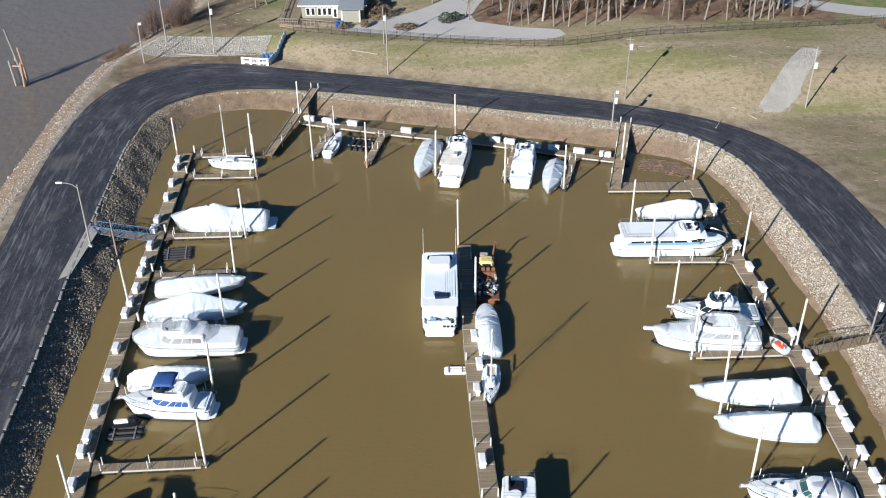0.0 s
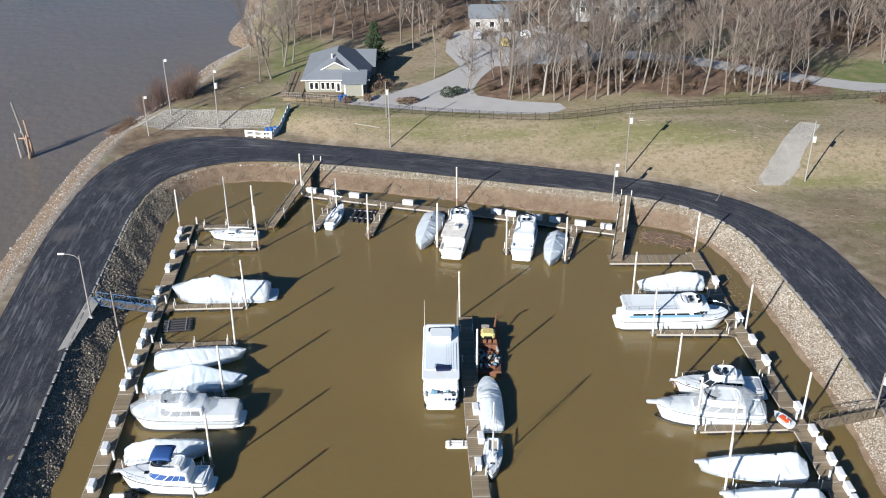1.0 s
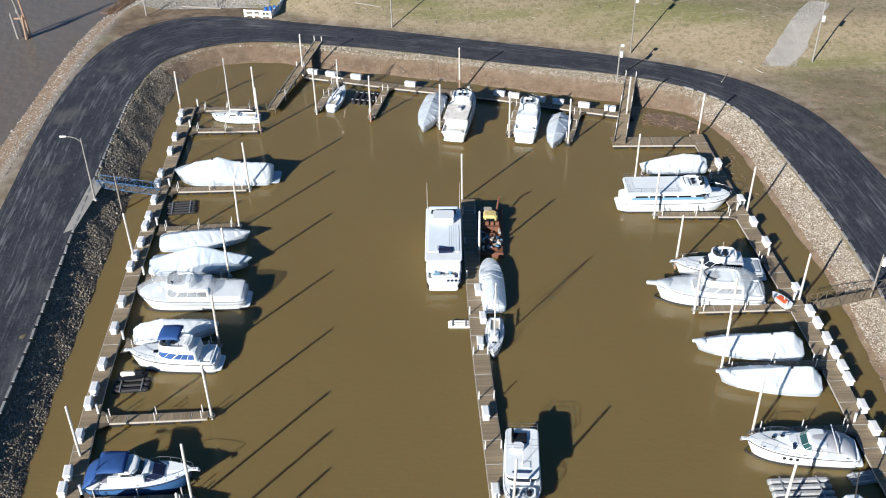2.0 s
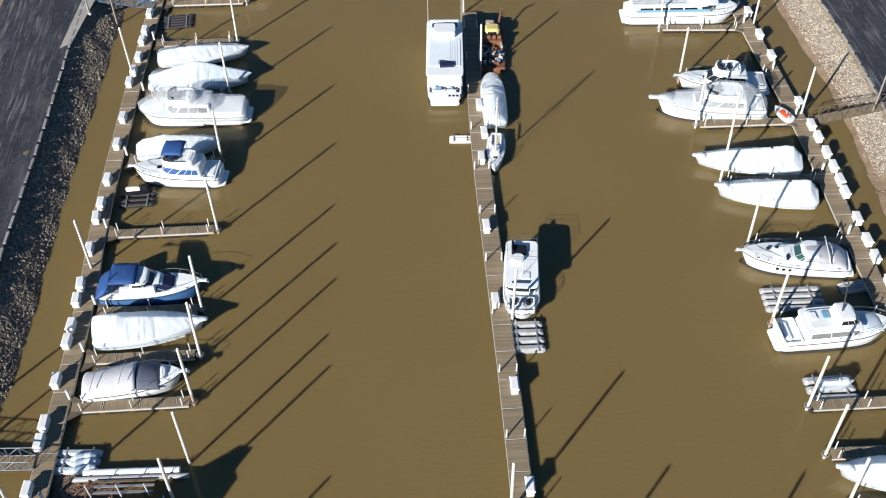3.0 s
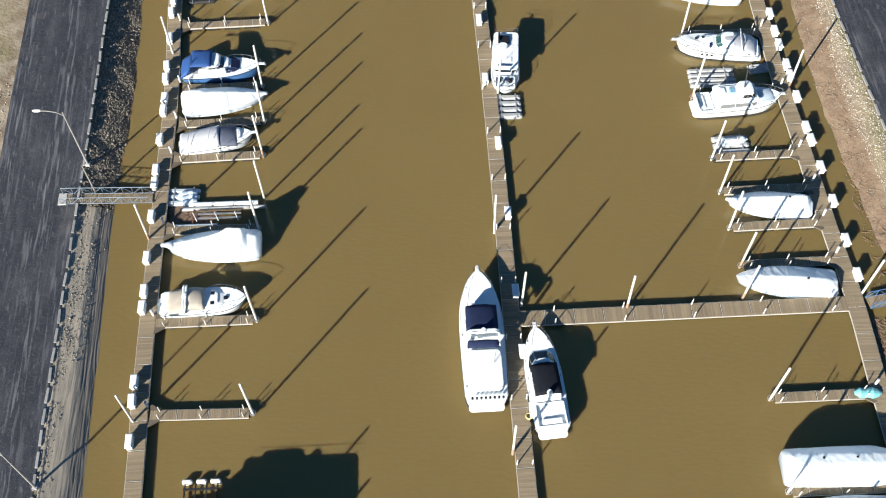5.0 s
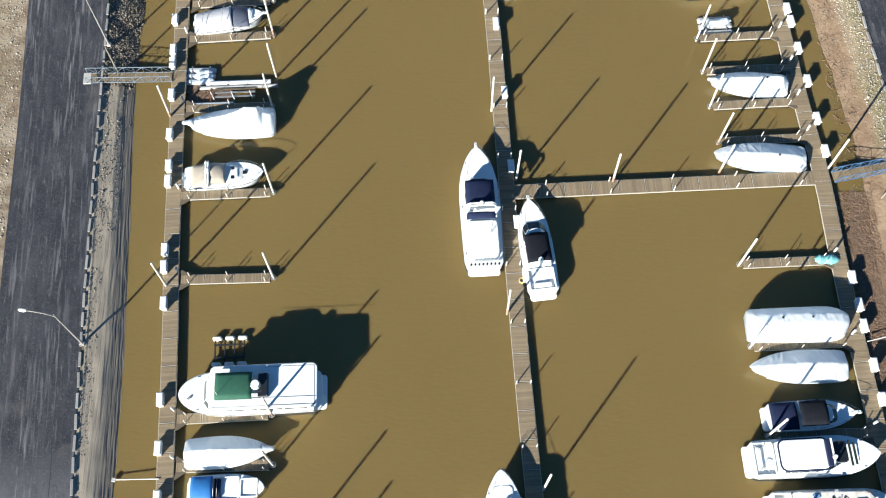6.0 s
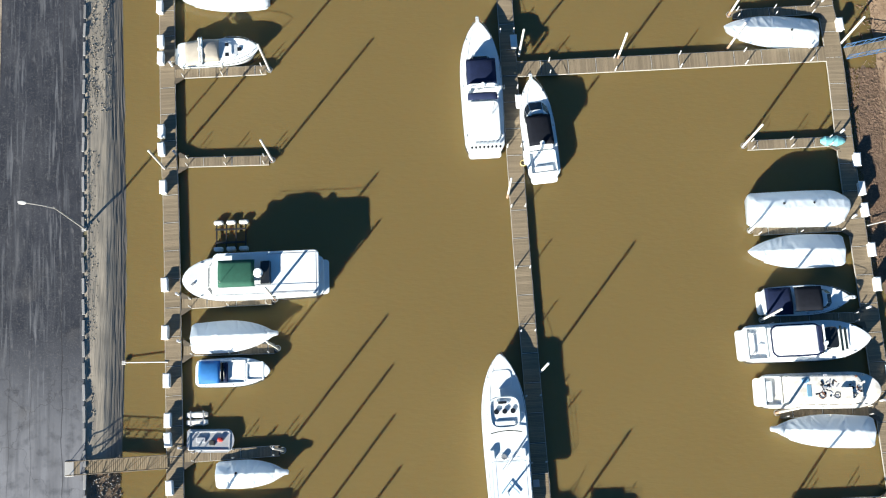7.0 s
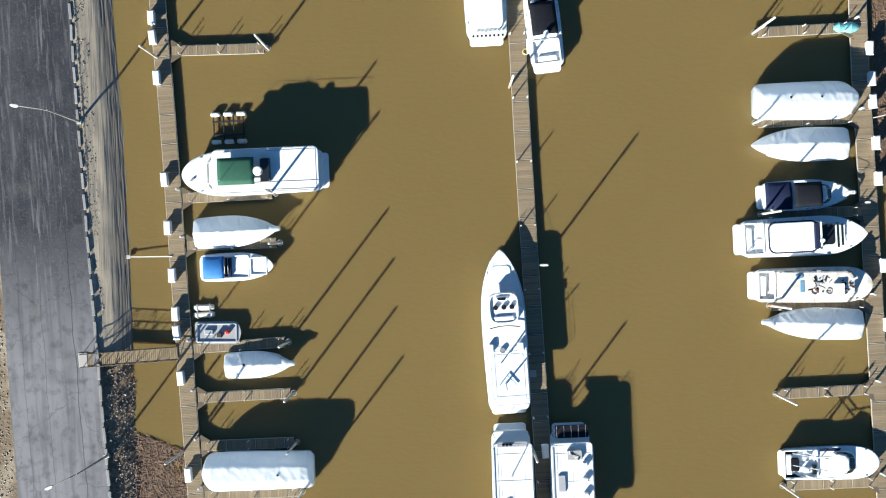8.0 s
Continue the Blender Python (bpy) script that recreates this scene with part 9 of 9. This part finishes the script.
# ---- small things on the docks ----
def pedestal(x, y):
    ob = thing("power_pedestal", "slim pale power pedestal on the walkway", "power pedestal", pose(x, y, DECK_Z), "power pedestals")
    part("post", soft_box(bmesh.new(), 0, 0, 0, 0.2, 0.2, 1.0, 0.03), LAMP_WHITE, ob)
    part("cap", soft_box(bmesh.new(), 0, 0, 1.0, 0.26, 0.26, 0.12, 0.05), GREY_CANVAS, ob, "grey cap")


for x0, y0, x1, y1 in FINGERS_WEST:
    pedestal(x0 - 0.35, y0 + 0.9)
for x0, y0, x1, y1 in FINGERS_EAST:
    pedestal(x0 + 0.3, y0 + 0.9)
for key, step in (("centre", 6.5), ("cross", 7.0)):
    pts = [Vector((x, y, 0)) for x, y in WALKS[key][0]]
    for c, d in along(pts, step):
        n = Vector((-d.y, d.x, 0))
        for s in (-1, 1):
            p = c + n * s * 0.72
            mp = thing("mooring_post", "short white mooring post on the walkway edge", "post", pose(p.x, p.y, DECK_Z - 0.1), "walkway mooring posts")
            part("shaft", tube(bmesh.new(), (0, 0, 0), (0, 0, 1.1), 0.07, 0.06, 8), LAMP_WHITE, mp)
            part("collar", tube(bmesh.new(), (0, 0, 0.1), (0, 0, 0.2), 0.11, 0.11, 8), GALV, mp, "steel collar")
tarp = thing("tarp_heap", "crumpled turquoise tarp at the finger root", "tarp", pose(39.6, 23.2, DECK_Z))
bm = bmesh.new()
rings = [[(xx, 0.55 * w * math.cos(a) , 0.45 * w * abs(math.sin(a)) + 0.02) for a in (math.pi * k / 8 for k in range(9))] for xx, w in ((-1.3, 0.35), (-0.8, 1.0), (-0.2, 0.8), (0.4, 1.1), (1.0, 0.7), (1.3, 0.3))]
part("sheet", ring_loft(bm, rings), material("turquoise tarp", (0.16, 0.45, 0.48), 0.6, vary=0.2, scale=2.0, bump=0.05), tarp)
coil = thing("hose_coil", "yellow hose coil on the centre dock", "hose", pose(7.0, 21.0, DECK_Z))
part("coil", pipe(bmesh.new(), [(0.3 * math.cos(a), 0.3 * math.sin(a), 0.05 + a * 0.01) for a in (k * 0.6 for k in range(32))], 0.05, 5), YELLOW, coil)
